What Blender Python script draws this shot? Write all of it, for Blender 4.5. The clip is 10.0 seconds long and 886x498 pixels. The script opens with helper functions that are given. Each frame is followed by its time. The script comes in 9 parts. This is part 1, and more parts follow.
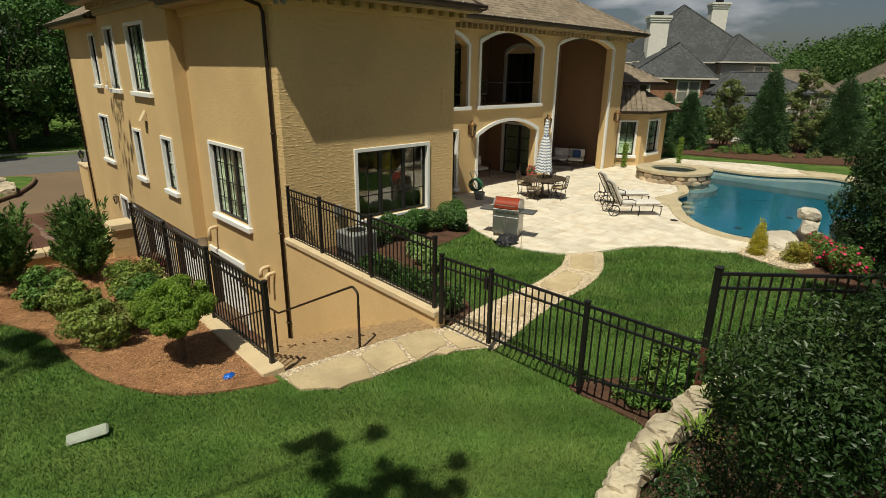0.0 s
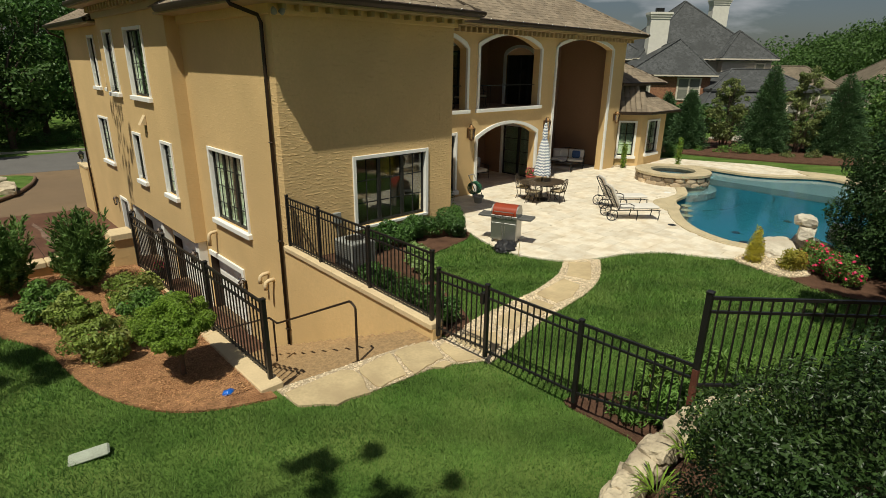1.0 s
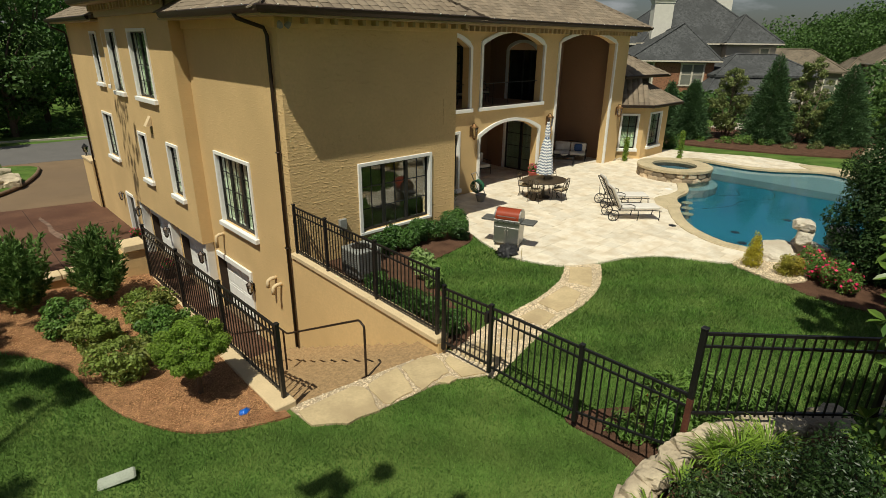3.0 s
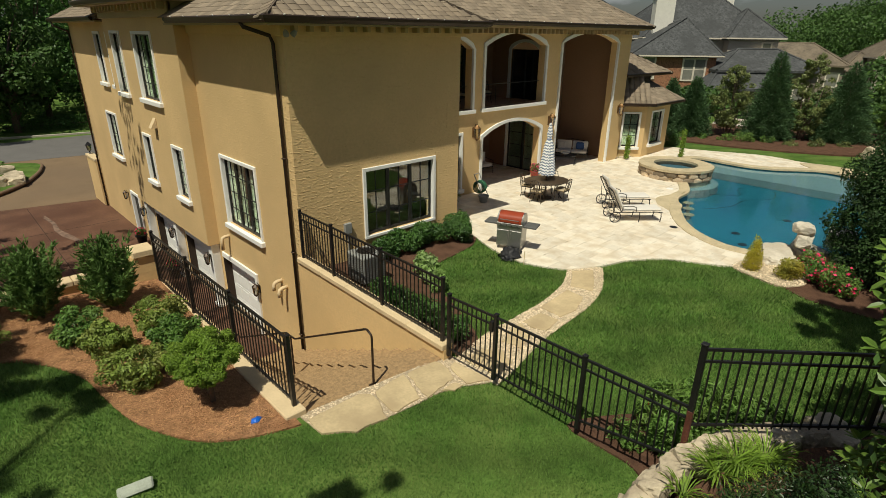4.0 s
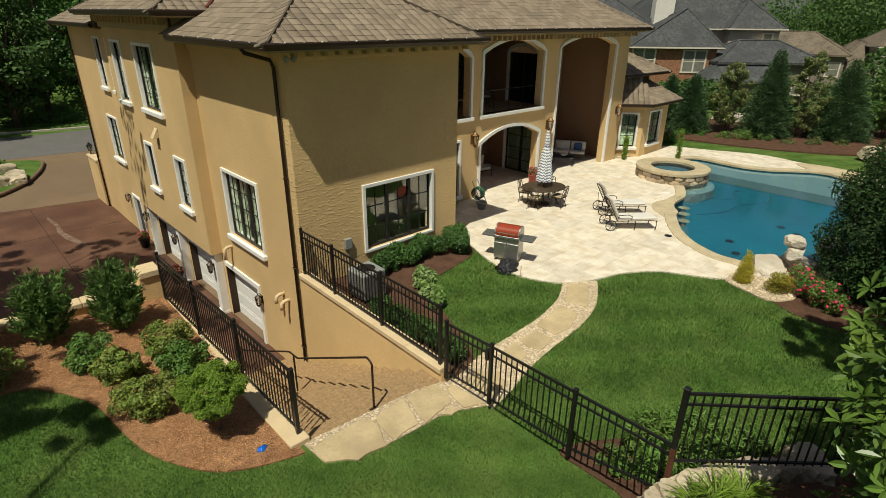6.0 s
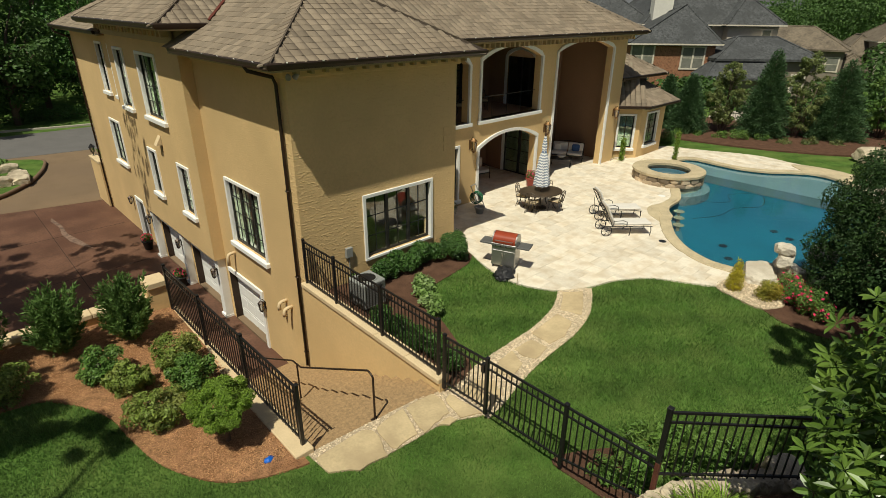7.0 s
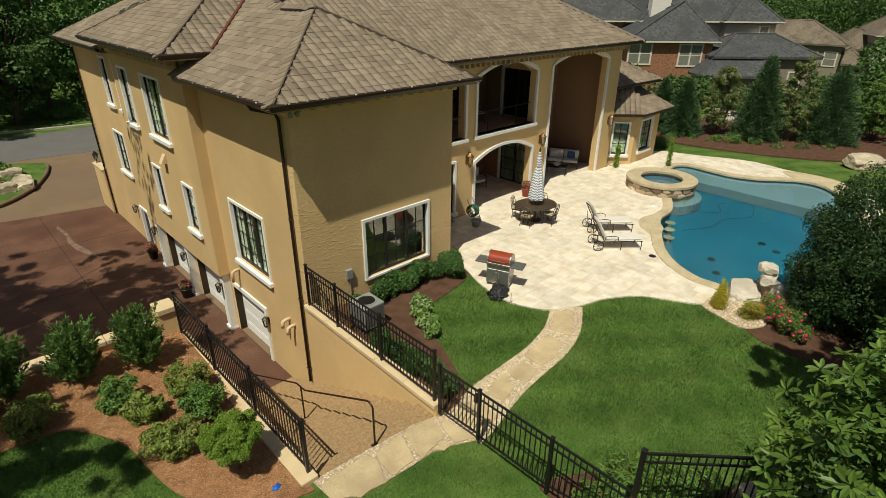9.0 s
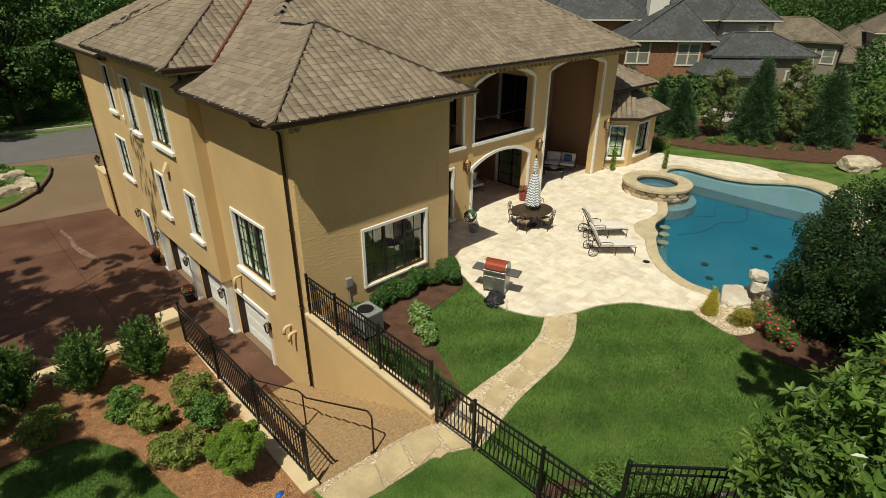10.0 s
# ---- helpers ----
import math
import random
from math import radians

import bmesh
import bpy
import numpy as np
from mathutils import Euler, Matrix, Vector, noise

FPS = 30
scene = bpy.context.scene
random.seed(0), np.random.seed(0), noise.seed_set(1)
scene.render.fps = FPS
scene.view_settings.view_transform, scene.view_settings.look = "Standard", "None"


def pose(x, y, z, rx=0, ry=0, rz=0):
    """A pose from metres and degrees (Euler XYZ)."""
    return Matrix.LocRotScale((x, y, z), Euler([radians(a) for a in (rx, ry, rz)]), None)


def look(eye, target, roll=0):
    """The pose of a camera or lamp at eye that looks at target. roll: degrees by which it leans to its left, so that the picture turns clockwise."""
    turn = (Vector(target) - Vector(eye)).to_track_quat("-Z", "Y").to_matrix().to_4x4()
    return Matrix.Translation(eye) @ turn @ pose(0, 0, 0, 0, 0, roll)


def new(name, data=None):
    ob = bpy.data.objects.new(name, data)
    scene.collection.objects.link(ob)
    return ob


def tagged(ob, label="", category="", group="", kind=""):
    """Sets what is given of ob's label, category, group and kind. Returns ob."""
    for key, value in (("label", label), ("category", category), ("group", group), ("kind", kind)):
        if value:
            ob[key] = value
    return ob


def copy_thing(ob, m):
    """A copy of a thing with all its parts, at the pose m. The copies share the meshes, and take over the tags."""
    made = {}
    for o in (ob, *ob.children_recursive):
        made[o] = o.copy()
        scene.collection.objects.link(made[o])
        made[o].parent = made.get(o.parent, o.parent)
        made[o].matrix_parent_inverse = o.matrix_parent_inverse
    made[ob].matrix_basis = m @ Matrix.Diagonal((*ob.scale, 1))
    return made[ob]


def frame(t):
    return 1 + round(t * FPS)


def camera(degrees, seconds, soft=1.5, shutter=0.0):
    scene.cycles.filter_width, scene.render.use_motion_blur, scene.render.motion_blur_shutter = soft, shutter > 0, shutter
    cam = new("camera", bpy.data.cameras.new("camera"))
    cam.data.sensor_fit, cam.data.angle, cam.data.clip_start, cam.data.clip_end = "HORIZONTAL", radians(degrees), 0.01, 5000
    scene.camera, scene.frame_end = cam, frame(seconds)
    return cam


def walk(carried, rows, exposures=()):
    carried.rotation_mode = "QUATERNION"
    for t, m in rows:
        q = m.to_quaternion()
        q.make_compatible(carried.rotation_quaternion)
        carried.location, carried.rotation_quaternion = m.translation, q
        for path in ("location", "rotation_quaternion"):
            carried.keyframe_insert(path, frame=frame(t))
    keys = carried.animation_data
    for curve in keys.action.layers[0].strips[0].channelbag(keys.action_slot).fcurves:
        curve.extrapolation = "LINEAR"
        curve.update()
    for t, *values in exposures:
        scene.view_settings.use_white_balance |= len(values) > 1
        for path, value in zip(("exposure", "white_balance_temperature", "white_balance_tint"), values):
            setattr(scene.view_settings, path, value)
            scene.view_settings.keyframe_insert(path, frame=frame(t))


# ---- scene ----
cam = camera(78.8, 10.0, soft=0.55)
PATH = [
    (0, (0.319, 0.164, 4.158), (1.634, 1.532, 3.529), 0.8),
    (0.5, (0.346, 0.148, 4.333), (1.659, 1.516, 3.697), 0.8),
    (1, (0.382, 0.148, 4.512), (1.692, 1.513, 3.862), 0.8),
    (1.5, (0.403, 0.168, 4.702), (1.707, 1.529, 4.034), 0.7),
    (2, (0.414, 0.183, 4.891), (1.714, 1.539, 4.204), 0.7),
    (2.5, (0.369, 0.174, 5.075), (1.664, 1.526, 4.372), 0.7),
    (4, (0.191, 0.205, 5.612), (1.472, 1.547, 4.867), 0.7),
    (4.5, (0.18, 0.224, 5.818), (1.458, 1.562, 5.061), 0.6),
    (5, (0.205, 0.259, 6.024), (1.479, 1.594, 5.253), 0.6),
    (5.5, (0.246, 0.245, 6.248), (1.516, 1.576, 5.464), 0.6),
    (7, (0.145, 0.057, 7.126), (1.404, 1.373, 6.299), 0.6),
    (7.5, (0.091, 0.033, 7.422), (1.346, 1.345, 6.582), 0.5),
    (8, (0.069, 0.004, 7.745), (1.321, 1.31, 6.892), 0.5),
    (8.5, (0.084, -0.06, 8.038), (1.334, 1.243, 7.178), 0.5),
    (9, (0.102, -0.111, 8.332), (1.348, 1.189, 7.462), 0.5),
    (9.5, (0.101, -0.163, 8.601), (1.344, 1.133, 7.722), 0.5),
    (10, (0.053, -0.28, 8.89), (1.293, 1.014, 8.002), 0.4),
]
walk(cam, [(t, look(eye, target, roll)) for t, eye, target, roll in PATH])

# ---- world, sun, exposure ----
SUN = Vector((-0.487, -0.234, 1.0)).normalized()
world = bpy.data.worlds.new("world")
scene.world = world
world.use_nodes = True
wn = world.node_tree
sky = wn.nodes.new("ShaderNodeTexSky")
sky.sky_type, sky.sun_disc = "NISHITA", False
sky.sun_elevation = math.asin(SUN.z)
sky.sun_rotation = math.atan2(SUN.x, SUN.y)
sky.air_density, sky.dust_density = 1.0, 1.6
# thin broken cloud over the blue
tc = wn.nodes.new("ShaderNodeTexCoord")
mp = wn.nodes.new("ShaderNodeMapping")
mp.inputs["Scale"].default_value = (1.6, 1.6, 6.0)
cl = wn.nodes.new("ShaderNodeTexNoise")
cl.inputs["Scale"].default_value, cl.inputs["Detail"].default_value = 3.6, 8.0
cr = wn.nodes.new("ShaderNodeMapRange")
cr.inputs[1].default_value, cr.inputs[2].default_value = 0.50, 0.74
cm = wn.nodes.new("ShaderNodeMix")
cm.data_type = "RGBA"
cm.inputs[7].default_value = (12.6, 12.9, 13.3, 1)
bgn = wn.nodes["Background"]
bgn.inputs["Strength"].default_value = 0.040
wn.links.new(tc.outputs["Generated"], mp.inputs["Vector"])
wn.links.new(mp.outputs["Vector"], cl.inputs["Vector"])
wn.links.new(cl.outputs["Fac"], cr.inputs["Value"])
wn.links.new(cr.outputs["Result"], cm.inputs[0])
wn.links.new(sky.outputs["Color"], cm.inputs[6])
wn.links.new(cm.outputs[2], bgn.inputs["Color"])
sun_data = bpy.data.lights.new("sun", "SUN")
sun_data.energy, sun_data.angle, sun_data.color = 5.0, radians(0.55), (0.975, 0.945, 0.78)
sun = new("sun", sun_data)
sun.matrix_world = look(SUN * 60, (0, 0, 0))
scene.view_settings.exposure = -0.17


# ---- materials ----
def mat(name, color, rough=0.8, var=0.25, scale=3.0, fine=40.0, bump=0.15, dist=0.02, metal=0.0, spec=0.4, per="none", pervar=0.25, tint=None, tintscale=0.6):
    """Two scales of colour noise and a fine relief; per: 'object' or 'island' adds a shade for each piece."""
    m = bpy.data.materials.new(name)
    m.use_nodes = True
    nt = m.node_tree
    nd, ln = nt.nodes, nt.links
    b = nd["Principled BSDF"]
    b.inputs["Roughness"].default_value = rough
    b.inputs["Metallic"].default_value = metal
    b.inputs["Specular IOR Level"].default_value = spec
    co = nd.new("ShaderNodeTexCoord")
    geo = nd.new("ShaderNodeNewGeometry")

    def noise_tex(sc, detail=4.0):
        n = nd.new("ShaderNodeTexNoise")
        n.inputs["Scale"].default_value, n.inputs["Detail"].default_value = sc, detail
        ln.new(geo.outputs["Position"], n.inputs["Vector"])
        return n

    big, small = noise_tex(scale), noise_tex(fine, 3.0)
    dark = nd.new("ShaderNodeMix")
    dark.data_type = "RGBA"
    lo = [c * (1 - var) for c in color]
    hi = [min(1.0, c * (1 + var * 0.8)) for c in color]
    dark.inputs[6].default_value, dark.inputs[7].default_value = (*lo, 1), (*hi, 1)
    r1 = nd.new("ShaderNodeMapRange")
    r1.inputs[1].default_value, r1.inputs[2].default_value = 0.3, 0.7
    mx = nd.new("ShaderNodeMath")
    mx.operation = "MULTIPLY_ADD"
    mx.inputs[1].default_value, mx.inputs[2].default_value = 0.45, 0.0
    ad = nd.new("ShaderNodeMath")
    ad.operation = "MULTIPLY_ADD"
    ad.inputs[1].default_value = 0.55
    ln.new(small.outputs["Fac"], mx.inputs[0])
    ln.new(big.outputs["Fac"], ad.inputs[0])
    ln.new(mx.outputs[0], ad.inputs[2])
    ln.new(ad.outputs[0], r1.inputs[0])
    ln.new(r1.outputs[0], dark.inputs[0])
    out = dark.outputs[2]
    if tint:
        tn = noise_tex(tintscale, 3.0)
        tr = nd.new("ShaderNodeMapRange")
        tr.inputs[1].default_value, tr.inputs[2].default_value = 0.42, 0.68
        tm = nd.new("ShaderNodeMix")
        tm.data_type = "RGBA"
        tm.inputs[7].default_value = (*tint, 1)
        ln.new(tn.outputs["Fac"], tr.inputs[0])
        ln.new(tr.outputs[0], tm.inputs[0])
        ln.new(out, tm.inputs[6])
        out = tm.outputs[2]
    if per != "none":
        if per == "object":
            src = nd.new("ShaderNodeObjectInfo").outputs["Random"]
        else:
            src = geo.outputs["Random Per Island"]
        pr = nd.new("ShaderNodeMapRange")
        pr.inputs[3].default_value, pr.inputs[4].default_value = 1 - pervar, 1 + pervar
        hv = nd.new("ShaderNodeHueSaturation")
        ln.new(src, pr.inputs[0])
        ln.new(pr.outputs[0], hv.inputs["Value"])
        ln.new(out, hv.inputs["Color"])
        out = hv.outputs["Color"]
    ln.new(out, b.inputs["Base Color"])
    if bump:
        bp = nd.new("ShaderNodeBump")
        bp.inputs["Strength"].default_value, bp.inputs["Distance"].default_value = bump, dist
        ln.new(small.outputs["Fac"], bp.inputs["Height"])
        ln.new(bp.outputs["Normal"], b.inputs["Normal"])
    return m


def leaf_mat(name, color, var=0.35, rough=0.5, trans=0.25, tip=None):
    """Leaves: a shade for each one, and some light let through."""
    m = mat(name, color, rough, var, 1.2, 6.0, 0.0, spec=0.35, per="island", pervar=0.35, tint=tip, tintscale=1.5)
    nt = m.node_tree
    b = nt.nodes["Principled BSDF"]
    tr = nt.nodes.new("ShaderNodeBsdfTranslucent")
    mixs = nt.nodes.new("ShaderNodeMixShader")
    mixs.inputs[0].default_value = trans
    src = b.inputs["Base Color"].links[0].from_socket
    nt.links.new(src, tr.inputs["Color"])
    nt.links.new(b.outputs[0], mixs.inputs[1])
    nt.links.new(tr.outputs[0], mixs.inputs[2])
    nt.links.new(mixs.outputs[0], nt.nodes["Material Output"].inputs["Surface"])
    return m


def stucco_mat(name, color, courses=True, relief=0.12):
    """Painted brick: faint courses and a rough, hand-laid skin under thick paint."""
    m = mat(name, color, 0.75, 0.10, 0.5, 14.0, 0.25, 0.012, tint=[c * 0.86 for c in color], tintscale=0.35)
    if courses:
        nt = m.node_tree
        nd, ln = nt.nodes, nt.links
        geo = nd.new("ShaderNodeNewGeometry")
        sep = nd.new("ShaderNodeSeparateXYZ")
        ln.new(geo.outputs["Position"], sep.inputs[0])
        su = nd.new("ShaderNodeMath")
        ln.new(sep.outputs[0], su.inputs[0])
        ln.new(sep.outputs[1], su.inputs[1])
        cb = nd.new("ShaderNodeCombineXYZ")
        ln.new(su.outputs[0], cb.inputs[0])
        ln.new(sep.outputs[2], cb.inputs[1])
        br = nd.new("ShaderNodeTexBrick")
        br.inputs["Scale"].default_value = 1.0
        br.inputs["Brick Width"].default_value, br.inputs["Row Height"].default_value = 0.22, 0.075
        br.inputs["Mortar Size"].default_value, br.inputs["Mortar Smooth"].default_value = 0.008, 0.8
        ln.new(cb.outputs[0], br.inputs["Vector"])
        st = nd.new("ShaderNodeMapping")
        st.inputs["Scale"].default_value = (5.0, 15.0, 1.0)
        ln.new(cb.outputs[0], st.inputs["Vector"])
        nz = nd.new("ShaderNodeTexNoise")
        nz.inputs["Scale"].default_value, nz.inputs["Detail"].default_value = 1.0, 4.0
        ln.new(st.outputs["Vector"], nz.inputs["Vector"])
        sm = nd.new("ShaderNodeMapRange")
        sm.inputs[1].default_value, sm.inputs[2].default_value = 0.54, 0.66
        ln.new(nz.outputs["Fac"], sm.inputs[0])
        pt = nd.new("ShaderNodeTexNoise")
        pt.inputs["Scale"].default_value, pt.inputs["Detail"].default_value = 0.9, 2.0
        ln.new(geo.outputs["Position"], pt.inputs["Vector"])
        pr = nd.new("ShaderNodeMapRange")
        pr.inputs[1].default_value, pr.inputs[2].default_value = 0.25, 0.5
        ln.new(pt.outputs["Fac"], pr.inputs[0])
        pm = nd.new("ShaderNodeMath")
        pm.operation = "MULTIPLY"
        ln.new(sm.outputs[0], pm.inputs[0])
        ln.new(pr.outputs[0], pm.inputs[1])
        inv = nd.new("ShaderNodeMath")
        inv.operation = "MULTIPLY_ADD"
        inv.inputs[1].default_value = -0.2
        ln.new(br.outputs["Fac"], inv.inputs[0])
        ln.new(pm.outputs[0], inv.inputs[2])
        bp = nd.new("ShaderNodeBump")
        bp.inputs["Strength"].default_value, bp.inputs["Distance"].default_value = relief, 0.016
        ln.new(inv.outputs[0], bp.inputs["Height"])
        ln.new(bp.outputs["Normal"], nd["Principled BSDF"].inputs["Normal"])
    return m


def glass_mat(name, color, rough=0.02):
    m = bpy.data.materials.new(name)
    m.use_nodes = True
    nt = m.node_tree
    b = nt.nodes["Principled BSDF"]
    b.inputs["Base Color"].default_value = (*color, 1)
    b.inputs["Roughness"].default_value = rough
    b.inputs["Transmission Weight"].default_value = 1.0
    b.inputs["IOR"].default_value = 1.9
    return m


STUCCO = stucco_mat("painted_brick", (0.665, 0.462, 0.222), relief=0.14)
STUCCO_ROUGH = stucco_mat("slurried_brick", (0.665, 0.462, 0.222), relief=0.6)
# inner porch stucco: the shade in the porch is put into its darker tone
STUCCO_SMOOTH_SHADED = stucco_mat("smooth_render_shaded", (0.33, 0.198, 0.120), False)
LIMESTONE = mat("limestone_cap", (0.62, 0.48, 0.29), 0.8, 0.15, 2.0, 30.0, 0.2)
WHITE = mat("white_trim", (0.80, 0.79, 0.75), 0.55, 0.05, 1.5, 20.0, 0.05)
CREAM = mat("cream_cornice", (0.40, 0.30, 0.165), 0.6, 0.06, 1.5, 20.0, 0.05)
DARKFRAME = mat("dark_bronze_frame", (0.020, 0.019, 0.017), 0.45, 0.2, 3.0, 30.0, 0.0)
BRONZE = mat("bronze_gutter", (0.042, 0.026, 0.017), 0.42, 0.25, 2.0, 25.0, 0.0, metal=0.4)
IRON = mat("black_painted_iron", (0.012, 0.011, 0.011), 0.38, 0.3, 4.0, 60.0, 0.05)
CASTMETAL = mat("bronze_cast_metal", (0.060, 0.042, 0.027), 0.45, 0.3, 4.0, 50.0, 0.05)
COPPER = mat("copper_valley", (0.20, 0.055, 0.035), 0.5, 0.3, 3.0, 30.0, 0.1, metal=0.6)
TILE = mat("roof_tile", (0.222, 0.175, 0.124), 0.8, 0.18, 1.0, 30.0, 0.25, per="object", pervar=0.20, tint=(0.185, 0.142, 0.098), tintscale=0.8)
TILE_FIELD = mat("roof_tile_field", (0.222, 0.175, 0.124), 0.8, 0.18, 1.0, 30.0, 0.25, per="island", pervar=0.20, tint=(0.185, 0.142, 0.098), tintscale=0.8)
UNDERLAY = mat("roof_underlay", (0.10, 0.075, 0.055), 0.9, 0.2)
GLASS = glass_mat("window_glass", (0.78, 0.86, 0.82))
CURTAIN = mat("pale_curtain", (0.66, 0.74, 0.56), 0.9, 0.2, 2.0, 30.0, 0.1)
INTERIOR = mat("interior_plaster", (0.50, 0.42, 0.30), 0.9, 0.1)
DARKWOOD = mat("dark_timber", (0.055, 0.032, 0.02), 0.5, 0.3, 3.0, 30.0, 0.1)
GRASS_GROUND = mat("lawn_ground", (0.074, 0.137, 0.027), 0.95, 0.5, 2.2, 26.0, 0.8, 0.05, spec=0.1, tint=(0.115, 0.170, 0.040), tintscale=0.9)
GRASS = leaf_mat("grass_blades", (0.102, 0.204, 0.038), 0.50, 0.6, 0.3, (0.158, 0.252, 0.060))
MULCH = mat("pine_straw_mulch", (0.37, 0.195, 0.100), 0.95, 0.75, 6.0, 34.0, 1.0, 0.05, spec=0.1, tint=(0.27, 0.125, 0.058), tintscale=1.2)
STRAW = mat("pine_straw", (0.50, 0.27, 0.13), 0.9, 0.3, 2.0, 20.0, 0.0, spec=0.15, per="island", pervar=0.5)
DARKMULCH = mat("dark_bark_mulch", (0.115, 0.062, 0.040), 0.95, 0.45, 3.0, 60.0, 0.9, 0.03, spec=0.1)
AGGREGATE = mat("exposed_aggregate", (0.315, 0.205, 0.102), 0.9, 0.40, 14.0, 42.0, 0.7, 0.012)
FLAG = mat("sandstone_flag", (0.54, 0.42, 0.245), 0.85, 0.2, 2.2, 22.0, 0.3, 0.015, per="object", pervar=0.10, tint=(0.41, 0.31, 0.18), tintscale=1.6)
PEBBLE = mat("pale_pebbles", (0.60, 0.49, 0.34), 0.8, 0.3, 8.0, 60.0, 0.3, per="island", pervar=0.35)
PEBBLE_BED = mat("pebble_bed", (0.46, 0.36, 0.24), 0.9, 0.45, 20.0, 70.0, 1.0, 0.02)
TRAVERTINE = mat("travertine", (0.74, 0.665, 0.54), 0.6, 0.12, 3.4, 16.0, 0.12, 0.006, per="object", pervar=0.09, tint=(0.62, 0.52, 0.38), tintscale=2.6)
TRAVERTINE_FIELD = mat("travertine_field", (0.74, 0.665, 0.54), 0.6, 0.12, 3.4, 16.0, 0.12, 0.006, per="island", pervar=0.09, tint=(0.62, 0.52, 0.38), tintscale=2.6)
GROUT = mat("pale_grout", (0.71, 0.635, 0.51), 0.9, 0.15)
COPING = mat("sandstone_coping", (0.50, 0.41, 0.26), 0.75, 0.3, 2.0, 25.0, 0.25)
REDCONC = mat("stained_concrete", (0.130, 0.066, 0.042), 0.6, 0.45, 0.9, 12.0, 0.1, tint=(0.085, 0.040, 0.026), tintscale=0.35, spec=0.25)
TANCONC = mat("tan_concrete", (0.19, 0.128, 0.074), 0.75, 0.25, 0.8, 20.0, 0.15, tint=(0.165, 0.112, 0.068), tintscale=0.2)
ASPHALT = mat("asphalt", (0.125, 0.118, 0.112), 0.9, 0.15, 1.0, 60.0, 0.3)
KERB = mat("concrete_kerb", (0.38, 0.34, 0.28), 0.85, 0.15)
ROCK = mat("limestone_rock", (0.56, 0.47, 0.335), 0.85, 0.35, 2.5, 14.0, 0.8, 0.05, tint=(0.30, 0.24, 0.17), tintscale=1.5)
POOLROCK = mat("pale_grey_limestone", (0.66, 0.60, 0.50), 0.8, 0.28, 2.2, 14.0, 0.8, 0.05, tint=(0.46, 0.40, 0.31), tintscale=1.3)
BARK = mat("bark", (0.12, 0.085, 0.06), 0.9, 0.35, 6.0, 40.0, 0.8, 0.02)


def mown(m):
    """Faint light and dark mowing bands across the lawn."""
    nt = m.node_tree
    nd, ln = nt.nodes, nt.links
    geo = nd.new("ShaderNodeNewGeometry")
    mpn = nd.new("ShaderNodeMapping")
    mpn.inputs["Rotation"].default_value = (0, 0, radians(-52))
    wv = nd.new("ShaderNodeTexWave")
    wv.inputs["Scale"].default_value, wv.inputs["Distortion"].default_value = 0.24, 4.0
    wv.inputs["Detail"].default_value, wv.inputs["Detail Scale"].default_value = 2.0, 0.7
    mr = nd.new("ShaderNodeMapRange")
    mr.inputs[3].default_value, mr.inputs[4].default_value = 0.89, 1.11
    hv = nd.new("ShaderNodeHueSaturation")
    ln.new(geo.outputs["Position"], mpn.inputs["Vector"])
    ln.new(mpn.outputs["Vector"], wv.inputs["Vector"])
    ln.new(wv.outputs["Fac"], mr.inputs[0])
    ln.new(mr.outputs[0], hv.inputs["Value"])
    sock = nd["Principled BSDF"].inputs["Base Color"]
    ln.new(sock.links[0].from_socket, hv.inputs["Color"])
    ln.new(hv.outputs["Color"], sock)


mown(GRASS)
mown(GRASS_GROUND)


# ---- building helpers ----
def finish(name, bm, material, smooth=False):
    me = bpy.data.meshes.new(name)
    bm.normal_update()
    bm.to_mesh(me)
    bm.free()
    me.materials.append(material)
    if smooth:
        for p in me.polygons:
            p.use_smooth = True
    return me


def part(name, bm, material, parent=None, label="", smooth=False):
    ob = new(name, finish(name, bm, material, smooth))
    if parent:
        ob.parent = parent
    if label:
        ob["label"] = label
    return ob


def mesh_ob(name, verts, faces, material, parent=None, smooth=False):
    me = bpy.data.meshes.new(name)
    me.from_pydata([tuple(v) for v in verts], [], faces)
    me.materials.append(material)
    if smooth:
        for p in me.polygons:
            p.use_smooth = True
    ob = new(name, me)
    if parent:
        ob.parent = parent
    return ob


def empty(name, label, category, group="", kind="", m=None):
    ob = new(name)
    ob.empty_display_size = 0.2
    if m is not None:
        ob.matrix_basis = m
    return tagged(ob, label, category, group, kind)


def box(bm, x0, y0, z0, x1, y1, z1, bevel=0.0, m=None):
    vs = [bm.verts.new((x, y, z)) for z in (z0, z1) for y in (y0, y1) for x in (x0, x1)]
    quads = ((0, 2, 3, 1), (4, 5, 7, 6), (0, 1, 5, 4), (2, 6, 7, 3), (0, 4, 6, 2), (1, 3, 7, 5))
    fs = [bm.faces.new([vs[i] for i in q]) for q in quads]
    if bevel:
        es = list({e for f in fs for e in f.edges})
        r = bmesh.ops.bevel(bm, geom=es, offset=bevel, segments=1, affect="EDGES")
        vs = list({v for f in r["faces"] for v in f.verts} | {v for v in vs if v.is_valid})
    if m is not None:
        bmesh.ops.transform(bm, matrix=m, verts=[v for v in vs if v.is_valid])
    return vs


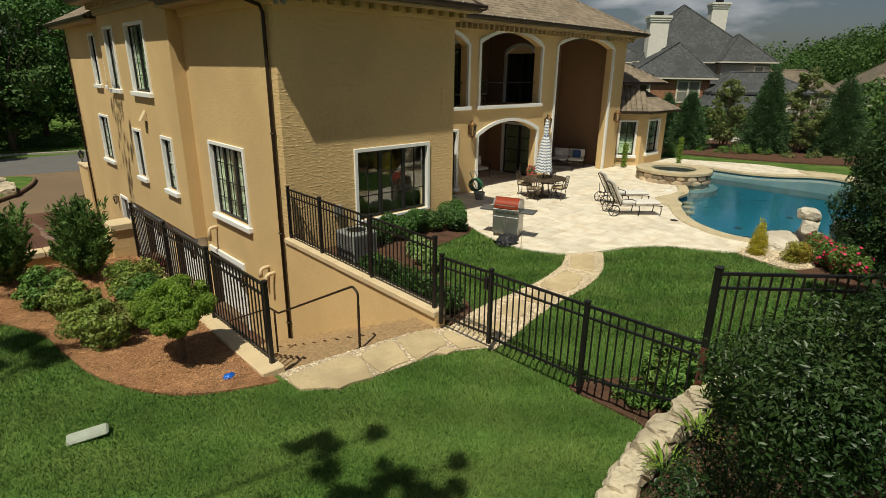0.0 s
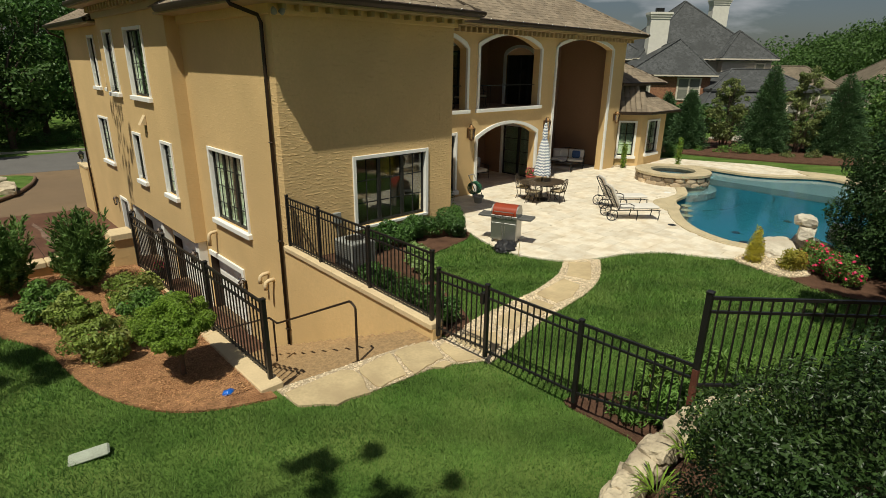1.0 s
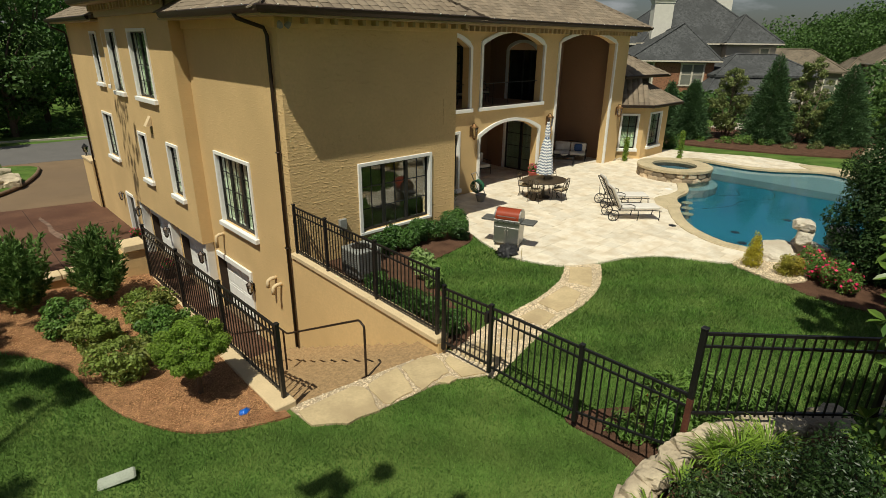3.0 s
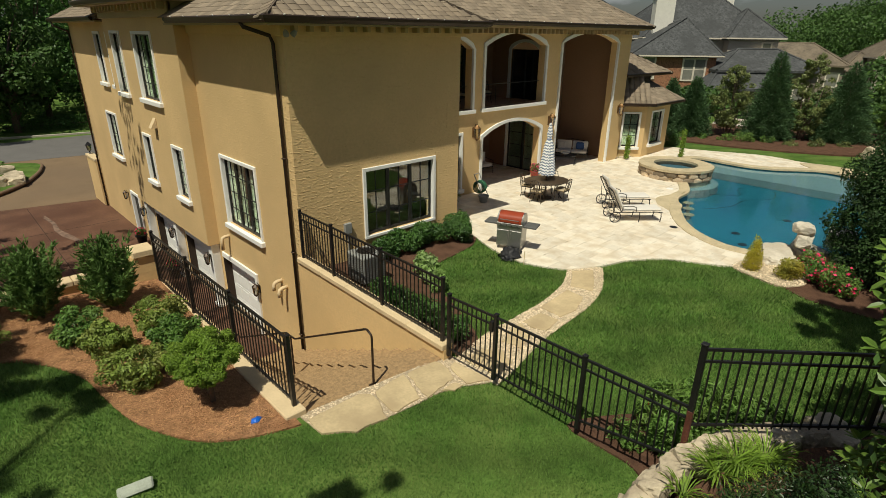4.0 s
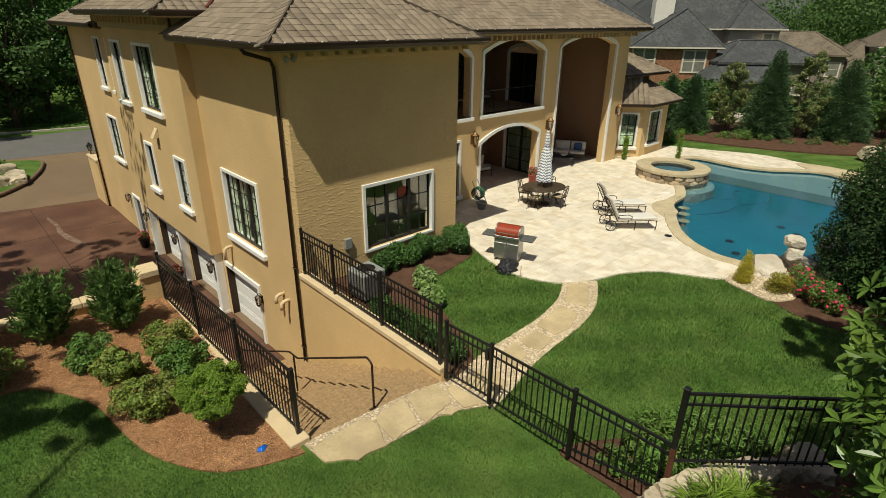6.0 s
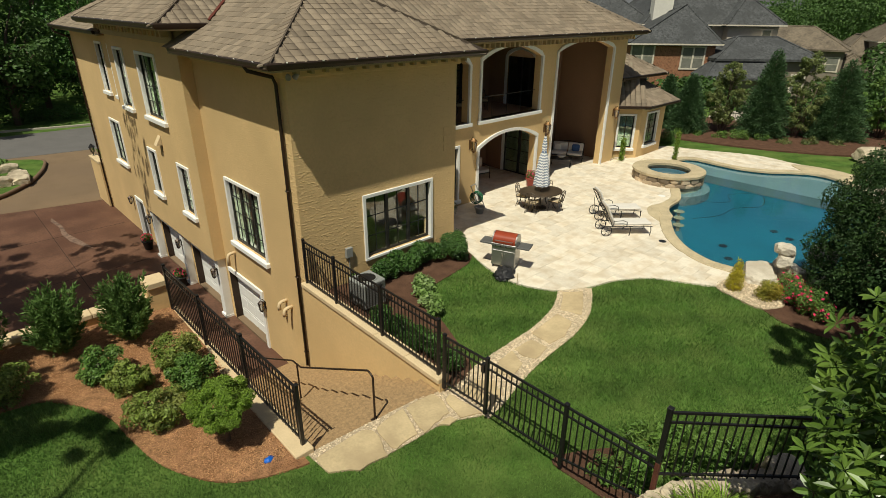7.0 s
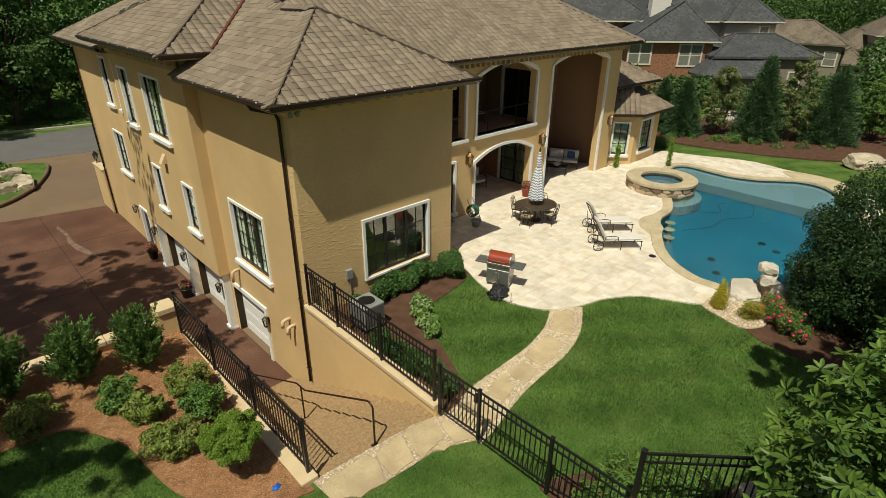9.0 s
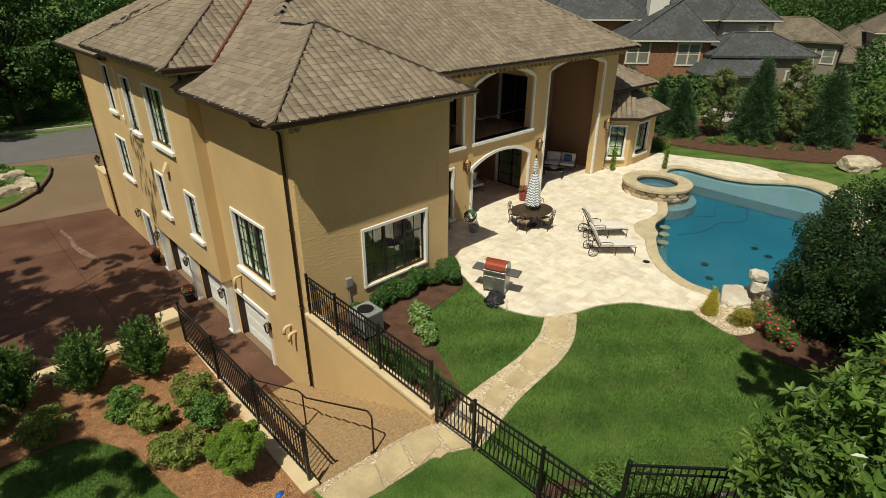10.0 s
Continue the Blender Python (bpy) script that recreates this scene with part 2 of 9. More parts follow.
def tube(bm, pts, r, n=8, r1=None, cap=True):
    """A round bar along the points, tapering to r1."""
    pts = [Vector(p) for p in pts]
    rings = []
    last = None
    for i, p in enumerate(pts):
        d = (pts[min(i + 1, len(pts) - 1)] - pts[max(i - 1, 0)]).normalized()
        if last is None:
            a = d.orthogonal().normalized()
        else:
            a = (last - d * last.dot(d)).normalized()
        last = a
        b = d.cross(a)
        k = r if r1 is None else r + (r1 - r) * i / max(1, len(pts) - 1)
        rings.append([bm.verts.new(p + (a * math.cos(2 * math.pi * j / n) + b * math.sin(2 * math.pi * j / n)) * k) for j in range(n)])
    for s, e in zip(rings, rings[1:]):
        for j in range(n):
            bm.faces.new((s[j], s[(j + 1) % n], e[(j + 1) % n], e[j]))
    if cap:
        bm.faces.new(rings[0][::-1])
        bm.faces.new(rings[-1])
    return rings


def lathe(bm, profile, n=20, at=(0, 0, 0)):
    """Turns a profile of (radius, height) about z."""
    rings = [[bm.verts.new((at[0] + r * math.cos(2 * math.pi * j / n), at[1] + r * math.sin(2 * math.pi * j / n), at[2] + z)) for j in range(n)] for r, z in profile]
    for s, e in zip(rings, rings[1:]):
        for j in range(n):
            bm.faces.new((s[j], s[(j + 1) % n], e[(j + 1) % n], e[j]))
    bm.faces.new(rings[0][::-1])
    bm.faces.new(rings[-1])


def prism(bm, outline, z0, z1):
    """Extrudes a flat outline of (x, y) between two heights."""
    a = [bm.verts.new((x, y, z0)) for x, y in outline]
    b = [bm.verts.new((x, y, z1)) for x, y in outline]
    n = len(outline)
    bm.faces.new(a[::-1])
    bm.faces.new(b)
    for i in range(n):
        bm.faces.new((a[i], a[(i + 1) % n], b[(i + 1) % n], b[i]))


def inside(x, y, poly):
    c, n = False, len(poly)
    for i in range(n):
        (x0, y0), (x1, y1) = poly[i], poly[i - 1]
        if (y0 > y) != (y1 > y) and x < (x1 - x0) * (y - y0) / (y1 - y0) + x0:
            c = not c
    return c


def spline(pts, per=6, closed=True):
    """A smooth curve through the points."""
    n, out = len(pts), []
    for i in range(n if closed else n - 1):
        p = [Vector(pts[(i + k) % n] if closed else pts[min(max(i + k, 0), n - 1)]) for k in (-1, 0, 1, 2)]
        for j in range(per):
            t = j / per
            v = 0.5 * (2 * p[1] + (p[2] - p[0]) * t + (2 * p[0] - 5 * p[1] + 4 * p[2] - p[3]) * t * t + (3 * p[1] - p[0] - 3 * p[2] + p[3]) * t ** 3)
            out.append((v.x, v.y))
    if not closed:
        out.append(tuple(pts[-1]))
    return out


def smooth(a, b, v):
    t = min(1.0, max(0.0, (v - a) / (b - a)))
    return t * t * (3 - 2 * t)

# ---- the ground ----
def patio_z(x):
    return -0.46 - 0.018 * (min(x, 27.0) - 12.5)


PIT = (3.42, 6.62, 6.5, 14.6)       # the stair well: x0, y0, x1, y1
DRIVE_Y, DRIVE_Z = 13.72, -3.66


def bank_line(x):
    """The rock edge that holds the planted bank: y of the line at x."""
    pts = ((3.0, 2.0), (4.4, 2.15), (5.7, 2.08), (6.5, 1.80), (7.4, 1.22), (9.2, -0.7), (14.0, -4.0), (30.0, -14.0))
    for (xa, ya), (xb, yb) in zip(pts, pts[1:]):
        if x <= xb:
            return ya + (yb - ya) * (x - xa) / (xb - xa)
    return -14.0


def ground_z(x, y):
    """Height of the ground: front lawn, rising bank, back garden, drive court and the land beyond."""
    if PIT[0] < x < (PIT[2] if y < 12.35 else 6.8) and PIT[1] < y < PIT[3]:
        return -3.9
    if x < 6.8 and y > DRIVE_Y or y > 30:
        far = smooth(58, 95, y) * 3.0
        return DRIVE_Z + far + 0.02 * max(0.0, y - 50)
    front = 0.12 - 0.075 * x + 0.02 * (y - 6) * (1 if y > 6 else 0) * (1 - smooth(3.0, 5.0, x)) + 0.03 * smooth(2, 0, x)
    back = patio_z(x) - 0.03
    z = front + (back - front) * smooth(5.5, 11.0, x)
    d = bank_line(x) - y
    rise = 0.35 + 0.70 * smooth(4.5, 6.6, x) + 0.2 * smooth(6.6, 8.5, x)
    z += (rise * smooth(-0.02, 0.32, d) + 0.15 * smooth(0.3, 2.5, d)) * smooth(3.4, 4.9, x) * (1 - smooth(9.5, 16.0, x) * 0.75)
    return z - 2.6 * smooth(46, 75, x) + 14 * smooth(150, 420, x)


def axis(lo, hi, marks, step, fine):
    """Grid lines: dense in the garden, coarse far off, doubled at the sharp steps."""
    vals = set()
    v = lo
    while v < hi:
        vals.add(round(v, 3))
        v += step
    for m in marks:
        vals |= {m - 0.001, m + 0.001}
    v = fine[0]
    while v < fine[1]:
        vals.add(round(v, 3))
        v += 0.125
    d = step
    a, b = lo, hi
    while b < 900:
        d *= 1.35
        a, b = a - d, b + d
        vals |= {a, b}
    return sorted(vals)


gx = axis(-8.0, 40.0, (PIT[0], PIT[2], 6.8), 0.5, (3.5, 10.0))
gy = axis(-8.0, 36.0, (PIT[1], PIT[3], 12.35, DRIVE_Y, 30.0), 0.5, (-1.5, 3.0))
gv = [(x, y, ground_z(x, y)) for y in gy for x in gx]
W = len(gx)
# the pool basin is left open
POOL = spline([(17.75, 4.2), (17.7, 5.0), (17.7, 5.65), (18.15, 6.55), (18.85, 7.28), (19.5, 7.74), (20.4, 8.26), (20.95, 8.45), (21.41, 8.8), (22.1, 9.08), (23.3, 9.2), (24.5, 9.75), (25.4, 10.3), (26.6, 11.0), (28.0, 11.7), (29.4, 12.2), (30.45, 12.3), (31.0, 11.8), (30.9, 10.5), (30.9, 9.35), (31.35, 8.2), (32.05, 7.4), (32.7, 6.45), (32.6, 5.5), (31.7, 4.6), (30.2, 3.8), (28.0, 2.9), (24.0, 2.2), (20.0, 2.5), (18.4, 3.2)], 5)
gf = []
for j in range(len(gy) - 1):
    for i in range(W - 1):
        cx, cy = (gx[i] + gx[i + 1]) / 2, (gy[j] + gy[j + 1]) / 2
        if 16.5 < cx < 33.5 and 1.5 < cy < 13.0 and any(inside(px, py, POOL) for px in (gx[i], gx[i + 1]) for py in (gy[j], gy[j + 1])):
            continue
        gf.append((j * W + i, j * W + i + 1, (j + 1) * W + i + 1, (j + 1) * W + i))
ground = mesh_ob("ground", gv, gf, GRASS_GROUND, smooth=False)
tagged(ground, "green mown lawn and open ground around the house", "ground", kind="structure")

from mathutils.geometry import delaunay_2d_cdt


def sheet(name, outline, material, lift, step=0.5, zfun=None, label="", category="ground", bumpy=0.0, holes=()):
    """A thin layer lying on the ground inside an outline, with its own turned-down edge."""
    zf = zfun or ground_z
    xs, ys = [p[0] for p in outline], [p[1] for p in outline]
    pts = [Vector(p) for p in outline]
    n = len(pts)
    edges = [(i, (i + 1) % n) for i in range(n)]
    x = min(xs) + step / 2
    while x < max(xs):
        y = min(ys) + step / 2
        while y < max(ys):
            if inside(x, y, outline) and not any(inside(x, y, h) for h in holes):
                pts.append(Vector((x + random.uniform(-0.1, 0.1) * step, y + random.uniform(-0.1, 0.1) * step)))
            y += step
        x += step
    for h in holes:
        k = len(pts)
        pts += [Vector(p) for p in h]
        edges += [(k + i, k + (i + 1) % len(h)) for i in range(len(h))]
    v, e, f, *_ = delaunay_2d_cdt(pts, edges, [], 0, 1e-5)
    verts = [(p.x, p.y, zf(p.x, p.y) + lift + (random.uniform(-1, 1) * bumpy if i >= n else 0)) for i, p in enumerate(v)]
    faces = []
    for t in f:
        cx, cy = sum(v[i].x for i in t) / len(t), sum(v[i].y for i in t) / len(t)
        if inside(cx, cy, outline) and not any(inside(cx, cy, h) for h in holes):
            faces.append(list(t))
    k = len(verts)
    for p in outline:
        verts.append((p[0], p[1], zf(*p) + lift - 0.12))
        verts.append((p[0], p[1], zf(*p) + lift))
    for i in range(n):
        j = (i + 1) % n
        faces.append([k + 2 * i, k + 2 * j, k + 2 * j + 1, k + 2 * i + 1])
    ob = mesh_ob(name, verts, faces, material)
    return tagged(ob, label, category, kind="structure")


BED = spline([(3.3, 6.62), (2.98, 6.68), (2.35, 6.90), (1.85, 7.3), (1.40, 8.1), (1.2, 9.0), (1.05, 9.9), (0.58, 10.7), (-0.1, 11.1), (-2.5, 11.0), (-6.0, 11.4)], 5, False) + [(-6.0, 13.5), (3.35, 13.5)]
sheet("mulch_bed", BED, MULCH, 0.035, 0.25, bumpy=0.018, label="reddish brown pine straw mulch bed beside the retaining wall", category="mulch")
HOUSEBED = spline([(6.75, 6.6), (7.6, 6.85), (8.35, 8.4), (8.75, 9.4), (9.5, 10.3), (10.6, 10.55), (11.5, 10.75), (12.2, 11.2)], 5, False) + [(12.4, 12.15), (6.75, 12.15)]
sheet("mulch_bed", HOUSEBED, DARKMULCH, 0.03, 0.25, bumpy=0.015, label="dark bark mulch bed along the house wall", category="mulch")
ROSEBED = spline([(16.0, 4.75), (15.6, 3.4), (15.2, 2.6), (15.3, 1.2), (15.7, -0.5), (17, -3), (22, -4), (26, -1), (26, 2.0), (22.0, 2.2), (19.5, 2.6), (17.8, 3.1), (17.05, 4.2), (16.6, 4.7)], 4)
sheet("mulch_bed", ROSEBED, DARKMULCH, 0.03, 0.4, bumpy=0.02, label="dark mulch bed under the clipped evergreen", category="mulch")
PEBBED = spline([(15.95, 4.72), (15.65, 4.0), (15.55, 3.3), (16.3, 2.95), (17.2, 3.5), (17.15, 4.2), (16.6, 4.75)], 4)
sheet("pebble_bed", PEBBED, PEBBLE_BED, 0.045, 0.3, label="tan gravel strip at the edge of the pool deck", category="gravel")
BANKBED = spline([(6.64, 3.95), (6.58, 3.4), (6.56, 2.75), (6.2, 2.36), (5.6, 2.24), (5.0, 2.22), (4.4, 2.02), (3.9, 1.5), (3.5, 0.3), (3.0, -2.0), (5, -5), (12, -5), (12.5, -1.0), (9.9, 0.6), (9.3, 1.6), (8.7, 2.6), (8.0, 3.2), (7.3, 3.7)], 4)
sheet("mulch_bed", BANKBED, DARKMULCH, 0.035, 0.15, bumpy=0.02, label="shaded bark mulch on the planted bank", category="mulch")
FARBED = spline([(33.5, 19.0), (34.9, 15.9), (35.3, 14.4), (35.7, 12.4), (36.5, 9.8), (37.6, 7.5), (38.6, 6.0), (40.0, 4.0), (42.0, 1.0), (44, -4), (52, -5), (50, 6), (45, 13), (43, 19)], 4)
sheet("mulch_bed", FARBED, DARKMULCH, 0.09, 1.0, bumpy=0.04, label="brown mulch bed along the far fence", category="mulch")

# drive court, drive and street
sheet("drive_court", [(-16, 13.9), (3.3, 13.9), (3.45, 13.64), (6.6, 13.64), (6.78, 14.0), (6.78, 25.7), (6.78, 35.7), (2.5, 36.6), (-4, 38.2), (-16, 39)], REDCONC, 0.06, 1.5, lambda x, y: DRIVE_Z, label="dark red stained concrete drive court", category="driveway")
sheet("driveway", [(-16, 39.0), (-4, 38.2), (2.5, 36.6), (6.58, 35.7), (8.2, 41.0), (9.3, 49.6), (3.0, 50.5), (-16, 51.5)], TANCONC, 0.06, 1.5, label="tan concrete driveway leading to the street", category="driveway")
sheet("road", [(-80, 61), (-16, 51.6), (3.0, 50.6), (9.3, 49.7), (60, 43), (60, 52), (9.5, 59.1), (3.0, 60.3), (-16, 61.9), (-80, 72)], ASPHALT, 0.05, 3.0, label="grey asphalt street", category="road")
bm = bmesh.new()
kp = [(-80, 72), (-16, 61.9), (3.0, 60.3), (9.5, 59.1), (60, 52)]
for (xa, ya), (xb, yb) in zip(kp, kp[1:]):
    for k in range(8):
        p, q = Vector((xa, ya)).lerp(Vector((xb, yb)), k / 8), Vector((xa, ya)).lerp(Vector((xb, yb)), (k + 1) / 8)
        za, zb = ground_z(*p), ground_z(*q)
        vs = [bm.verts.new((p.x, p.y + dy, za + dz)) for dy, dz in ((0, 0), (0, 0.2), (0.35, 0.2), (0.35, 0))]
        ws = [bm.verts.new((q.x, q.y + dy, zb + dz)) for dy, dz in ((0, 0), (0, 0.2), (0.35, 0.2), (0.35, 0))]
        for i in range(3):
            bm.faces.new((vs[i], ws[i], ws[i + 1], vs[i + 1]))
tagged(part("kerb", bm, KERB), "pale concrete kerb along the street", "kerb", kind="structure")

# saw joints and a pale wash mark on the court
JOINT = mat("dark_joint", (0.035, 0.022, 0.016), 0.9, 0.2)
for k, (xa, ya, xb, yb) in enumerate(((3.1, 14.2, 3.1, 36.2), (-1.6, 14.2, -1.6, 37.2), (-6.3, 14.2, -6.3, 38.0), (-15, 19.2, 5.9, 19.2), (-15, 25.4, 6.0, 25.4), (-15, 31.0, 6.3, 31.0))):
    bm = bmesh.new()
    box(bm, xa - (0.012 if xa == xb else 0), ya - (0.012 if ya == yb else 0), DRIVE_Z + 0.05, xb + (0.012 if xa == xb else 0), yb + (0.012 if ya == yb else 0), DRIVE_Z + 0.064)
    tagged(part("control_joint", bm, JOINT), "thin dark saw joint in the concrete court", "joint", kind="structure")
WASH = mat("pale_wash_mark", (0.175, 0.112, 0.082), 0.75, 0.55, 2.5, 9.0, 0.05)
sheet("wash_mark", [(3.62, 30.0), (3.50, 31.2), (3.62, 32.4), (3.46, 33.8), (3.60, 34.2), (3.78, 32.6), (3.74, 31.2), (4.05, 29.6), (4.25, 28.4), (3.95, 28.9)], WASH, 0.066, 0.3, lambda x, y: DRIVE_Z, "pale wash mark on the red concrete", "stain")

# ---- the house ----
XA, XB, XC = 6.54, 6.15, 6.62          # planes of the street-side walls
YR, YP = 12.19, 14.90                  # garden wall and porch wall
XE, XP = 12.25, 27.25                  # ends of the garden wall and the porch wall
YB0, YB1, YC = 17.95, 25.7, 34.2       # the projecting bay and the far corner
BASE = -3.8
SIDE = pose(0, 0, 0, 0, 0, -90)        # turns a unit that faces -y so that it faces -x

house = empty("house", "large tan painted-brick house with brown tile roof and white trim", "house")


def at_front(x, z, y=YR):
    return Matrix.Translation((x, y, z))


def at_side(y, z, x):
    return Matrix.Translation((x, y, z)) @ SIDE


def wall(name, u0, u1, z0, z1, holes, place, thick=0.3, material=None, arches=()):
    """A wall in its own plane: u to the right, front face at 0, thickness behind. holes: rectangles (u0, z0, u1, z1);
    arches: (u0, z0, u1, spring, crown), closed at the top by a shallow curve."""
    bm = bmesh.new()
    rects = list(holes) + [(a, b, c, e) for a, b, c, d, e in arches]
    us = sorted({u0, u1} | {v for r in rects for v in (r[0], r[2]) if u0 < v < u1})
    zs = sorted({z0, z1} | {v for r in rects for v in (r[1], r[3]) if z0 < v < z1})
    for a, b in zip(us, us[1:]):
        for c, d in zip(zs, zs[1:]):
            mu, mz = (a + b) / 2, (c + d) / 2
            if any(r[0] < mu < r[2] and r[1] < mz < r[3] for r in rects):
                continue
            box(bm, a, 0, c, b, thick, d)
    for a, b, c, spring, crown in arches:
        n = 14
        for i in range(n):
            ua, ub = a + (c - a) * i / n, a + (c - a) * (i + 1) / n
            za, zb = arch_z(ua, a, c, spring, crown), arch_z(ub, a, c, spring, crown)
            vs = [bm.verts.new((u, y, z)) for y in (0, thick) for u, z in ((ua, za), (ub, zb), (ub, crown), (ua, crown))]
            for q in ((0, 1, 2, 3), (7, 6, 5, 4), (0, 4, 5, 1)):
                try:
                    bm.faces.new([vs[k] for k in q])
                except ValueError:
                    pass
    bmesh.ops.transform(bm, matrix=place, verts=bm.verts[:])
    bmesh.ops.recalc_face_normals(bm, faces=bm.faces[:])
    return part(name, bm, material or STUCCO, house)


def arch_z(u, a, c, spring, crown):
    t = (u - (a + c) / 2) / ((c - a) / 2)
    h = crown - spring
    w = (c - a) / 2
    r = (w * w + h * h) / (2 * h)
    return math.sqrt(max(0.0, r * r - (t * w) ** 2)) - (r - crown)


def arch_trim(u0, z0, u1, spring, crown, place, wide=0.115, proud=0.07, sill=True):
    """White moulding round an arched opening."""
    u0, u1, spring, crown = u0 + 0.004, u1 - 0.004, spring - 0.004, crown - 0.004
    bm = bmesh.new()
    path = [(u0, z0)] + [(u0 + (u1 - u0) * i / 18, arch_z(u0 + (u1 - u0) * i / 18, u0, u1, spring, crown)) for i in range(19)] + [(u1, z0)]
    cx = (u0 + u1) / 2
    outer = []
    for u, z in path:
        k = (u - cx) / ((u1 - u0) / 2)
        up = wide if spring < z else 0
        outer.append((u + wide * k if z > spring else u + (wide if u > cx else -wide), z + up))
    def strip(a, b, y0, y1):
        va = [(bm.verts.new((p[0], y0, p[1])), bm.verts.new((p[0], y1, p[1]))) for p in a]
        vb = [(bm.verts.new((p[0], y0, p[1])), bm.verts.new((p[0], y1, p[1]))) for p in b]
        for i in range(len(a) - 1):
            bm.faces.new((va[i][0], va[i + 1][0], vb[i + 1][0], vb[i][0]))
            bm.faces.new((va[i][0], va[i][1], va[i + 1][1], va[i + 1][0]))
            bm.faces.new((vb[i][0], vb[i + 1][0], vb[i + 1][1], vb[i][1]))
    strip(path, outer, -proud, 0.03)
    if sill:
        box(bm, u0 - wide - 0.06, -proud - 0.05, z0 - 0.14, u1 + wide + 0.06, 0.32, z0, 0.01)
    bmesh.ops.transform(bm, matrix=place, verts=bm.verts[:])
    bmesh.ops.recalc_face_normals(bm, faces=bm.faces[:])
    return part("arch_trim", bm, WHITE, house, "white moulded arch surround")


def window(place, w, h, cols, rows, trim=0.09, sill="thick", mull=(), curtain=True, name="window", deep=0.10):
    """A window with white surround, dark sashes, glazing bars and panes. Origin: middle of its foot."""
    win = empty(name, "", "", m=place)
    win.parent = house
    bm = bmesh.new()
    a, b = -w / 2, w / 2
    box(bm, a - trim, -0.05, -0.0, a + 0.01, 0.12, h + trim, 0.006)
    box(bm, b - 0.01, -0.05, -0.0, b + trim, 0.12, h + trim, 0.006)
    box(bm, a + 0.01, -0.05, h - 0.01, b - 0.01, 0.12, h + trim, 0.006)
    part("frame", bm, WHITE, win, "white painted surround")
    if sill == "thin":
        bm = bmesh.new()
        box(bm, a - trim, -0.055, -0.085, b + trim, 0.12, -0.004, 0.008)
        part("sill", bm, WHITE, win, "thin white foot trim")
    elif sill:
        bm = bmesh.new()
        box(bm, a - trim - 0.06, -0.13, -0.16, b + trim + 0.06, 0.12, -0.004, 0.015)
        part("sill", bm, WHITE, win, "thick white sill")
    bm = bmesh.new()
    fr = 0.055
    cuts = [a] + [a + w * m for m in mull] + [b]
    for p, q in zip(cuts, cuts[1:]):
        box(bm, p, deep - 0.03, 0, p + fr, deep + 0.04, h)
        box(bm, q - fr, deep - 0.03, 0, q, deep + 0.04, h)
        box(bm, p + fr, deep - 0.03, 0, q - fr, deep + 0.04, fr * 1.4)
        box(bm, p + fr, deep - 0.03, h - fr, q - fr, deep + 0.04, h)
    part("sash", bm, DARKFRAME, win, "dark bronze sash")
    n = max(1, cols // max(1, len(cuts) - 1))
    for p, q in zip(cuts, cuts[1:]):
        bars = [(u - 0.012, deep - 0.012, fr, u + 0.012, deep + 0.016, h - fr) for u in (p + (q - p) * i / n for i in range(1, n))]
        bars += [(p + fr, deep - 0.010, z - 0.012, q - fr, deep + 0.018, z + 0.012) for z in (h * j / rows for j in range(1, rows))]
        for bar in bars:
            bm = bmesh.new()
            box(bm, *bar)
            part("glazing_bar", bm, DARKFRAME, win)
    for p, q in zip(cuts, cuts[1:]):
        bm = bmesh.new()
        box(bm, p + fr * 0.8, deep + 0.002, fr, q - fr * 0.8, deep + 0.008, h - fr * 0.8)
        pane = part("pane", bm, GLASS, win)
        pane.visible_shadow = False
    if curtain:
        bm = bmesh.new()
        m = max(6, int(w / 0.05))
        for lo, hi in ((a + 0.02, a + w * 0.47), (b - w * 0.47, b - 0.02)):
            row = []
            for i in range(m + 1):
                u = lo + (hi - lo) * i / m
                y = deep + 0.09 + 0.035 * math.sin(i * 1.9)
                row.append((bm.verts.new((u, y, 0.02)), bm.verts.new((u, y, h))))
            for s, e in zip(row, row[1:]):
                bm.faces.new((s[0], e[0], e[1], s[1]))
        part("curtain", bm, CURTAIN, win, "pale gathered curtain behind the glass")
    return win


# garden wall of the wing, with its wide window
RW = (8.63, 11.15, 0.17, 2.05)
wall("wall", XA, XE, BASE, 5.75, [(RW[0], RW[2], RW[1], RW[3])], Matrix.Translation((0, YR, 0)), material=STUCCO_ROUGH)
window(at_front((RW[0] + RW[1]) / 2, RW[2]), RW[1] - RW[0], RW[3] - RW[2], 6, 3, sill="thin", mull=(0.3333, 0.6667), curtain=False)
wall("wall", YR + 0.3, YP, BASE, 5.75, [], Matrix.Translation((XE, 0, 0)) @ pose(0, 0, 0, 0, 0, 90), 0.3)

# street-side walls: near, projecting bay, far. Along this side u = -y
LW = (14.5, 16.75, -0.12, 2.0)
GD1 = (15.3, 17.75, -3.66, -1.58)
wall("wall", -YB0, -(YR + 0.3), BASE, 5.75, [(-LW[1], LW[2], -LW[0], LW[3]), (-GD1[1], GD1[2], -GD1[0], GD1[3])], at_side(0, 0, XA))
window(at_side((LW[0] + LW[1]) / 2, LW[2], XA), LW[1] - LW[0], LW[3] - LW[2], 6, 4, mull=(0.3333, 0.6667))
BW = [(20.2, 22.05, 3.32, 5.45, 4, 4, (0.5,)), (23.75, 24.8, 3.32, 5.45, 2, 4, ()), (18.95, 19.85, 0.18, 1.88, 2, 4, ()), (22.2, 23.0, 0.18, 1.88, 2, 4, ())]
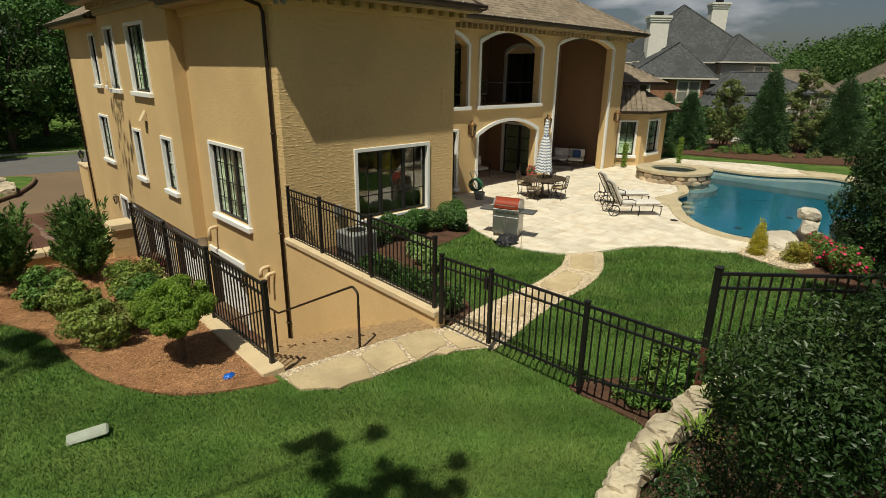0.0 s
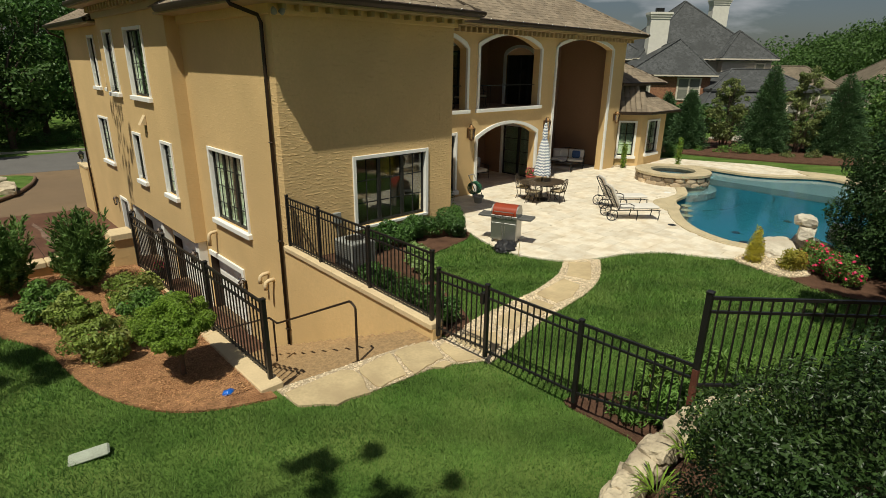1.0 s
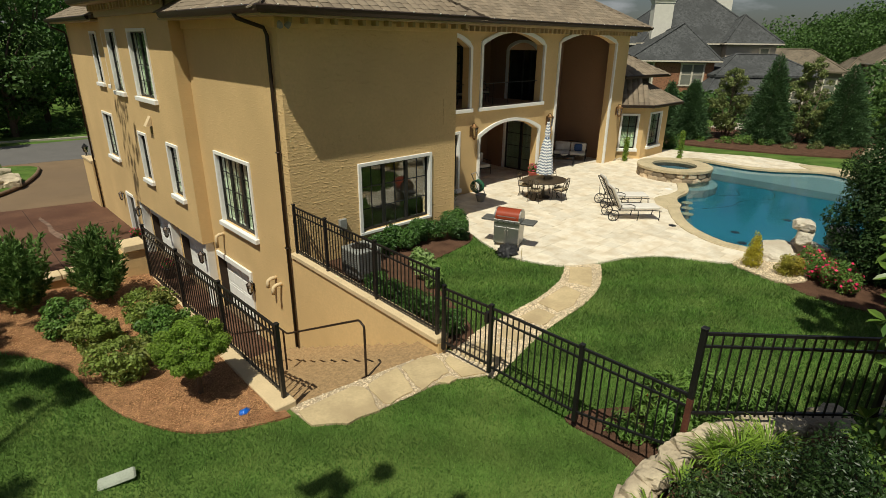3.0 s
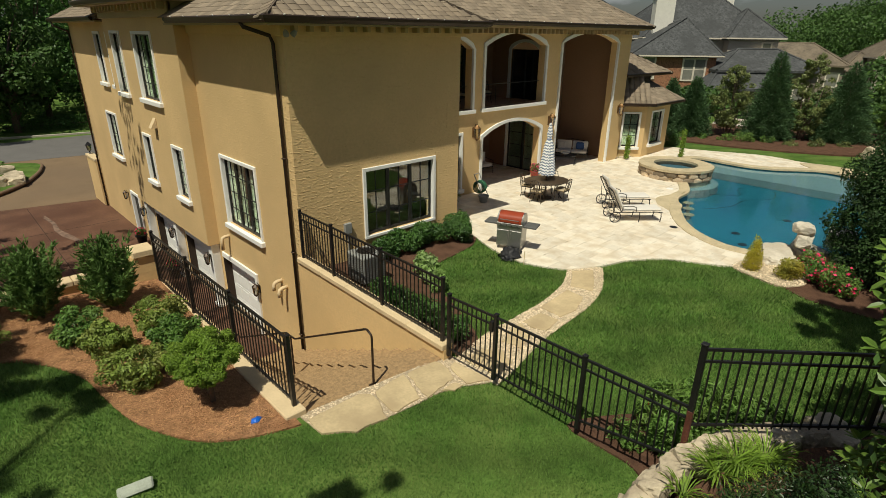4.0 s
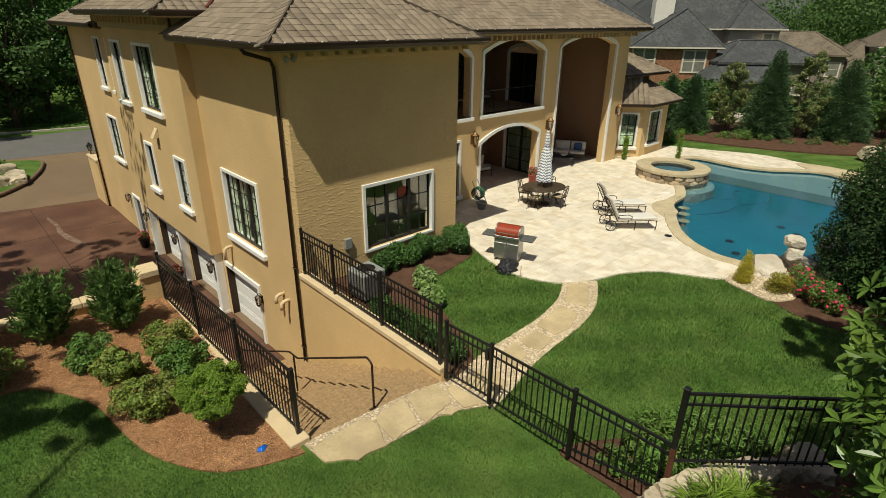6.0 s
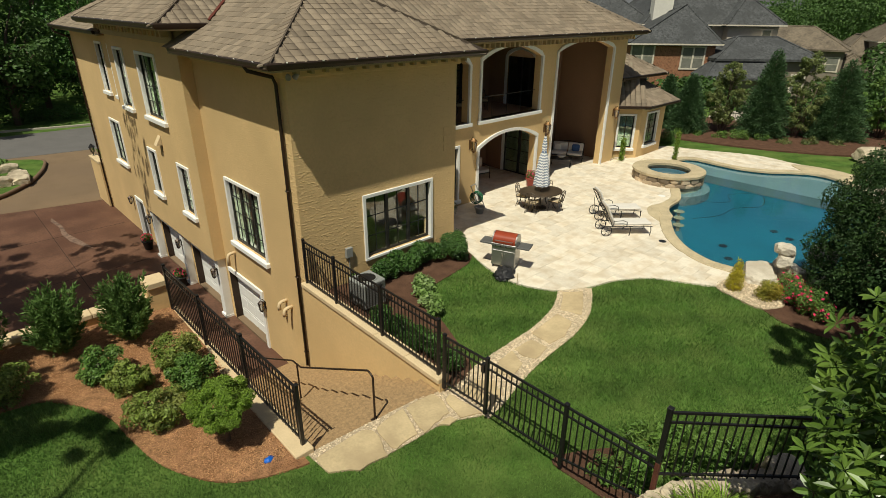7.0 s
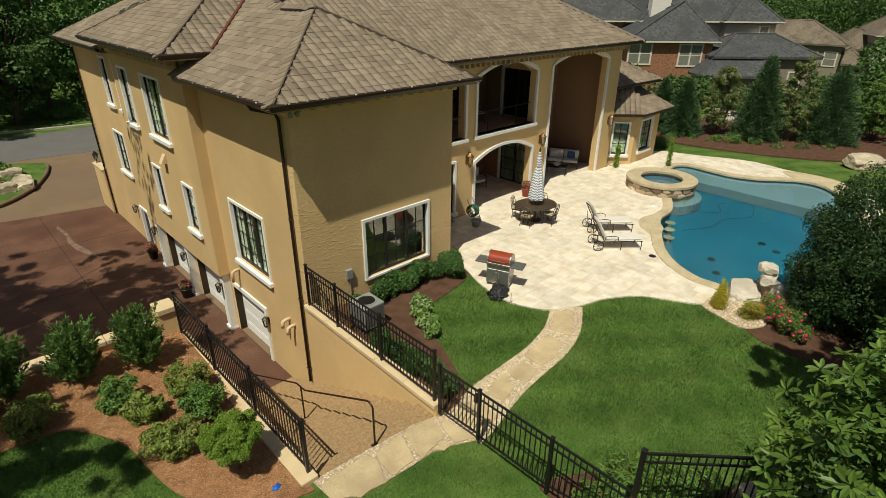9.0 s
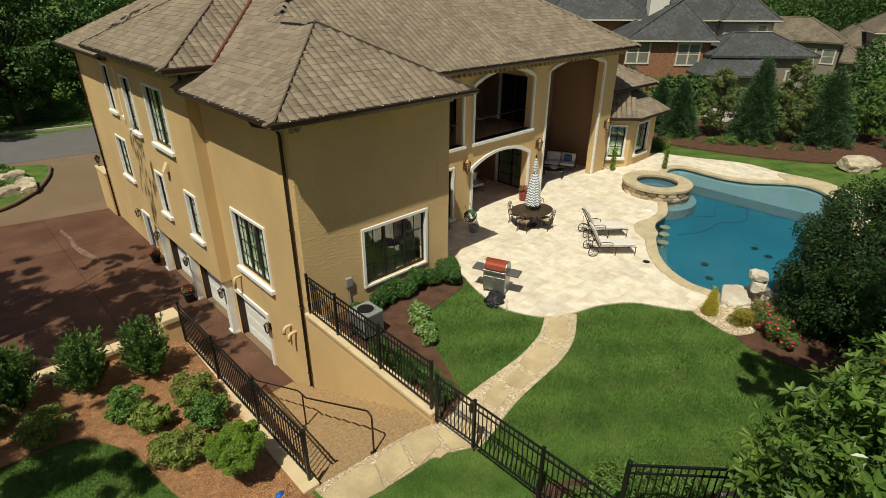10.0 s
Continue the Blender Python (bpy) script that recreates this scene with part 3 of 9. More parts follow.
wall("wall", -YB1, -YB0, -1.2, 6.35, [(-b, c, -a, d) for a, b, c, d, *_ in BW], at_side(0, 0, XB))
for a, b, c, d, co, ro, mu in BW:
    window(at_side((a + b) / 2, c, XB), b - a, d - c, co, ro, mull=mu)
bm = bmesh.new()
box(bm, XB + 0.3, YB0, -1.2, XA, YB0 + 0.3, 6.35)
box(bm, XB + 0.3, YB0 + 0.3, -1.19, XA + 0.3, YB1 - 0.3, -1.0)
box(bm, XB + 0.3, YB1 - 0.3, -1.2, XC + 0.3, YB1, 6.35)
part("bay_return", bm, STUCCO, house)
GD2, GD3 = (18.72, 21.3, -3.66, -1.72), (22.3, 24.85, -3.66, -1.72)
wall("wall", -YB1, -YB0, BASE, -1.2, [(-g[1], g[2], -g[0], g[3]) for g in (GD2, GD3)], at_side(0, 0, XA))
CW = [(28.62, 29.5, 3.36, 5.4, 2, 4, ()), (26.45, 27.5, 3.36, 5.38, 2, 4, ()), (28.65, 30.15, -0.02, 1.93, 3, 4, (0.5,)), (26.15, 26.95, 0.12, 1.88, 2, 4, ())]
CD = (27.62, 28.7, -3.66, -1.72)
wall("wall", -YC, -YB1, BASE, 6.0, [(-b, c, -a, d) for a, b, c, d, *_ in CW] + [(-CD[1], CD[2], -CD[0], CD[3])], at_side(0, 0, XC))
for a, b, c, d, co, ro, mu in CW:
    window(at_side((a + b) / 2, c, XC), b - a, d - c, co, ro, mull=mu)


def garage_door(g, x, name="garage_door"):
    y0, y1, z0, z1 = g
    w, h = y1 - y0, z1 - z0
    door = empty(name, "", "", m=at_side((y0 + y1) / 2, z0, x))
    door.parent = house
    bm = bmesh.new()
    box(bm, w / 2 - 0.012, -0.06, 0, w / 2 + 0.14, 0.215, h + 0.16, 0.006)
    box(bm, -w / 2, -0.06, h - 0.012, w / 2 - 0.012, 0.215, h + 0.16, 0.006)
    part("frame", bm, WHITE, door, "white door surround")
    bm = bmesh.new()
    box(bm, -w / 2, -0.03, 0, -w / 2 + 0.03, 0.215, h - 0.014)
    part("reveal", bm, BRONZE, door, "dark bronze reveal beside the door")
    bm = bmesh.new()
    box(bm, -w / 2 + 0.03, -0.03, 0.06, w / 2 - 0.012, 0.26, 0.13, 0.01)
    part("threshold", bm, TANCONC, door, "tan concrete threshold")
    for r in range(4):
        bm = bmesh.new()
        z = h * r / 4
        box(bm, -w / 2, 0.22, z + 0.006, w / 2, 0.265, z + h / 4 - 0.006, 0.006)
        for c in range(4):
            u = -w / 2 + w * c / 4
            box(bm, u + 0.06, 0.21, z + 0.08, u + w / 4 - 0.06, 0.222, z + h / 4 - 0.08, 0.008)
        part("panel", bm, WHITE, door, "white panelled door section")


for g in (GD1, GD2, GD3):
    garage_door(g, XA)
# white piers between the garage doors under the overhang
for y in (18.22, 21.74, 25.3):
    bm = bmesh.new()
    box(bm, XB + 0.14, y - 0.10, -3.62, XA, y + 0.22, -1.2, 0.012)
    box(bm, XB + 0.10, y - 0.19, -3.62, XA, y - 0.10, -1.2, 0.012)
    box(bm, XB + 0.08, y - 0.20, -3.62, XA, y + 0.235, -3.5, 0.01)
    part("pier", bm, WHITE, house, "white panelled pier between garage doors")
# service door
svc = empty("door", "", "", m=at_side((CD[0] + CD[1]) / 2, CD[2], XC))
svc.parent = house
bm = bmesh.new()
w, h = CD[1] - CD[0], CD[3] - CD[2]
for a, b in ((-w / 2 - 0.12, -w / 2 + 0.01), (w / 2 - 0.01, w / 2 + 0.12)):
    box(bm, a, -0.05, 0, b, 0.095, h + 0.12, 0.006)
box(bm, -w / 2 + 0.01, -0.05, h - 0.01, w / 2 - 0.01, 0.095, h + 0.12, 0.006)
part("frame", bm, WHITE, svc, "white door surround")
bm = bmesh.new()
box(bm, -w / 2, 0.1, 0, w / 2, 0.15, h, 0.004)
box(bm, -w / 2 + 0.14, 0.09, 0.9, w / 2 - 0.14, 0.10, h - 0.18, 0.004)
part("door_leaf", bm, DARKFRAME, svc, "dark glazed door leaf")

# porch wall with its four arched openings
U1, U2 = (13.0, 2.86, 15.62, 5.05, 5.5), (16.32, 2.86, 20.12, 5.15, 5.62)
TALL, LOW = (21.3, -0.9, 25.95, 5.25, 5.66), (16.3, -0.9, 20.12, 1.7, 2.2)
ND = (14.05, -0.2, 15.1, 1.95)
PORCH = Matrix.Translation((0, YP, 0))
wall("wall", XE + 0.3, XP, -1.4, 5.75, [(ND[0], ND[1], ND[2], ND[3])], PORCH, 0.35, arches=[U1, U2, TALL, LOW])
for o in (U1, U2):
    arch_trim(*o, PORCH)
arch_trim(*TALL, PORCH, sill=False)
arch_trim(*LOW, PORCH, sill=False)
window(at_front((ND[0] + ND[2]) / 2, ND[1], YP), ND[2] - ND[0], ND[3] - ND[1], 2, 4, curtain=False)
YI = 18.6
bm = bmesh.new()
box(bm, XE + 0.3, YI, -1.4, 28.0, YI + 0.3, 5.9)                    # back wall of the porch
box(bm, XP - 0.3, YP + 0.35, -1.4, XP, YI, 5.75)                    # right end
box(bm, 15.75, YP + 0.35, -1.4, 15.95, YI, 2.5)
part("porch_wall", bm, STUCCO_SMOOTH_SHADED, house)
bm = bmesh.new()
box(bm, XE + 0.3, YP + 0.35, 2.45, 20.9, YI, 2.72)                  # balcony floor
part("balcony_floor", bm, STUCCO_SMOOTH_SHADED, house)
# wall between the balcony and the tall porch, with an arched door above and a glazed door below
wall("dividing_wall", -YI, -(YP + 0.36), -1.4, 5.75, [(-17.45, -0.62, -15.6, 1.75)], at_side(0, 0, 20.92), 0.2, STUCCO_SMOOTH_SHADED, arches=[(-17.46, 2.73, -15.8, 4.92, 5.25)])
arch_trim(-17.46, 2.73, -15.8, 4.92, 5.25, at_side(0, 0, 20.92), 0.12, 0.05, sill=False)
window(at_side(16.525, -0.62, 20.92), 1.85, 2.37, 2, 4, 0.10, False, (0.5,), True)
DIMGLASS = mat("dim_door_glass", (0.014, 0.015, 0.012), 0.08, 0.2, 1.0, 8.0, 0.0, spec=0.5)
bm = bmesh.new()
box(bm, 21.0, 15.81, 2.74, 21.03, 17.45, 4.93)
part("door_leaf", bm, DIMGLASS, house, "dim glazed balcony door")
bm = bmesh.new()
box(bm, 20.98, 16.59, 2.74, 21.0, 16.67, 4.93)
part("door_stile", bm, DARKFRAME, house)
bm = bmesh.new()
box(bm, 6.85, 12.5, 5.76, 12.2, 33.0, 5.86)
box(bm, 12.56, YP + 0.36, 5.76, 27.2, 33.0, 5.86)
part("porch_ceiling", bm, DARKWOOD, house)
# rooms behind the glass
bm = bmesh.new()
for z in (-0.25, 2.62):
    box(bm, 6.95, 12.5, z - 0.12, 12.5, 33.8, z)
box(bm, 12.56, YI + 0.3, -0.6, 28, 33.8, -0.45)
box(bm, 11.95, 12.5, -3.6, 12.24, 33.8, 5.7)
for y in (17.6, 26.0):
    box(bm, 7.0, y, -3.6, 12.2, y + 0.15, 5.7)
part("room_partition", bm, INTERIOR, house)
bm = bmesh.new()
box(bm, 7.2, YC - 0.3, BASE, 28.0, YC, 6.0)
box(bm, 27.9, YI, -1.4, 28.2, YC, 6.0)
part("wall", bm, STUCCO, house)
# tall glazed doors in the back of the porch and of the balcony
for x0, z0, wd, hg, arched in ((18.0, -0.62, 1.7, 2.5, 0), (13.6, -0.62, 1.7, 2.5, 0), (18.05, 2.74, 1.7, 2.35, 1), (14.0, 2.74, 1.6, 2.2, 0)):
    dr = empty("glazed_door", "", "", m=at_front(x0 + wd / 2, z0, YI - 0.02))
    dr.parent = house
    bm = bmesh.new()
    for a, b in ((-wd / 2 - 0.12, -wd / 2), (wd / 2, wd / 2 + 0.12)):
        box(bm, a, -0.07, 0, b, 0.02, hg, 0.006)
    n = 10
    rise = 0.28 if arched else 0.02
    for i in range(n):
        ua, ub = -wd / 2 - 0.12 + (wd + 0.24) * i / n, -wd / 2 - 0.12 + (wd + 0.24) * (i + 1) / n
        za, zb = (hg + rise * (1 - (2 * u / (wd + 0.24)) ** 2) for u in (ua, ub))
        vs = [bm.verts.new((u, y, z)) for y in (-0.07, 0.02) for u, z in ((ua, za - 0.05), (ub, zb - 0.05), (ub, zb + 0.1), (ua, za + 0.1))]
        for q in ((0, 1, 2, 3), (0, 4, 5, 1), (3, 2, 6, 7)):
            bm.faces.new([vs[k] for k in q])
    part("frame", bm, WHITE, dr, "white door surround")
    bm = bmesh.new()
    for a, b in ((-wd / 2, 0), (0, wd / 2)):
        box(bm, a, -0.05, 0, a + 0.09, 0.0, hg)
        box(bm, b - 0.09, -0.05, 0, b, 0.0, hg)
        for z in (0, hg * 0.33, hg * 0.66, hg - 0.09):
            box(bm, a + 0.09, -0.045, z, b - 0.09, -0.005, z + 0.07)
    part("door_leaf", bm, DARKFRAME, dr, "dark framed glass door")
    bm = bmesh.new()
    box(bm, -wd / 2 + 0.05, -0.03, 0.05, wd / 2 - 0.05, -0.02, hg - 0.05)
    part("pane", bm, GLASS, dr)

# cornice with brackets under the porch eave and the bay eave
bm = bmesh.new()
box(bm, XE + 0.35, YP - 0.10, 5.62, XP + 0.02, YP - 0.002, 5.86, 0.02)
box(bm, XE + 0.35, YP - 0.45, 5.80, XP + 0.4, YP - 0.10, 5.90, 0.01)
part("cornice", bm, CREAM, house, "cream moulded cornice")
for i in range(50):
    bm = bmesh.new()
    box(bm, -0.05, -0.22, -0.09, 0.05, 0, 0.09, 0.012)
    br = part("bracket", bm, CREAM, house)
    br.location = (XE + 0.6 + 0.295 * i, YP - 0.102, 5.70)
bm = bmesh.new()
box(bm, XB - 0.10, YB0 - 0.1, 5.95, XB - 0.002, YB1 + 0.1, 6.5, 0.02)
box(bm, XB - 0.10, YB0 - 0.1, 5.95, XA, YB0 - 0.002, 6.5, 0.02)
part("cornice", bm, CREAM, house, "cream moulded cornice")
for i in range(20):
    bm = bmesh.new()
    box(bm, -0.22, -0.06, -0.10, 0, 0.06, 0.10, 0.012)
    br = part("bracket", bm, CREAM, house)
    br.location = (XB - 0.102, YB0 + 0.2 + 0.39 * i, 6.25)
bm = bmesh.new()
box(bm, XA - 0.10, YR - 0.10, 5.5, XE + 0.1, YR - 0.002, 5.75, 0.015)
box(bm, XA - 0.10, YR - 0.002, 5.5, XA - 0.002, YB0 - 0.1, 5.75, 0.015)
part("cornice", bm, STUCCO, house, "tan frieze board under the eave")
for i in range(15):
    bm = bmesh.new()
    box(bm, -0.05, -0.2, -0.07, 0.05, 0, 0.07, 0.01)
    br = part("bracket", bm, CREAM, house)
    br.location = (XA + 0.2 + 0.4 * i, YR - 0.102, 5.66)

# ---- roofs ----
S = 0.56
AX, AY, AZ = 5.85, 11.5, 5.92       # near eaves
MY, MZ = 14.2, 6.04                 # porch eave
BX, BY, BZ = 5.5, 17.25, 6.56       # bay eaves
BY2 = 26.7
CX, CZ, CY2 = 6.0, 6.05, 34.8
EX = 27.85                           # right-hand eave of the main roof


def tile_mesh():
    """One clay tile, crowned across its width, with a rounded butt; lies on u, v with its butt at v = 0."""
    bm = bmesh.new()
    w, l = 0.262, 0.30
    a, b, c = [], [], []
    for i in range(7):
        t = i / 6 - 0.5
        k = 1 - (2 * t) ** 2
        a.append(bm.verts.new((t * w, -0.075 * k, -0.002 + 0.050 * k)))
        b.append(bm.verts.new((t * w, -0.075 * k, -0.012 + 0.044 * k)))
        c.append(bm.verts.new((t * w, l, -0.012 + 0.046 * k)))
    for i in range(6):
        bm.faces.new((a[i], a[i + 1], c[i + 1], c[i]))
        bm.faces.new((b[i], b[i + 1], a[i + 1], a[i]))
    bm.faces.new((b[0], a[0], c[0]))
    bm.faces.new((b[6], c[6], a[6]))
    return bm


bm = tile_mesh()
tile_data = finish("tile", bm, TILE)
tile_verts = [v.co.copy() for v in tile_data.vertices]
tile_faces = [list(p.vertices) for p in tile_data.polygons]
near_tiles, field_v, field_f = [], [], []


def roof_face(outline, zfun, eave, up, near=None, tiles=True, mates=()):
    """One slope: an underlay slab and rows of tiles. outline in plan; eave: a plan point and direction; up: plan direction uphill; mates: heights of the slopes that it is mitred against."""
    pts = [Vector((x, y, zfun(x, y))) for x, y in outline]
    bm = bmesh.new()
    top = [bm.verts.new(p) for p in pts]
    low = [bm.verts.new(p - Vector((0, 0, 0.10))) for p in pts]
    bm.faces.new(top)
    bm.faces.new(low[::-1])
    for i in range(len(pts)):
        j = (i + 1) % len(pts)
        bm.faces.new((top[j], top[i], low[i], low[j]))
    bmesh.ops.recalc_face_normals(bm, faces=bm.faces[:])
    part("roof_slope", bm, UNDERLAY, house)
    if not tiles:
        return
    o = Vector(eave[0])
    du, dv = Vector(eave[1]), Vector(up)
    run = math.cos(math.atan(S))
    U = Vector((du.x, du.y, 0))
    V = Vector((dv.x * run, dv.y * run, math.sin(math.atan(S))))
    N = U.cross(V)
    if N.z < 0:
        N = -N
    uv = [((Vector(p) - o).dot(du), (Vector(p) - o).dot(dv)) for p in outline]
    u0, u1 = min(p[0] for p in uv), max(p[0] for p in uv)
    v0, v1 = min(p[1] for p in uv), max(p[1] for p in uv)
    base = Vector((o.x, o.y, zfun(o.x, o.y)))
    r, v = 0, v0 - 0.02
    while v < v1:
        u = u0
        while u < u1:
            if inside(u, v + 0.12, uv) or mates and (inside(u - 0.15, v + 0.12, uv) or inside(u + 0.15, v + 0.12, uv) or inside(u, v - 0.1, uv)):
                p = base + U * u + V * (v / run) + N * 0.004
                rot = Matrix((U, V, N)).transposed().to_4x4()
                jig = Matrix.Rotation(random.uniform(-0.006, 0.006), 4, "Z") @ Matrix.Translation((0, random.uniform(-0.004, 0.004), random.uniform(0, 0.004)))
                m = Matrix.Translation(p) @ rot @ jig
                pl = o + du * u + dv * v
                tv = [m @ q for q in tile_verts]
                cut = [min([q.z] + [f(q.x, q.y) - 0.03 for f in mates if f(q.x, q.y) < zfun(q.x, q.y)]) for q in tv]
                if near and near(pl.x, pl.y) and len(near_tiles) < 300 and all(c == q.z for c, q in zip(cut, tv)):
                    near_tiles.append(m)
                else:
                    k = len(field_v)
                    field_v.extend(Vector((q.x, q.y, c)) for c, q in zip(cut, tv))
                    field_f.extend([i + k for i in f] for f in tile_faces)
            u += 0.28
        v += 0.245 * run
        r += 1


za = lambda x, y: AZ + S * (x - AX)
zaf = lambda x, y: AZ + S * (y - AY)
zar = lambda x, y: AZ + S * (AX + 2 * HW - x)
zm = lambda x, y: MZ + S * (y - MY)
zb = lambda x, y: BZ + S * (x - BX)
zbf = lambda x, y: BZ + S * (y - BY)
zbb = lambda x, y: BZ + S * (BY2 - y)
zc = lambda x, y: CZ + S * (x - CX)
HW = (12.62 - AX) / 2
AXM, AYM = AX + HW, AY + HW         # apex of the near hip
near_roof = lambda x, y: y < 14.2 and x < 11.5
roof_face([(AX, AY), (AX + 2 * HW, AY), (AXM, AYM)], zaf, ((AX, AY), (1, 0)), (0, 1), near_roof, mates=(za, zar))
ridge_y = MY + (AZ + S * HW - MZ) / S
top_k = 8.0
roof_face([(AX, AY), (AXM, AYM), (AXM, ridge_y), (AXM + 4.6, ridge_y + 4.6), (AXM + 4.6, 26.0), (6.75, 26.0), (6.75, 17.75), (AX, 17.75)], za, ((AX, 26.0), (0, -1)), (1, 0), near_roof, mates=(zaf, lambda x, y: zar(x, y) if y < ridge_y else 99.0))
roof_face([(AX + 2 * HW, AY), (AX + 2 * HW, ridge_y), (AXM, ridge_y), (AXM, AYM)], zar, ((AX + 2 * HW, AY), (0, 1)), (-1, 0), mates=(zaf, za))
roof_face([(11.0, MY), (EX, MY), (EX - top_k, MY + top_k), (AXM + 4.6, ridge_y + 4.6), (AXM, ridge_y)], zm, ((11.0, MY), (1, 0)), (0, 1))
roof_face([(EX, MY), (EX, 34.0), (EX - top_k, 26.0), (EX - top_k, MY + top_k)], lambda x, y: MZ + S * (EX - x), ((EX, MY), (0, 1)), (-1, 0), tiles=False)
roof_face([(AXM + 4.6, ridge_y + 4.6), (EX - top_k, MY + top_k), (EX - top_k, 26.0), (AXM + 4.6, 26.0)], lambda x, y: MZ + S * top_k - 0.1, ((0, 0), (1, 0)), (0, 1), tiles=False)
BM = (BY + BY2) / 2
BK = BM - BY
roof_face([(BX, BY), (BX + BK, BM), (BX + BK, BM + 0.01), (BX, BY2)], zb, ((BX, BY2), (0, -1)), (1, 0), mates=(zbf, zbb))
vo = (BZ - AZ) / S + AX - BX        # where the bay slope meets the near slope
roof_face([(BX, BY), (BX + vo, BY), (BX + vo + BK, BM), (BX + BK, BM)], zbf, ((BX, BY), (1, 0)), (0, 1), mates=(zb, zbb))
roof_face([(BX, BY2), (BX + BK, BM), (BX + BK + 1.5, BM), (BX + 1.5, BY2)], zbb, ((BX, BY2), (1, 0)), (0, -1), mates=(zb, zbf))
roof_face([(CX, 25.9), (CX, CY2), (CX + 6, CY2 - 6), (CX + 6, 25.9)], zc, ((CX, CY2), (0, -1)), (1, 0))
roof_face([(CX, CY2), (CX + 20, CY2), (CX + 14, CY2 - 6), (CX + 6, CY2 - 6)], lambda x, y: CZ + S * (CY2 - y), ((CX, CY2), (1, 0)), (0, -1), tiles=False)


def caps(p, q, flip=False):
    """Thin cap tiles laid one over the next along a hip or ridge, lapped on to one slope, with a dark strip for the
    crest's shadow along their edge.
    """
    p, q = Vector(p), Vector(q)
    d = q - p
    n = int(d.length / 0.245)
    side = d.cross(Vector((0, 0, 1))).normalized() * (1 if flip else -1)
    fall = S if abs(d.z) < 0.1 else S / math.sqrt(2)
    along = d.normalized()
    for i in range(n):
        bm = bmesh.new()
        a, b = p + d * (i / n), p + d * ((i + 1.2) / n)
        ra, rb, rc = [], [], []
        for k in range(7):
            t = k / 6
            w = -0.012 + 0.29 * t
            bow = 1 - (2 * t - 1) ** 2
            drop = Vector((0, 0, -fall * w))
            ra.append(bm.verts.new(a + side * w + drop - along * 0.07 * bow + Vector((0, 0, 0.052 + 0.012 * bow))))
            rc.append(bm.verts.new(a + side * w + drop - along * 0.07 * bow + Vector((0, 0, 0.030))))
            rb.append(bm.verts.new(b + side * w + drop + Vector((0, 0, 0.036 + 0.010 * bow))))
        for k in range(6):
            bm.faces.new((ra[k], ra[k + 1], rb[k + 1], rb[k]))
            bm.faces.new((rc[k], rc[k + 1], ra[k + 1], ra[k]))
        bmesh.ops.recalc_face_normals(bm, faces=bm.faces[:])
        part("cap_tile", bm, TILE, house)
    # dark strip that draws the crest's shadow along the caps
    bm = bmesh.new()
    vs = [bm.verts.new(e + side * w + Vector((0, 0, h))) for h in (0.044, 0.0) for e, w in ((p, -0.012), (p, -0.046), (q, -0.046), (q, -0.012))]
    bm.faces.new(vs[:4])
    for k in range(4):
        bm.faces.new((vs[k], vs[k + 4], vs[(k + 1) % 4 + 4], vs[(k + 1) % 4]))
    bmesh.ops.recalc_face_normals(bm, faces=bm.faces[:])
    part("mortar_line", bm, UNDERLAY, house, "dark strip put in for the shadow beside the cap tiles")


apex = (AXM, AYM, AZ + S * HW)
caps((AX, AY, AZ), apex)
caps((AX + 2 * HW, AY, AZ), apex, True)
caps(apex, (AXM, ridge_y, apex[2]))
caps((AXM, ridge_y, apex[2]), (AXM + 4.6, ridge_y + 4.6, apex[2] + S * 4.6))
caps((BX, BY, BZ), (BX + BK, BM, BZ + S * BK))
caps((BX, BY2, BZ), (BX + BK, BM, BZ + S * BK))
caps((EX, MY, MZ), (EX - top_k, MY + top_k, MZ + S * top_k))
caps((CX, CY2, CZ), (CX + 6, CY2 - 6, CZ + S * 6))
bm = bmesh.new()
p, q = Vector((BX + vo, BY, BZ + 0.105)), Vector((BX + vo + BK, BM, BZ + S * BK + 0.105))
sd = Vector((1, -1, 0)).normalized() * 0.04
vs = [bm.verts.new(v) for v in (p - sd, p + sd, q + sd, q - sd)]
lw = [bm.verts.new(v.co - Vector((0, 0, 0.03))) for v in vs]
bm.faces.new(vs)
for i in range(4):
    bm.faces.new((vs[i], lw[i], lw[(i + 1) % 4], vs[(i + 1) % 4]))
part("valley_flashing", bm, COPPER, house, "reddish copper valley flashing")


# added dark strip: the shadowed gap below the ridge caps, given a shape
bm = bmesh.new()
tube(bm, [(8.94, 16.35, 7.72), (8.96, 15.2, 7.73), (8.99, 14.98, 7.70), (9.05, 14.85, 7.78), (9.1, 14.72, 7.80)], 0.035, 6)
part("ridge_flashing", bm, IRON, house, "dark bent strip drawn for the shadow gap under the ridge caps", True)


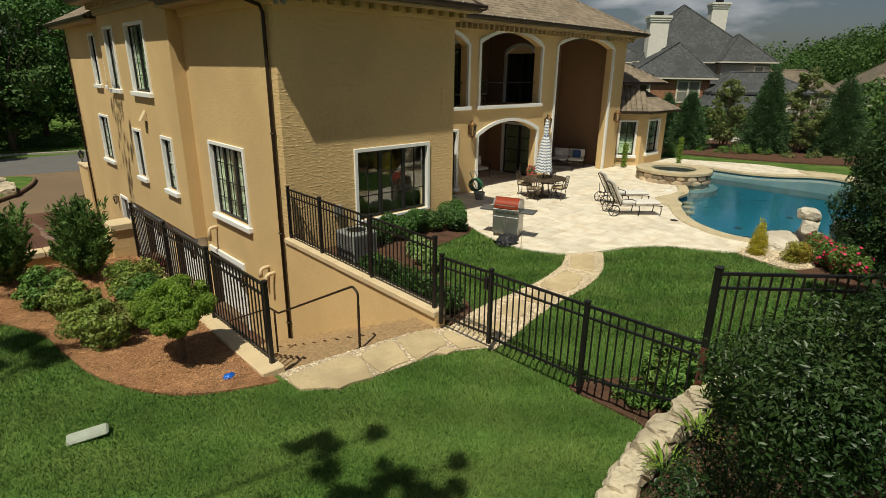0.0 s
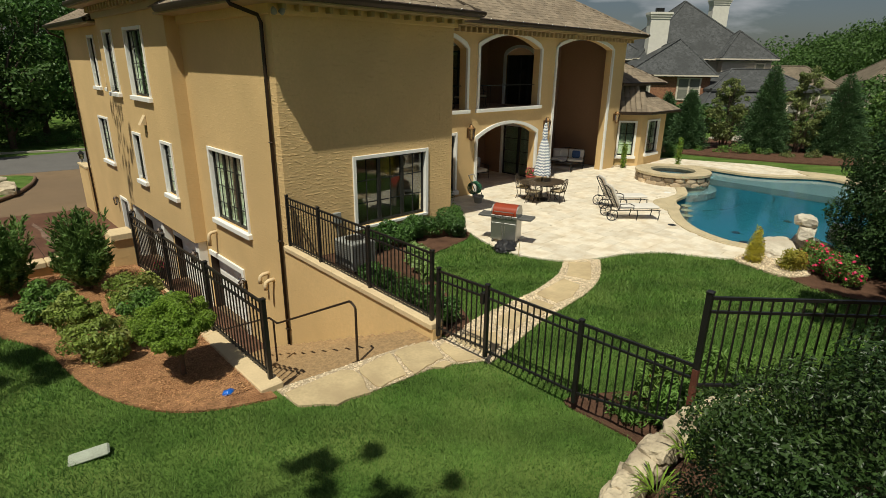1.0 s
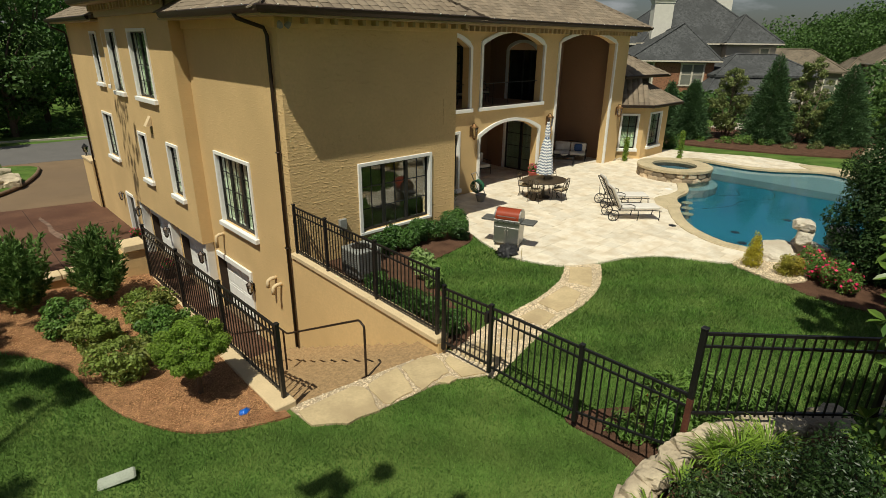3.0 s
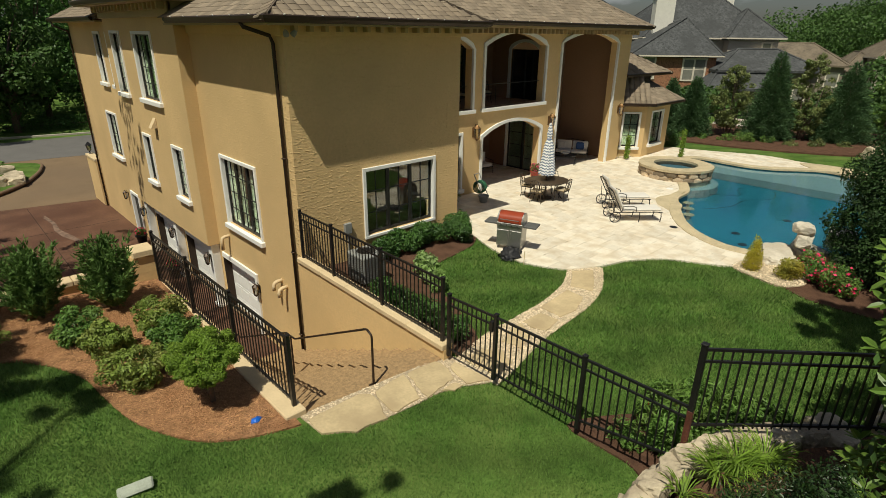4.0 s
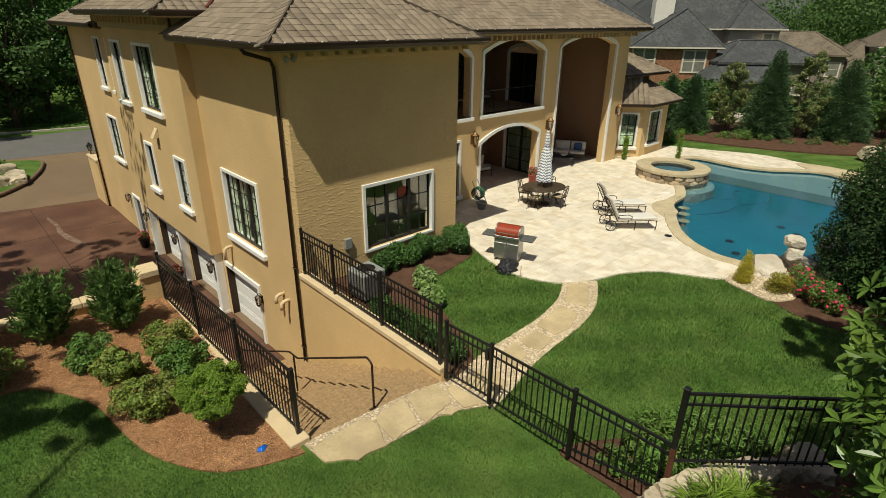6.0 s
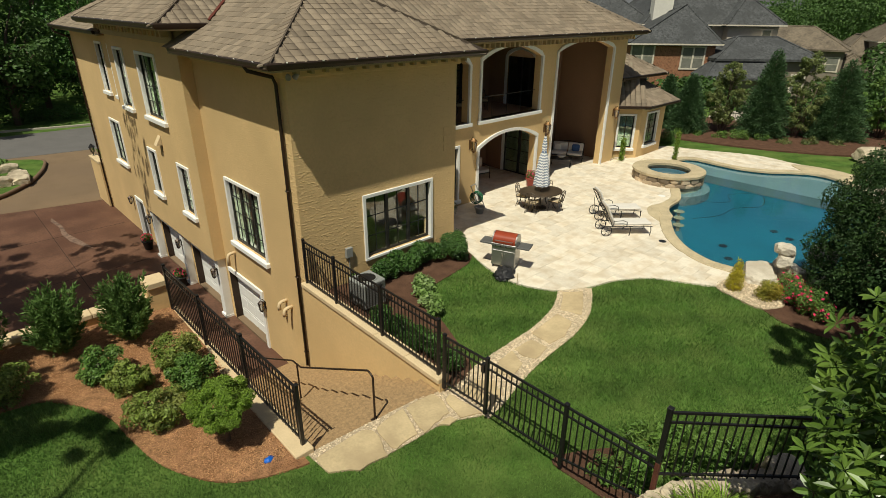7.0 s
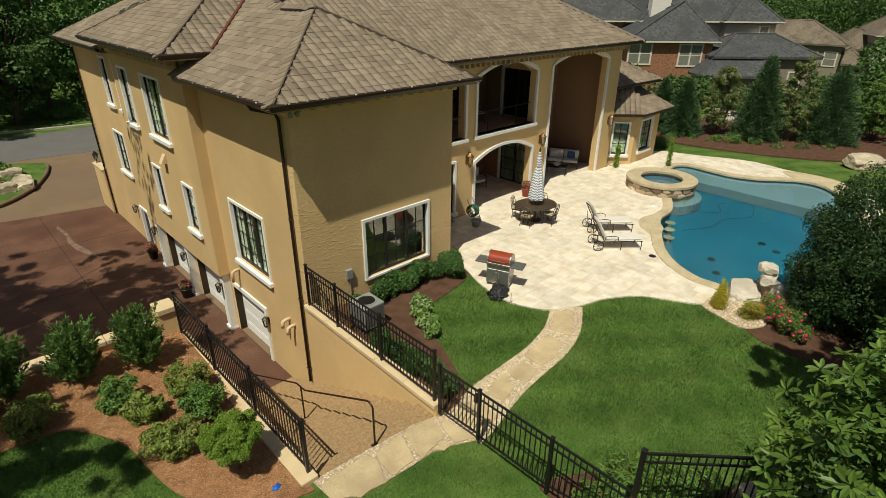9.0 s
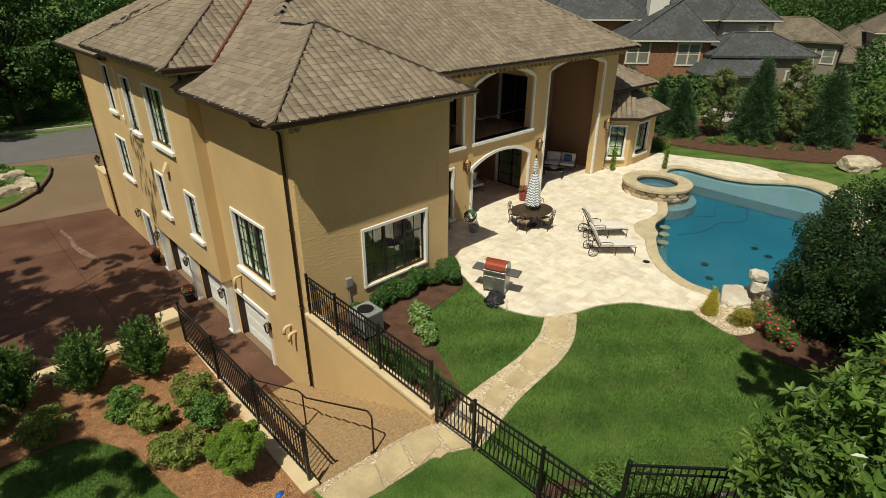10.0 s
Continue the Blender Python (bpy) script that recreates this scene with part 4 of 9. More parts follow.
def gutter(pts, name="gutter"):
    """An ogee gutter along the eave, with a fascia behind it."""
    bm = bmesh.new()
    prof = [(0.0, 0.0), (0.015, 0.03), (-0.09, 0.03), (-0.13, 0.0), (-0.125, -0.06), (-0.08, -0.13), (0.0, -0.14)]
    rings = []
    P = [Vector(p) for p in pts]
    for i, p in enumerate(P):
        d0 = (P[i] - P[i - 1]).normalized() if i else (P[1] - P[0]).normalized()
        d1 = (P[i + 1] - P[i]).normalized() if i < len(P) - 1 else d0
        n0, n1 = Vector((d0.y, -d0.x, 0)), Vector((d1.y, -d1.x, 0))
        nn = (n0 + n1) / max(0.3, 1 + n0.dot(n1))
        rings.append([bm.verts.new(p - nn * a + Vector((0, 0, b))) for a, b in prof])
    for s, e in zip(rings, rings[1:]):
        for k in range(len(prof)):
            bm.faces.new((s[k], e[k], e[(k + 1) % len(prof)], s[(k + 1) % len(prof)]))
    bm.faces.new(rings[0])
    bm.faces.new(rings[-1][::-1])
    bmesh.ops.recalc_face_normals(bm, faces=bm.faces[:])
    return part(name, bm, BRONZE, house, "dark bronze ogee gutter")


g0 = 0.02
gutter([(AX, BY + 0.2, AZ - g0), (AX, AY, AZ - g0), (AX + 2 * HW, AY, AZ - g0), (AX + 2 * HW, MY, AZ - g0)])
gutter([(AX + 2 * HW, MY, MZ - g0), (EX, MY, MZ - g0), (EX, 24, MZ - g0)])
gutter([(BX, BY2, BZ - g0), (BX, BY, BZ - g0), (BX + vo, BY, BZ - g0)])
gutter([(CX + 6, CY2, CZ - g0), (CX, CY2, CZ - g0), (CX, BY2 - 0.3, CZ - g0)])
# pale clips along the gutters
bm = bmesh.new()
box(bm, -0.022, -0.010, -0.014, 0.022, 0.006, 0.014, 0.003)
clip_data = finish("gutter_clip", bm, WHITE)
clips = [pose(x, AY - 0.135, AZ + 0.005, 35) for x in np.arange(AX + 0.35, AX + 2 * HW, 0.92)]
clips += [pose(x, MY - 0.135, MZ + 0.005, 35) for x in np.arange(13.2, EX, 0.92)]
clips += [pose(AX - 0.135, y, AZ + 0.005, 35, 0, -90) for y in np.arange(AY + 0.5, 17.0, 0.95)]
clips += [pose(BX - 0.135, y, BZ + 0.005, 35, 0, -90) for y in np.arange(BY + 0.4, BY2, 1.1)]
for m in clips:
    cp = new("gutter_clip", clip_data)
    cp.matrix_basis = m
    cp.parent = house
# soffits
bm = bmesh.new()
box(bm, AX, AY, AZ - 0.2, AX + 2 * HW, YR, AZ - 0.14)
box(bm, AX, YR, AZ - 0.2, XA, BY + 0.6, AZ - 0.14)
box(bm, XE, MY, MZ - 0.2, EX, YP, MZ - 0.14)
box(bm, XP, YP, MZ - 0.2, EX, 24, MZ - 0.14)
box(bm, BX, BY, BZ - 0.2, BX + 0.65, BY2, BZ - 0.14)
box(bm, BX + 0.65, BY, BZ - 0.2, BX + vo + 0.3, YB0, BZ - 0.14)
box(bm, CX, BY2 - 0.5, CZ - 0.2, XC, CY2, CZ - 0.14)
part("soffit", bm, CREAM, house, "tan boarded soffit")


def downpipe(pts, r=0.047):
    bm = bmesh.new()
    tube(bm, pts, r, 8)
    for z in (pts[-1][2] + 0.5, pts[-1][2] + 3.0, pts[-1][2] + 5.5):
        p = pts[-1]
        if z < pts[0][2] - 0.8:
            box(bm, p[0] - 0.052, p[1] - 0.052, z, p[0] + 0.052, p[1] + 0.052, z + 0.035)
    return part("downpipe", bm, BRONZE, house, "dark bronze downpipe", True)


downpipe([(AX - 0.05, AY + 1.2, AZ - 0.12), (AX - 0.02, AY + 1.1, AZ - 0.24), (XA - 0.12, YR + 0.38, AZ - 0.42), (XA - 0.08, YR + 0.32, AZ - 0.58), (XA - 0.08, YR + 0.32, -2.86)])
downpipe([(CX - 0.05, CY2 - 0.3, CZ - 0.12), (CX, CY2 - 0.4, CZ - 0.35), (XC - 0.1, YC - 0.1, CZ - 0.6), (XC - 0.08, YC - 0.12, CZ - 0.8), (XC - 0.08, YC - 0.12, -3.6)])

# single-storey bay at the far end of the garden side, with its two roofs
BAY = [(XP, 15.77), (28.75, 14.27), (31.6, 14.32), (33.1, 15.85), (33.1, 20.0), (XP, 20.0)]


def face_wall(p, q, z0, z1, holes):
    d = Vector(q) - Vector(p)
    ang = math.degrees(math.atan2(d.y, d.x))
    m = Matrix.Translation((p[0], p[1], 0)) @ pose(0, 0, 0, 0, 0, ang)
    wall("wall", 0, d.length, z0, z1, holes, m, 0.25)
    return m
BZ0 = -1.3

m1 = face_wall(BAY[0], BAY[1], BZ0, 2.14, [(1.35 - 0.42, -0.14, 1.35 + 0.42, 1.64)])
window(m1 @ Matrix.Translation((1.35, 0, -0.14)), 0.84, 1.78, 2, 3)
m2 = face_wall(BAY[1], BAY[2], BZ0, 2.14, [(0.70, -0.08, 2.0, 1.66)])
window(m2 @ Matrix.Translation((1.35, 0, -0.08)), 1.30, 1.74, 2, 4)
for p, q in zip(BAY[2:], BAY[3:]):
    face_wall(p, q, BZ0, 2.14, [])
bm = bmesh.new()
prism(bm, BAY, 2.05, 2.12)
part("soffit", bm, CREAM, house)
EB = [(XP + 0.02, 15.05), (28.5, 13.75), (32.0, 13.8), (33.75, 15.55), (33.75, 20.5), (XP + 0.02, 20.5)]
pk = Vector((30.4, 17.0, 3.55))
bm = bmesh.new()
ev = [bm.verts.new((x, y, 2.24)) for x, y in EB]
iv = [bm.verts.new((x, y, 2.14)) for x, y in EB]
top = [bm.verts.new((pk.x + 0.25 * (x - pk.x), pk.y + 0.25 * (y - pk.y), 3.5)) for x, y in EB]
top[0].co = Vector((XP + 0.02, 16.5, 3.45))
top[5].co = Vector((XP + 0.02, 17.6, 3.45))
for i in range(5):
    bm.faces.new((ev[i], ev[i + 1], top[i + 1], top[i]))
    bm.faces.new((iv[i + 1], iv[i], top[i], top[i + 1]))
    bm.faces.new((ev[i], iv[i], iv[i + 1], ev[i + 1]))
part("roof_slope", bm, UNDERLAY, house)


def quad_tiles(a, b, c, d):
    """Rows of tiles on a sloping quad whose lower edge is a-b."""
    a, b, c, d = (Vector(v) for v in (a, b, c, d))
    U = (b - a).normalized()
    N = (b - a).cross(d - a).normalized()
    V = N.cross(U)
    pl = [((p - a).dot(U), (p - a).dot(V)) for p in (a, b, c, d)]
    r, v = 0, -0.03
    while v < max(p[1] for p in pl):
        u = min(p[0] for p in pl)
        while u < max(p[0] for p in pl):
            if inside(u, v + 0.1, pl):
                m = Matrix.Translation(a + U * u + V * v + N * 0.004) @ Matrix((U, V, N)).transposed().to_4x4()
                k = len(field_v)
                field_v.extend(m @ q for q in tile_verts)
                field_f.extend([i + k for i in f] for f in tile_faces)
            u += 0.28
        v += 0.245
        r += 1


eb3 = [Vector((x, y, 2.24)) for x, y in EB]
tp3 = [Vector((XP + 0.02, 16.5, 3.45))] + [Vector((pk.x + 0.25 * (x - pk.x), pk.y + 0.25 * (y - pk.y), 3.5)) for x, y in EB[1:5]]
for i in range(4):
    quad_tiles(eb3[i], eb3[i + 1], tp3[i + 1], tp3[i])
for i in (1, 2):
    caps(eb3[i], tp3[i])
gutter([(p.x, p.y, 2.22) for p in eb3[:5]])
# upper roof behind it
UP = [(XP, 14.95, 3.70), (32.05, 14.85, 3.68), (32.05, 24, 3.68), (29.2, 17.8, 5.3), (XP, 17.8, 5.3)]
bm = bmesh.new()
vs = [bm.verts.new(p) for p in UP]
bm.faces.new((vs[0], vs[1], vs[3], vs[4]))
bm.faces.new((vs[1], vs[2], vs[3]))
lo = [bm.verts.new((p[0], p[1], p[2] - 0.15)) for p in UP[:3]]
bm.faces.new((vs[0], lo[0], lo[1], vs[1]))
bm.faces.new((vs[1], lo[1], lo[2], vs[2]))
box(bm, XP + 0.3, 15.7, 2.3, 31.5, 23.5, 3.55)
part("roof_slope", bm, UNDERLAY, house)
quad_tiles(UP[0], UP[1], UP[3], UP[4])
quad_tiles(UP[1], UP[2], (29.3, 17.9, 5.28), UP[3])
caps(UP[1], UP[3])
gutter([(p[0], p[1], p[2] - 0.02) for p in UP[:3]])

roof_field = mesh_ob("roof_tiles", field_v, field_f, TILE_FIELD, house)
roof_field["kind"] = "stuff"
for m in near_tiles:
    t = new("tile", tile_data)
    t.matrix_basis = m
    t.parent = house

# ---- stairs, retaining walls, paving ----
stairs = empty("staircase", "exposed aggregate concrete steps down to the drive court", "stairs")
for i in range(16):
    bm = bmesh.new()
    y0, z1 = 6.81 + 0.427 * i, -0.30 - 0.203 * i
    box(bm, 3.47, y0 - (0.1 if i == 0 else 0.0), z1 - 0.6, 6.40, y0 + 0.447, z1, 0.012)
    part("step", bm, AGGREGATE, stairs)


def capped_wall(x0, y0, x1, y1, base, top, cap=0.13, over=0.05, label="", m=None, fall=0.0):
    w = empty("retaining_wall", label, "wall", kind="structure")
    bm = bmesh.new()
    for v in box(bm, x0, y0, base, x1, y1, top - cap):
        v.co.z -= fall * (y1 - v.co.y) / (y1 - y0)
    part("wall_body", bm, m or STUCCO, w)
    n = max(1, round(max(x1 - x0, y1 - y0) / 1.2))
    for i in range(n):
        bm = bmesh.new()
        a, b = i / n, (i + 1) / n
        if x1 - x0 > y1 - y0:
            box(bm, x0 + (x1 - x0) * a + 0.004, y0 - over, top - cap, x0 + (x1 - x0) * b - 0.004, y1 + over, top, 0.018)
        else:
            box(bm, x0 - over, y0 + (y1 - y0) * a + 0.004, top - cap, x1 + over, y0 + (y1 - y0) * b - 0.004, top, 0.018)
        for v in bm.verts:
            v.co.z -= fall * (y1 - v.co.y) / (y1 - y0)
        part("cap_stone", bm, LIMESTONE, w)
    return w


capped_wall(6.41, 6.66, 6.63, YR, -3.9, 0.13, fall=0.12, label="tan painted-brick retaining wall with limestone cap beside the steps")
capped_wall(3.20, 6.80, 3.46, 13.45, -3.9, 0.0, label="low tan retaining wall with limestone cap beside the mulch bed")
capped_wall(-14.0, 13.48, 2.9, 13.74, -3.9, 0.50, label="tan brick court wall with limestone cap")
capped_wall(2.9, 13.40, 3.40, 13.86, -3.9, 0.84, cap=0.16, label="square tan brick pier with limestone cap")


def clip_poly(poly, rect):
    """The part of an outline that lies inside a rectangle."""
    x0, y0, x1, y1 = rect
    for axis_i, lim, sign in ((0, x0, 1), (0, x1, -1), (1, y0, 1), (1, y1, -1)):
        out = []
        for i in range(len(poly)):
            p, q = poly[i - 1], poly[i]
            a, b = sign * (p[axis_i] - lim), sign * (q[axis_i] - lim)
            if (a >= 0) != (b >= 0):
                t = a / (a - b)
                out.append((p[0] + (q[0] - p[0]) * t, p[1] + (q[1] - p[1]) * t))
            if b >= 0:
                out.append(q)
        poly = out
        if not poly:
            return []
    return poly


PATIO = [(12.35, 12.12), (12.6, 12.3), (12.6, 18.55), (26.95, 18.55), (27.2, 15.15), (28.6, 14.45), (31.6, 14.4), (32.3, 14.7)] + spline([(32.9, 14.3), (33.15, 13.4), (33.7, 11.9), (34.3, 10.7), (34.6, 9.4), (34.35, 8.0), (34.25, 6.6), (34.1, 5.2), (33.2, 3.9), (32.5, 3.0)], 4, False) + [(31, 2.6), (20.0, 2.6), (17.0, 4.3)] + spline([(16.6, 4.75), (16.0, 4.74), (15.55, 5.4), (15.0, 6.3), (14.0, 6.95), (13.1, 7.2), (12.5, 7.5), (11.98, 7.9), (11.55, 8.9), (11.7, 10.1), (12.1, 11.2), (12.3, 11.8)], 5, False)


def offset(poly, d):
    out, n = [], len(poly)
    for i in range(n):
        a, b = Vector(poly[i - 1]), Vector(poly[(i + 1) % n])
        t = (b - a).normalized()
        out.append((poly[i][0] + t.y * d, poly[i][1] - t.x * d))
    return out


area2 = sum(POOL[i - 1][0] * POOL[i][1] - POOL[i][0] * POOL[i - 1][1] for i in range(len(POOL)))
COPE = offset(POOL, 0.42 if area2 > 0 else -0.42)
patio = sheet("patio", PATIO, GROUT, 0.008, 0.8, lambda x, y: patio_z(x), "pale travertine paved terrace round the pool", "patio", holes=[offset(POOL, 0.2 if area2 > 0 else -0.2)])


def thin_slab(poly, z0, z1, inset):
    """Vertices and faces of one paving piece with a softened top edge."""
    c = Vector((sum(p[0] for p in poly) / len(poly), sum(p[1] for p in poly) / len(poly)))
    n = len(poly)
    low, mid, top = [], [], []
    for p in poly:
        v = Vector(p)
        d = (c - v)
        k = inset / max(0.05, d.length)
        low.append((*(v + d * k * 0.5), z0))
        mid.append((*(v + d * k * 0.5), z1 - 0.006))
        top.append((*(v + d * k), z1))
    faces = [list(range(2 * n, 3 * n))]
    for i in range(n):
        j = (i + 1) % n
        faces += [[i, j, n + j, n + i], [n + i, n + j, 2 * n + j, 2 * n + i]]
    return low + mid + top, faces


rng = random.Random(5)
slab_v, slab_f, count = [], [], 0
cells, taken = [], set()
NX, NY, PU = 122, 78, 0.203
for j in range(NY):
    for i in range(NX):
        if (i, j) in taken:
            continue
        sizes = [(2, 2), (3, 2), (2, 3), (3, 3), (4, 3), (3, 4), (4, 2), (3, 3)]
        rng.shuffle(sizes)
        for w, h in sizes + [(2, 1), (1, 2), (1, 1)]:
            spot = {(i + a, j + b) for a in range(w) for b in range(h)}
            if not spot & taken:
                break
        taken |= spot
        cells.append((11.2 + i * PU, 2.9 + j * PU, 11.2 + (i + w) * PU, 2.9 + (j + h) * PU))
for c in sorted(cells, key=lambda c: (c[0] - 11) ** 2 + (c[1] - 7) ** 2):
    cx, cy = (c[0] + c[2]) / 2, (c[1] + c[3]) / 2
    if inside(cx, cy, COPE):
        continue
    poly = clip_poly(PATIO, (c[0] + 0.0015, c[1] + 0.0015, c[2] - 0.0015, c[3] - 0.0015))
    if len(poly) < 3 or abs(sum(poly[i - 1][0] * poly[i][1] - poly[i][0] * poly[i - 1][1] for i in range(len(poly)))) < 0.03:
        continue
    zt = patio_z(cx) + 0.022 + rng.uniform(-0.002, 0.002)
    v, f = thin_slab(poly, zt - 0.02, zt, 0.003)
    if count < 290:
        mesh_ob("paver", v, f, TRAVERTINE, patio)
        count += 1
    else:
        k = len(slab_v)
        slab_v += v
        slab_f += [[i + k for i in q] for q in f]
rest = mesh_ob("pavers", slab_v, slab_f, TRAVERTINE_FIELD, patio)
rest["kind"] = "stuff"

# landing and garden path: flagstones set in pebbles
LANDING = [(3.38, 6.84), (3.42, 6.29), (3.62, 6.12), (3.9, 5.99), (4.42, 5.94), (5.12, 5.92), (5.64, 5.93), (6.13, 5.79), (6.5, 5.62), (6.75, 5.54), (6.7, 6.6), (6.5, 6.8)]
lft = spline([(6.6, 6.55), (7.2, 6.72), (7.84, 6.88), (8.71, 6.94), (9.55, 6.96), (10.42, 7.05), (11.37, 7.31), (12.2, 7.76)], 6, False)
rgt = spline([(6.6, 5.45), (7.2, 5.56), (7.9, 5.75), (8.75, 5.92), (9.6, 6.0), (10.6, 6.08), (11.8, 6.42), (13.04, 7.15)], 6, False)
path_z = lambda x, y: ground_z(x, y) if not (PIT[0] < x < PIT[2] and PIT[1] < y < PIT[3]) else ground_z(x, 6.5)
walkway = sheet("garden_path", rgt + lft[::-1], PEBBLE_BED, 0.022, 0.3, path_z, "curved flagstone path edged with pale pebbles", "path")
landing = sheet("landing", LANDING, PEBBLE_BED, 0.022, 0.3, path_z, "flagstone landing at the head of the steps", "path")


FLAGS = []


def flag(poly, parent, z):
    """A worn flagstone with an uneven outline."""
    pts = []
    for i in range(len(poly)):
        a, b = Vector(poly[i]), Vector(poly[(i + 1) % len(poly)])
        for k in range(3):
            p = a.lerp(b, k / 3)
            pts.append((p.x + rng.uniform(-0.022, 0.022), p.y + rng.uniform(-0.022, 0.022)))
    FLAGS.append(pts)
    v, f = thin_slab(pts, z - 0.03, z + 0.045, 0.02)
    v = [(a, b, c + (ground_z(a, min(b, 6.5)) - ground_z(pts[0][0], min(pts[0][1], 6.5)))) for a, b, c in v]
    mesh_ob("flagstone", v, f, FLAG, parent)


for pl in ([(3.42, 6.66), (3.42, 6.24), (3.88, 5.94), (4.44, 5.91), (4.55, 6.14), (4.65, 6.58), (4.5, 6.72)],
           [(4.70, 6.64), (5.48, 6.74), (5.36, 6.36), (5.24, 6.00), (4.66, 5.94), (4.60, 6.14)],
           [(5.52, 6.68), (5.62, 6.76), (6.26, 6.74), (6.30, 6.40), (6.10, 6.05), (5.66, 6.00), (5.32, 5.90), (5.38, 6.14)],
           [(6.32, 6.42), (6.56, 6.50), (6.62, 5.62), (6.16, 5.80)],
           [(5.66, 5.94), (6.06, 5.98), (6.09, 5.80), (5.86, 5.80)]):
    flag(pl, landing, ground_z(pl[0][0], 6.4))
for pl in ([(6.72, 6.40), (7.30, 6.52), (7.62, 6.20), (7.42, 5.78), (6.80, 5.70)], [(7.90, 6.43), (8.30, 6.65), (8.80, 6.70), (8.62, 6.20), (7.97, 5.97)],
           [(8.90, 6.69), (9.55, 6.67), (9.55, 6.16), (8.97, 6.08), (8.82, 6.38)], [(9.76, 6.83), (11.03, 6.94), (11.0, 6.45), (10.26, 6.17), (9.69, 6.24)],
           [(11.28, 7.02), (12.17, 7.58), (12.67, 7.20), (11.47, 6.46)]):
    flag(pl, walkway, ground_z(*pl[0]))
# loose pebbles along both edges
pv, pf = [], []
oct_f = [(0, 2, 4), (2, 1, 4), (1, 3, 4), (3, 0, 4), (2, 0, 5), (1, 2, 5), (3, 1, 5), (0, 3, 5)]
def pebble(x, y, z, r):
    k = len(pv)
    a = rng.uniform(0, 3.14)
    ca, sa = math.cos(a) * r, math.sin(a) * r
    q = rng.uniform(0.6, 0.9)
    pv.extend([(x + ca, y + sa, z), (x - ca, y - sa, z), (x - sa * q, y + ca * q, z), (x + sa * q, y - ca * q, z), (x, y, z + r * 0.6), (x, y, z - r * 0.6)])
    pf.extend([[i + k for i in f] for f in oct_f])
for _ in range(9000):
    i, k = rng.randrange(len(lft) - 1), rng.random()
    p = Vector(lft[i]).lerp(Vector(rgt[i]), k).lerp(Vector(lft[i + 1]).lerp(Vector(rgt[i + 1]), k), rng.random())
    if any(inside(p.x, p.y, g) for g in FLAGS):
        continue
    pebble(p.x, p.y, ground_z(p.x, p.y) + 0.03, rng.uniform(0.016, 0.032))
for _ in range(4500):
    x, y = rng.uniform(3.4, 6.7), rng.uniform(5.4, 6.83)
    if inside(x, y, LANDING) and not any(inside(x, y, g) for g in FLAGS):
        pebble(x, y, path_z(x, y) + 0.028, rng.uniform(0.014, 0.026))
for _ in range(1400):
    x, y = rng.uniform(15.4, 17.3), rng.uniform(2.9, 4.8)
    if inside(x, y, PEBBED):
        pebble(x, y, ground_z(x, y) + 0.055, rng.uniform(0.02, 0.045))
tagged(mesh_ob("pebbles", pv, pf, PEBBLE), "pale rounded river pebbles between the flagstones", "pebbles", kind="stuff")

# ---- pool and spa ----
POOLTILE = mat("blue_pool_plaster", (0.003, 0.080, 0.120), 0.6, 0.15, 0.5, 10.0, 0.05, tint=(0.004, 0.098, 0.140), tintscale=0.25)
SHELF = mat("pale_pool_shelf", (0.14, 0.185, 0.195), 0.6, 0.08, 0.6, 12.0, 0.05)
BENCH = mat("grey_pool_bench", (0.045, 0.115, 0.135), 0.6, 0.1, 0.6, 12.0, 0.05)
WATER = glass_mat("pool_water", (0.50, 0.88, 0.98), 0.08)
WATER.node_tree.nodes["Principled BSDF"].inputs["IOR"].default_value = 1.33
wnz = WATER.node_tree.nodes.new("ShaderNodeTexNoise")
wnz.inputs["Scale"].default_value = 3.5
wgeo = WATER.node_tree.nodes.new("ShaderNodeNewGeometry")
wbp = WATER.node_tree.nodes.new("ShaderNodeBump")
wbp.inputs["Strength"].default_value, wbp.inputs["Distance"].default_value = 0.12, 0.03
WATER.node_tree.links.new(wgeo.outputs["Position"], wnz.inputs["Vector"])
WATER.node_tree.links.new(wnz.outputs["Fac"], wbp.inputs["Height"])
WATER.node_tree.links.new(wbp.outputs["Normal"], WATER.node_tree.nodes["Principled BSDF"].inputs["Normal"])
WL = -0.83
pool = empty("swimming_pool", "curved blue swimming pool with sandstone coping", "pool")
bm = bmesh.new()
n = len(POOL)
up = [bm.verts.new((x, y, patio_z(x) + 0.02)) for x, y in POOL]
dn = [bm.verts.new((x, y, -2.5)) for x, y in POOL]
for i in range(n):
    bm.faces.new((up[i], up[(i + 1) % n], dn[(i + 1) % n], dn[i]))
bm.faces.new(dn)
part("basin", bm, POOLTILE, pool, "deep blue plastered basin")
bm = bmesh.new()
SH = clip_poly(POOL, (29.0, 2.0, 34, 13.0))
prism(bm, offset(SH, -0.02 if area2 > 0 else 0.02), -2.4, WL - 0.22)
part("shelf", bm, SHELF, pool, "pale shallow ledge under water")
bm = bmesh.new()
f = bm.faces.new([bm.verts.new((x, y, WL)) for x, y in POOL])
bmesh.ops.triangulate(bm, faces=[f])
bmesh.ops.recalc_face_normals(bm, faces=bm.faces[:])
if bm.faces[:][0].normal.z < 0:
    bmesh.ops.reverse_faces(bm, faces=bm.faces[:])
water = part("water", bm, WATER, pool, "clear blue water with faint ripples")
water.visible_shadow = False
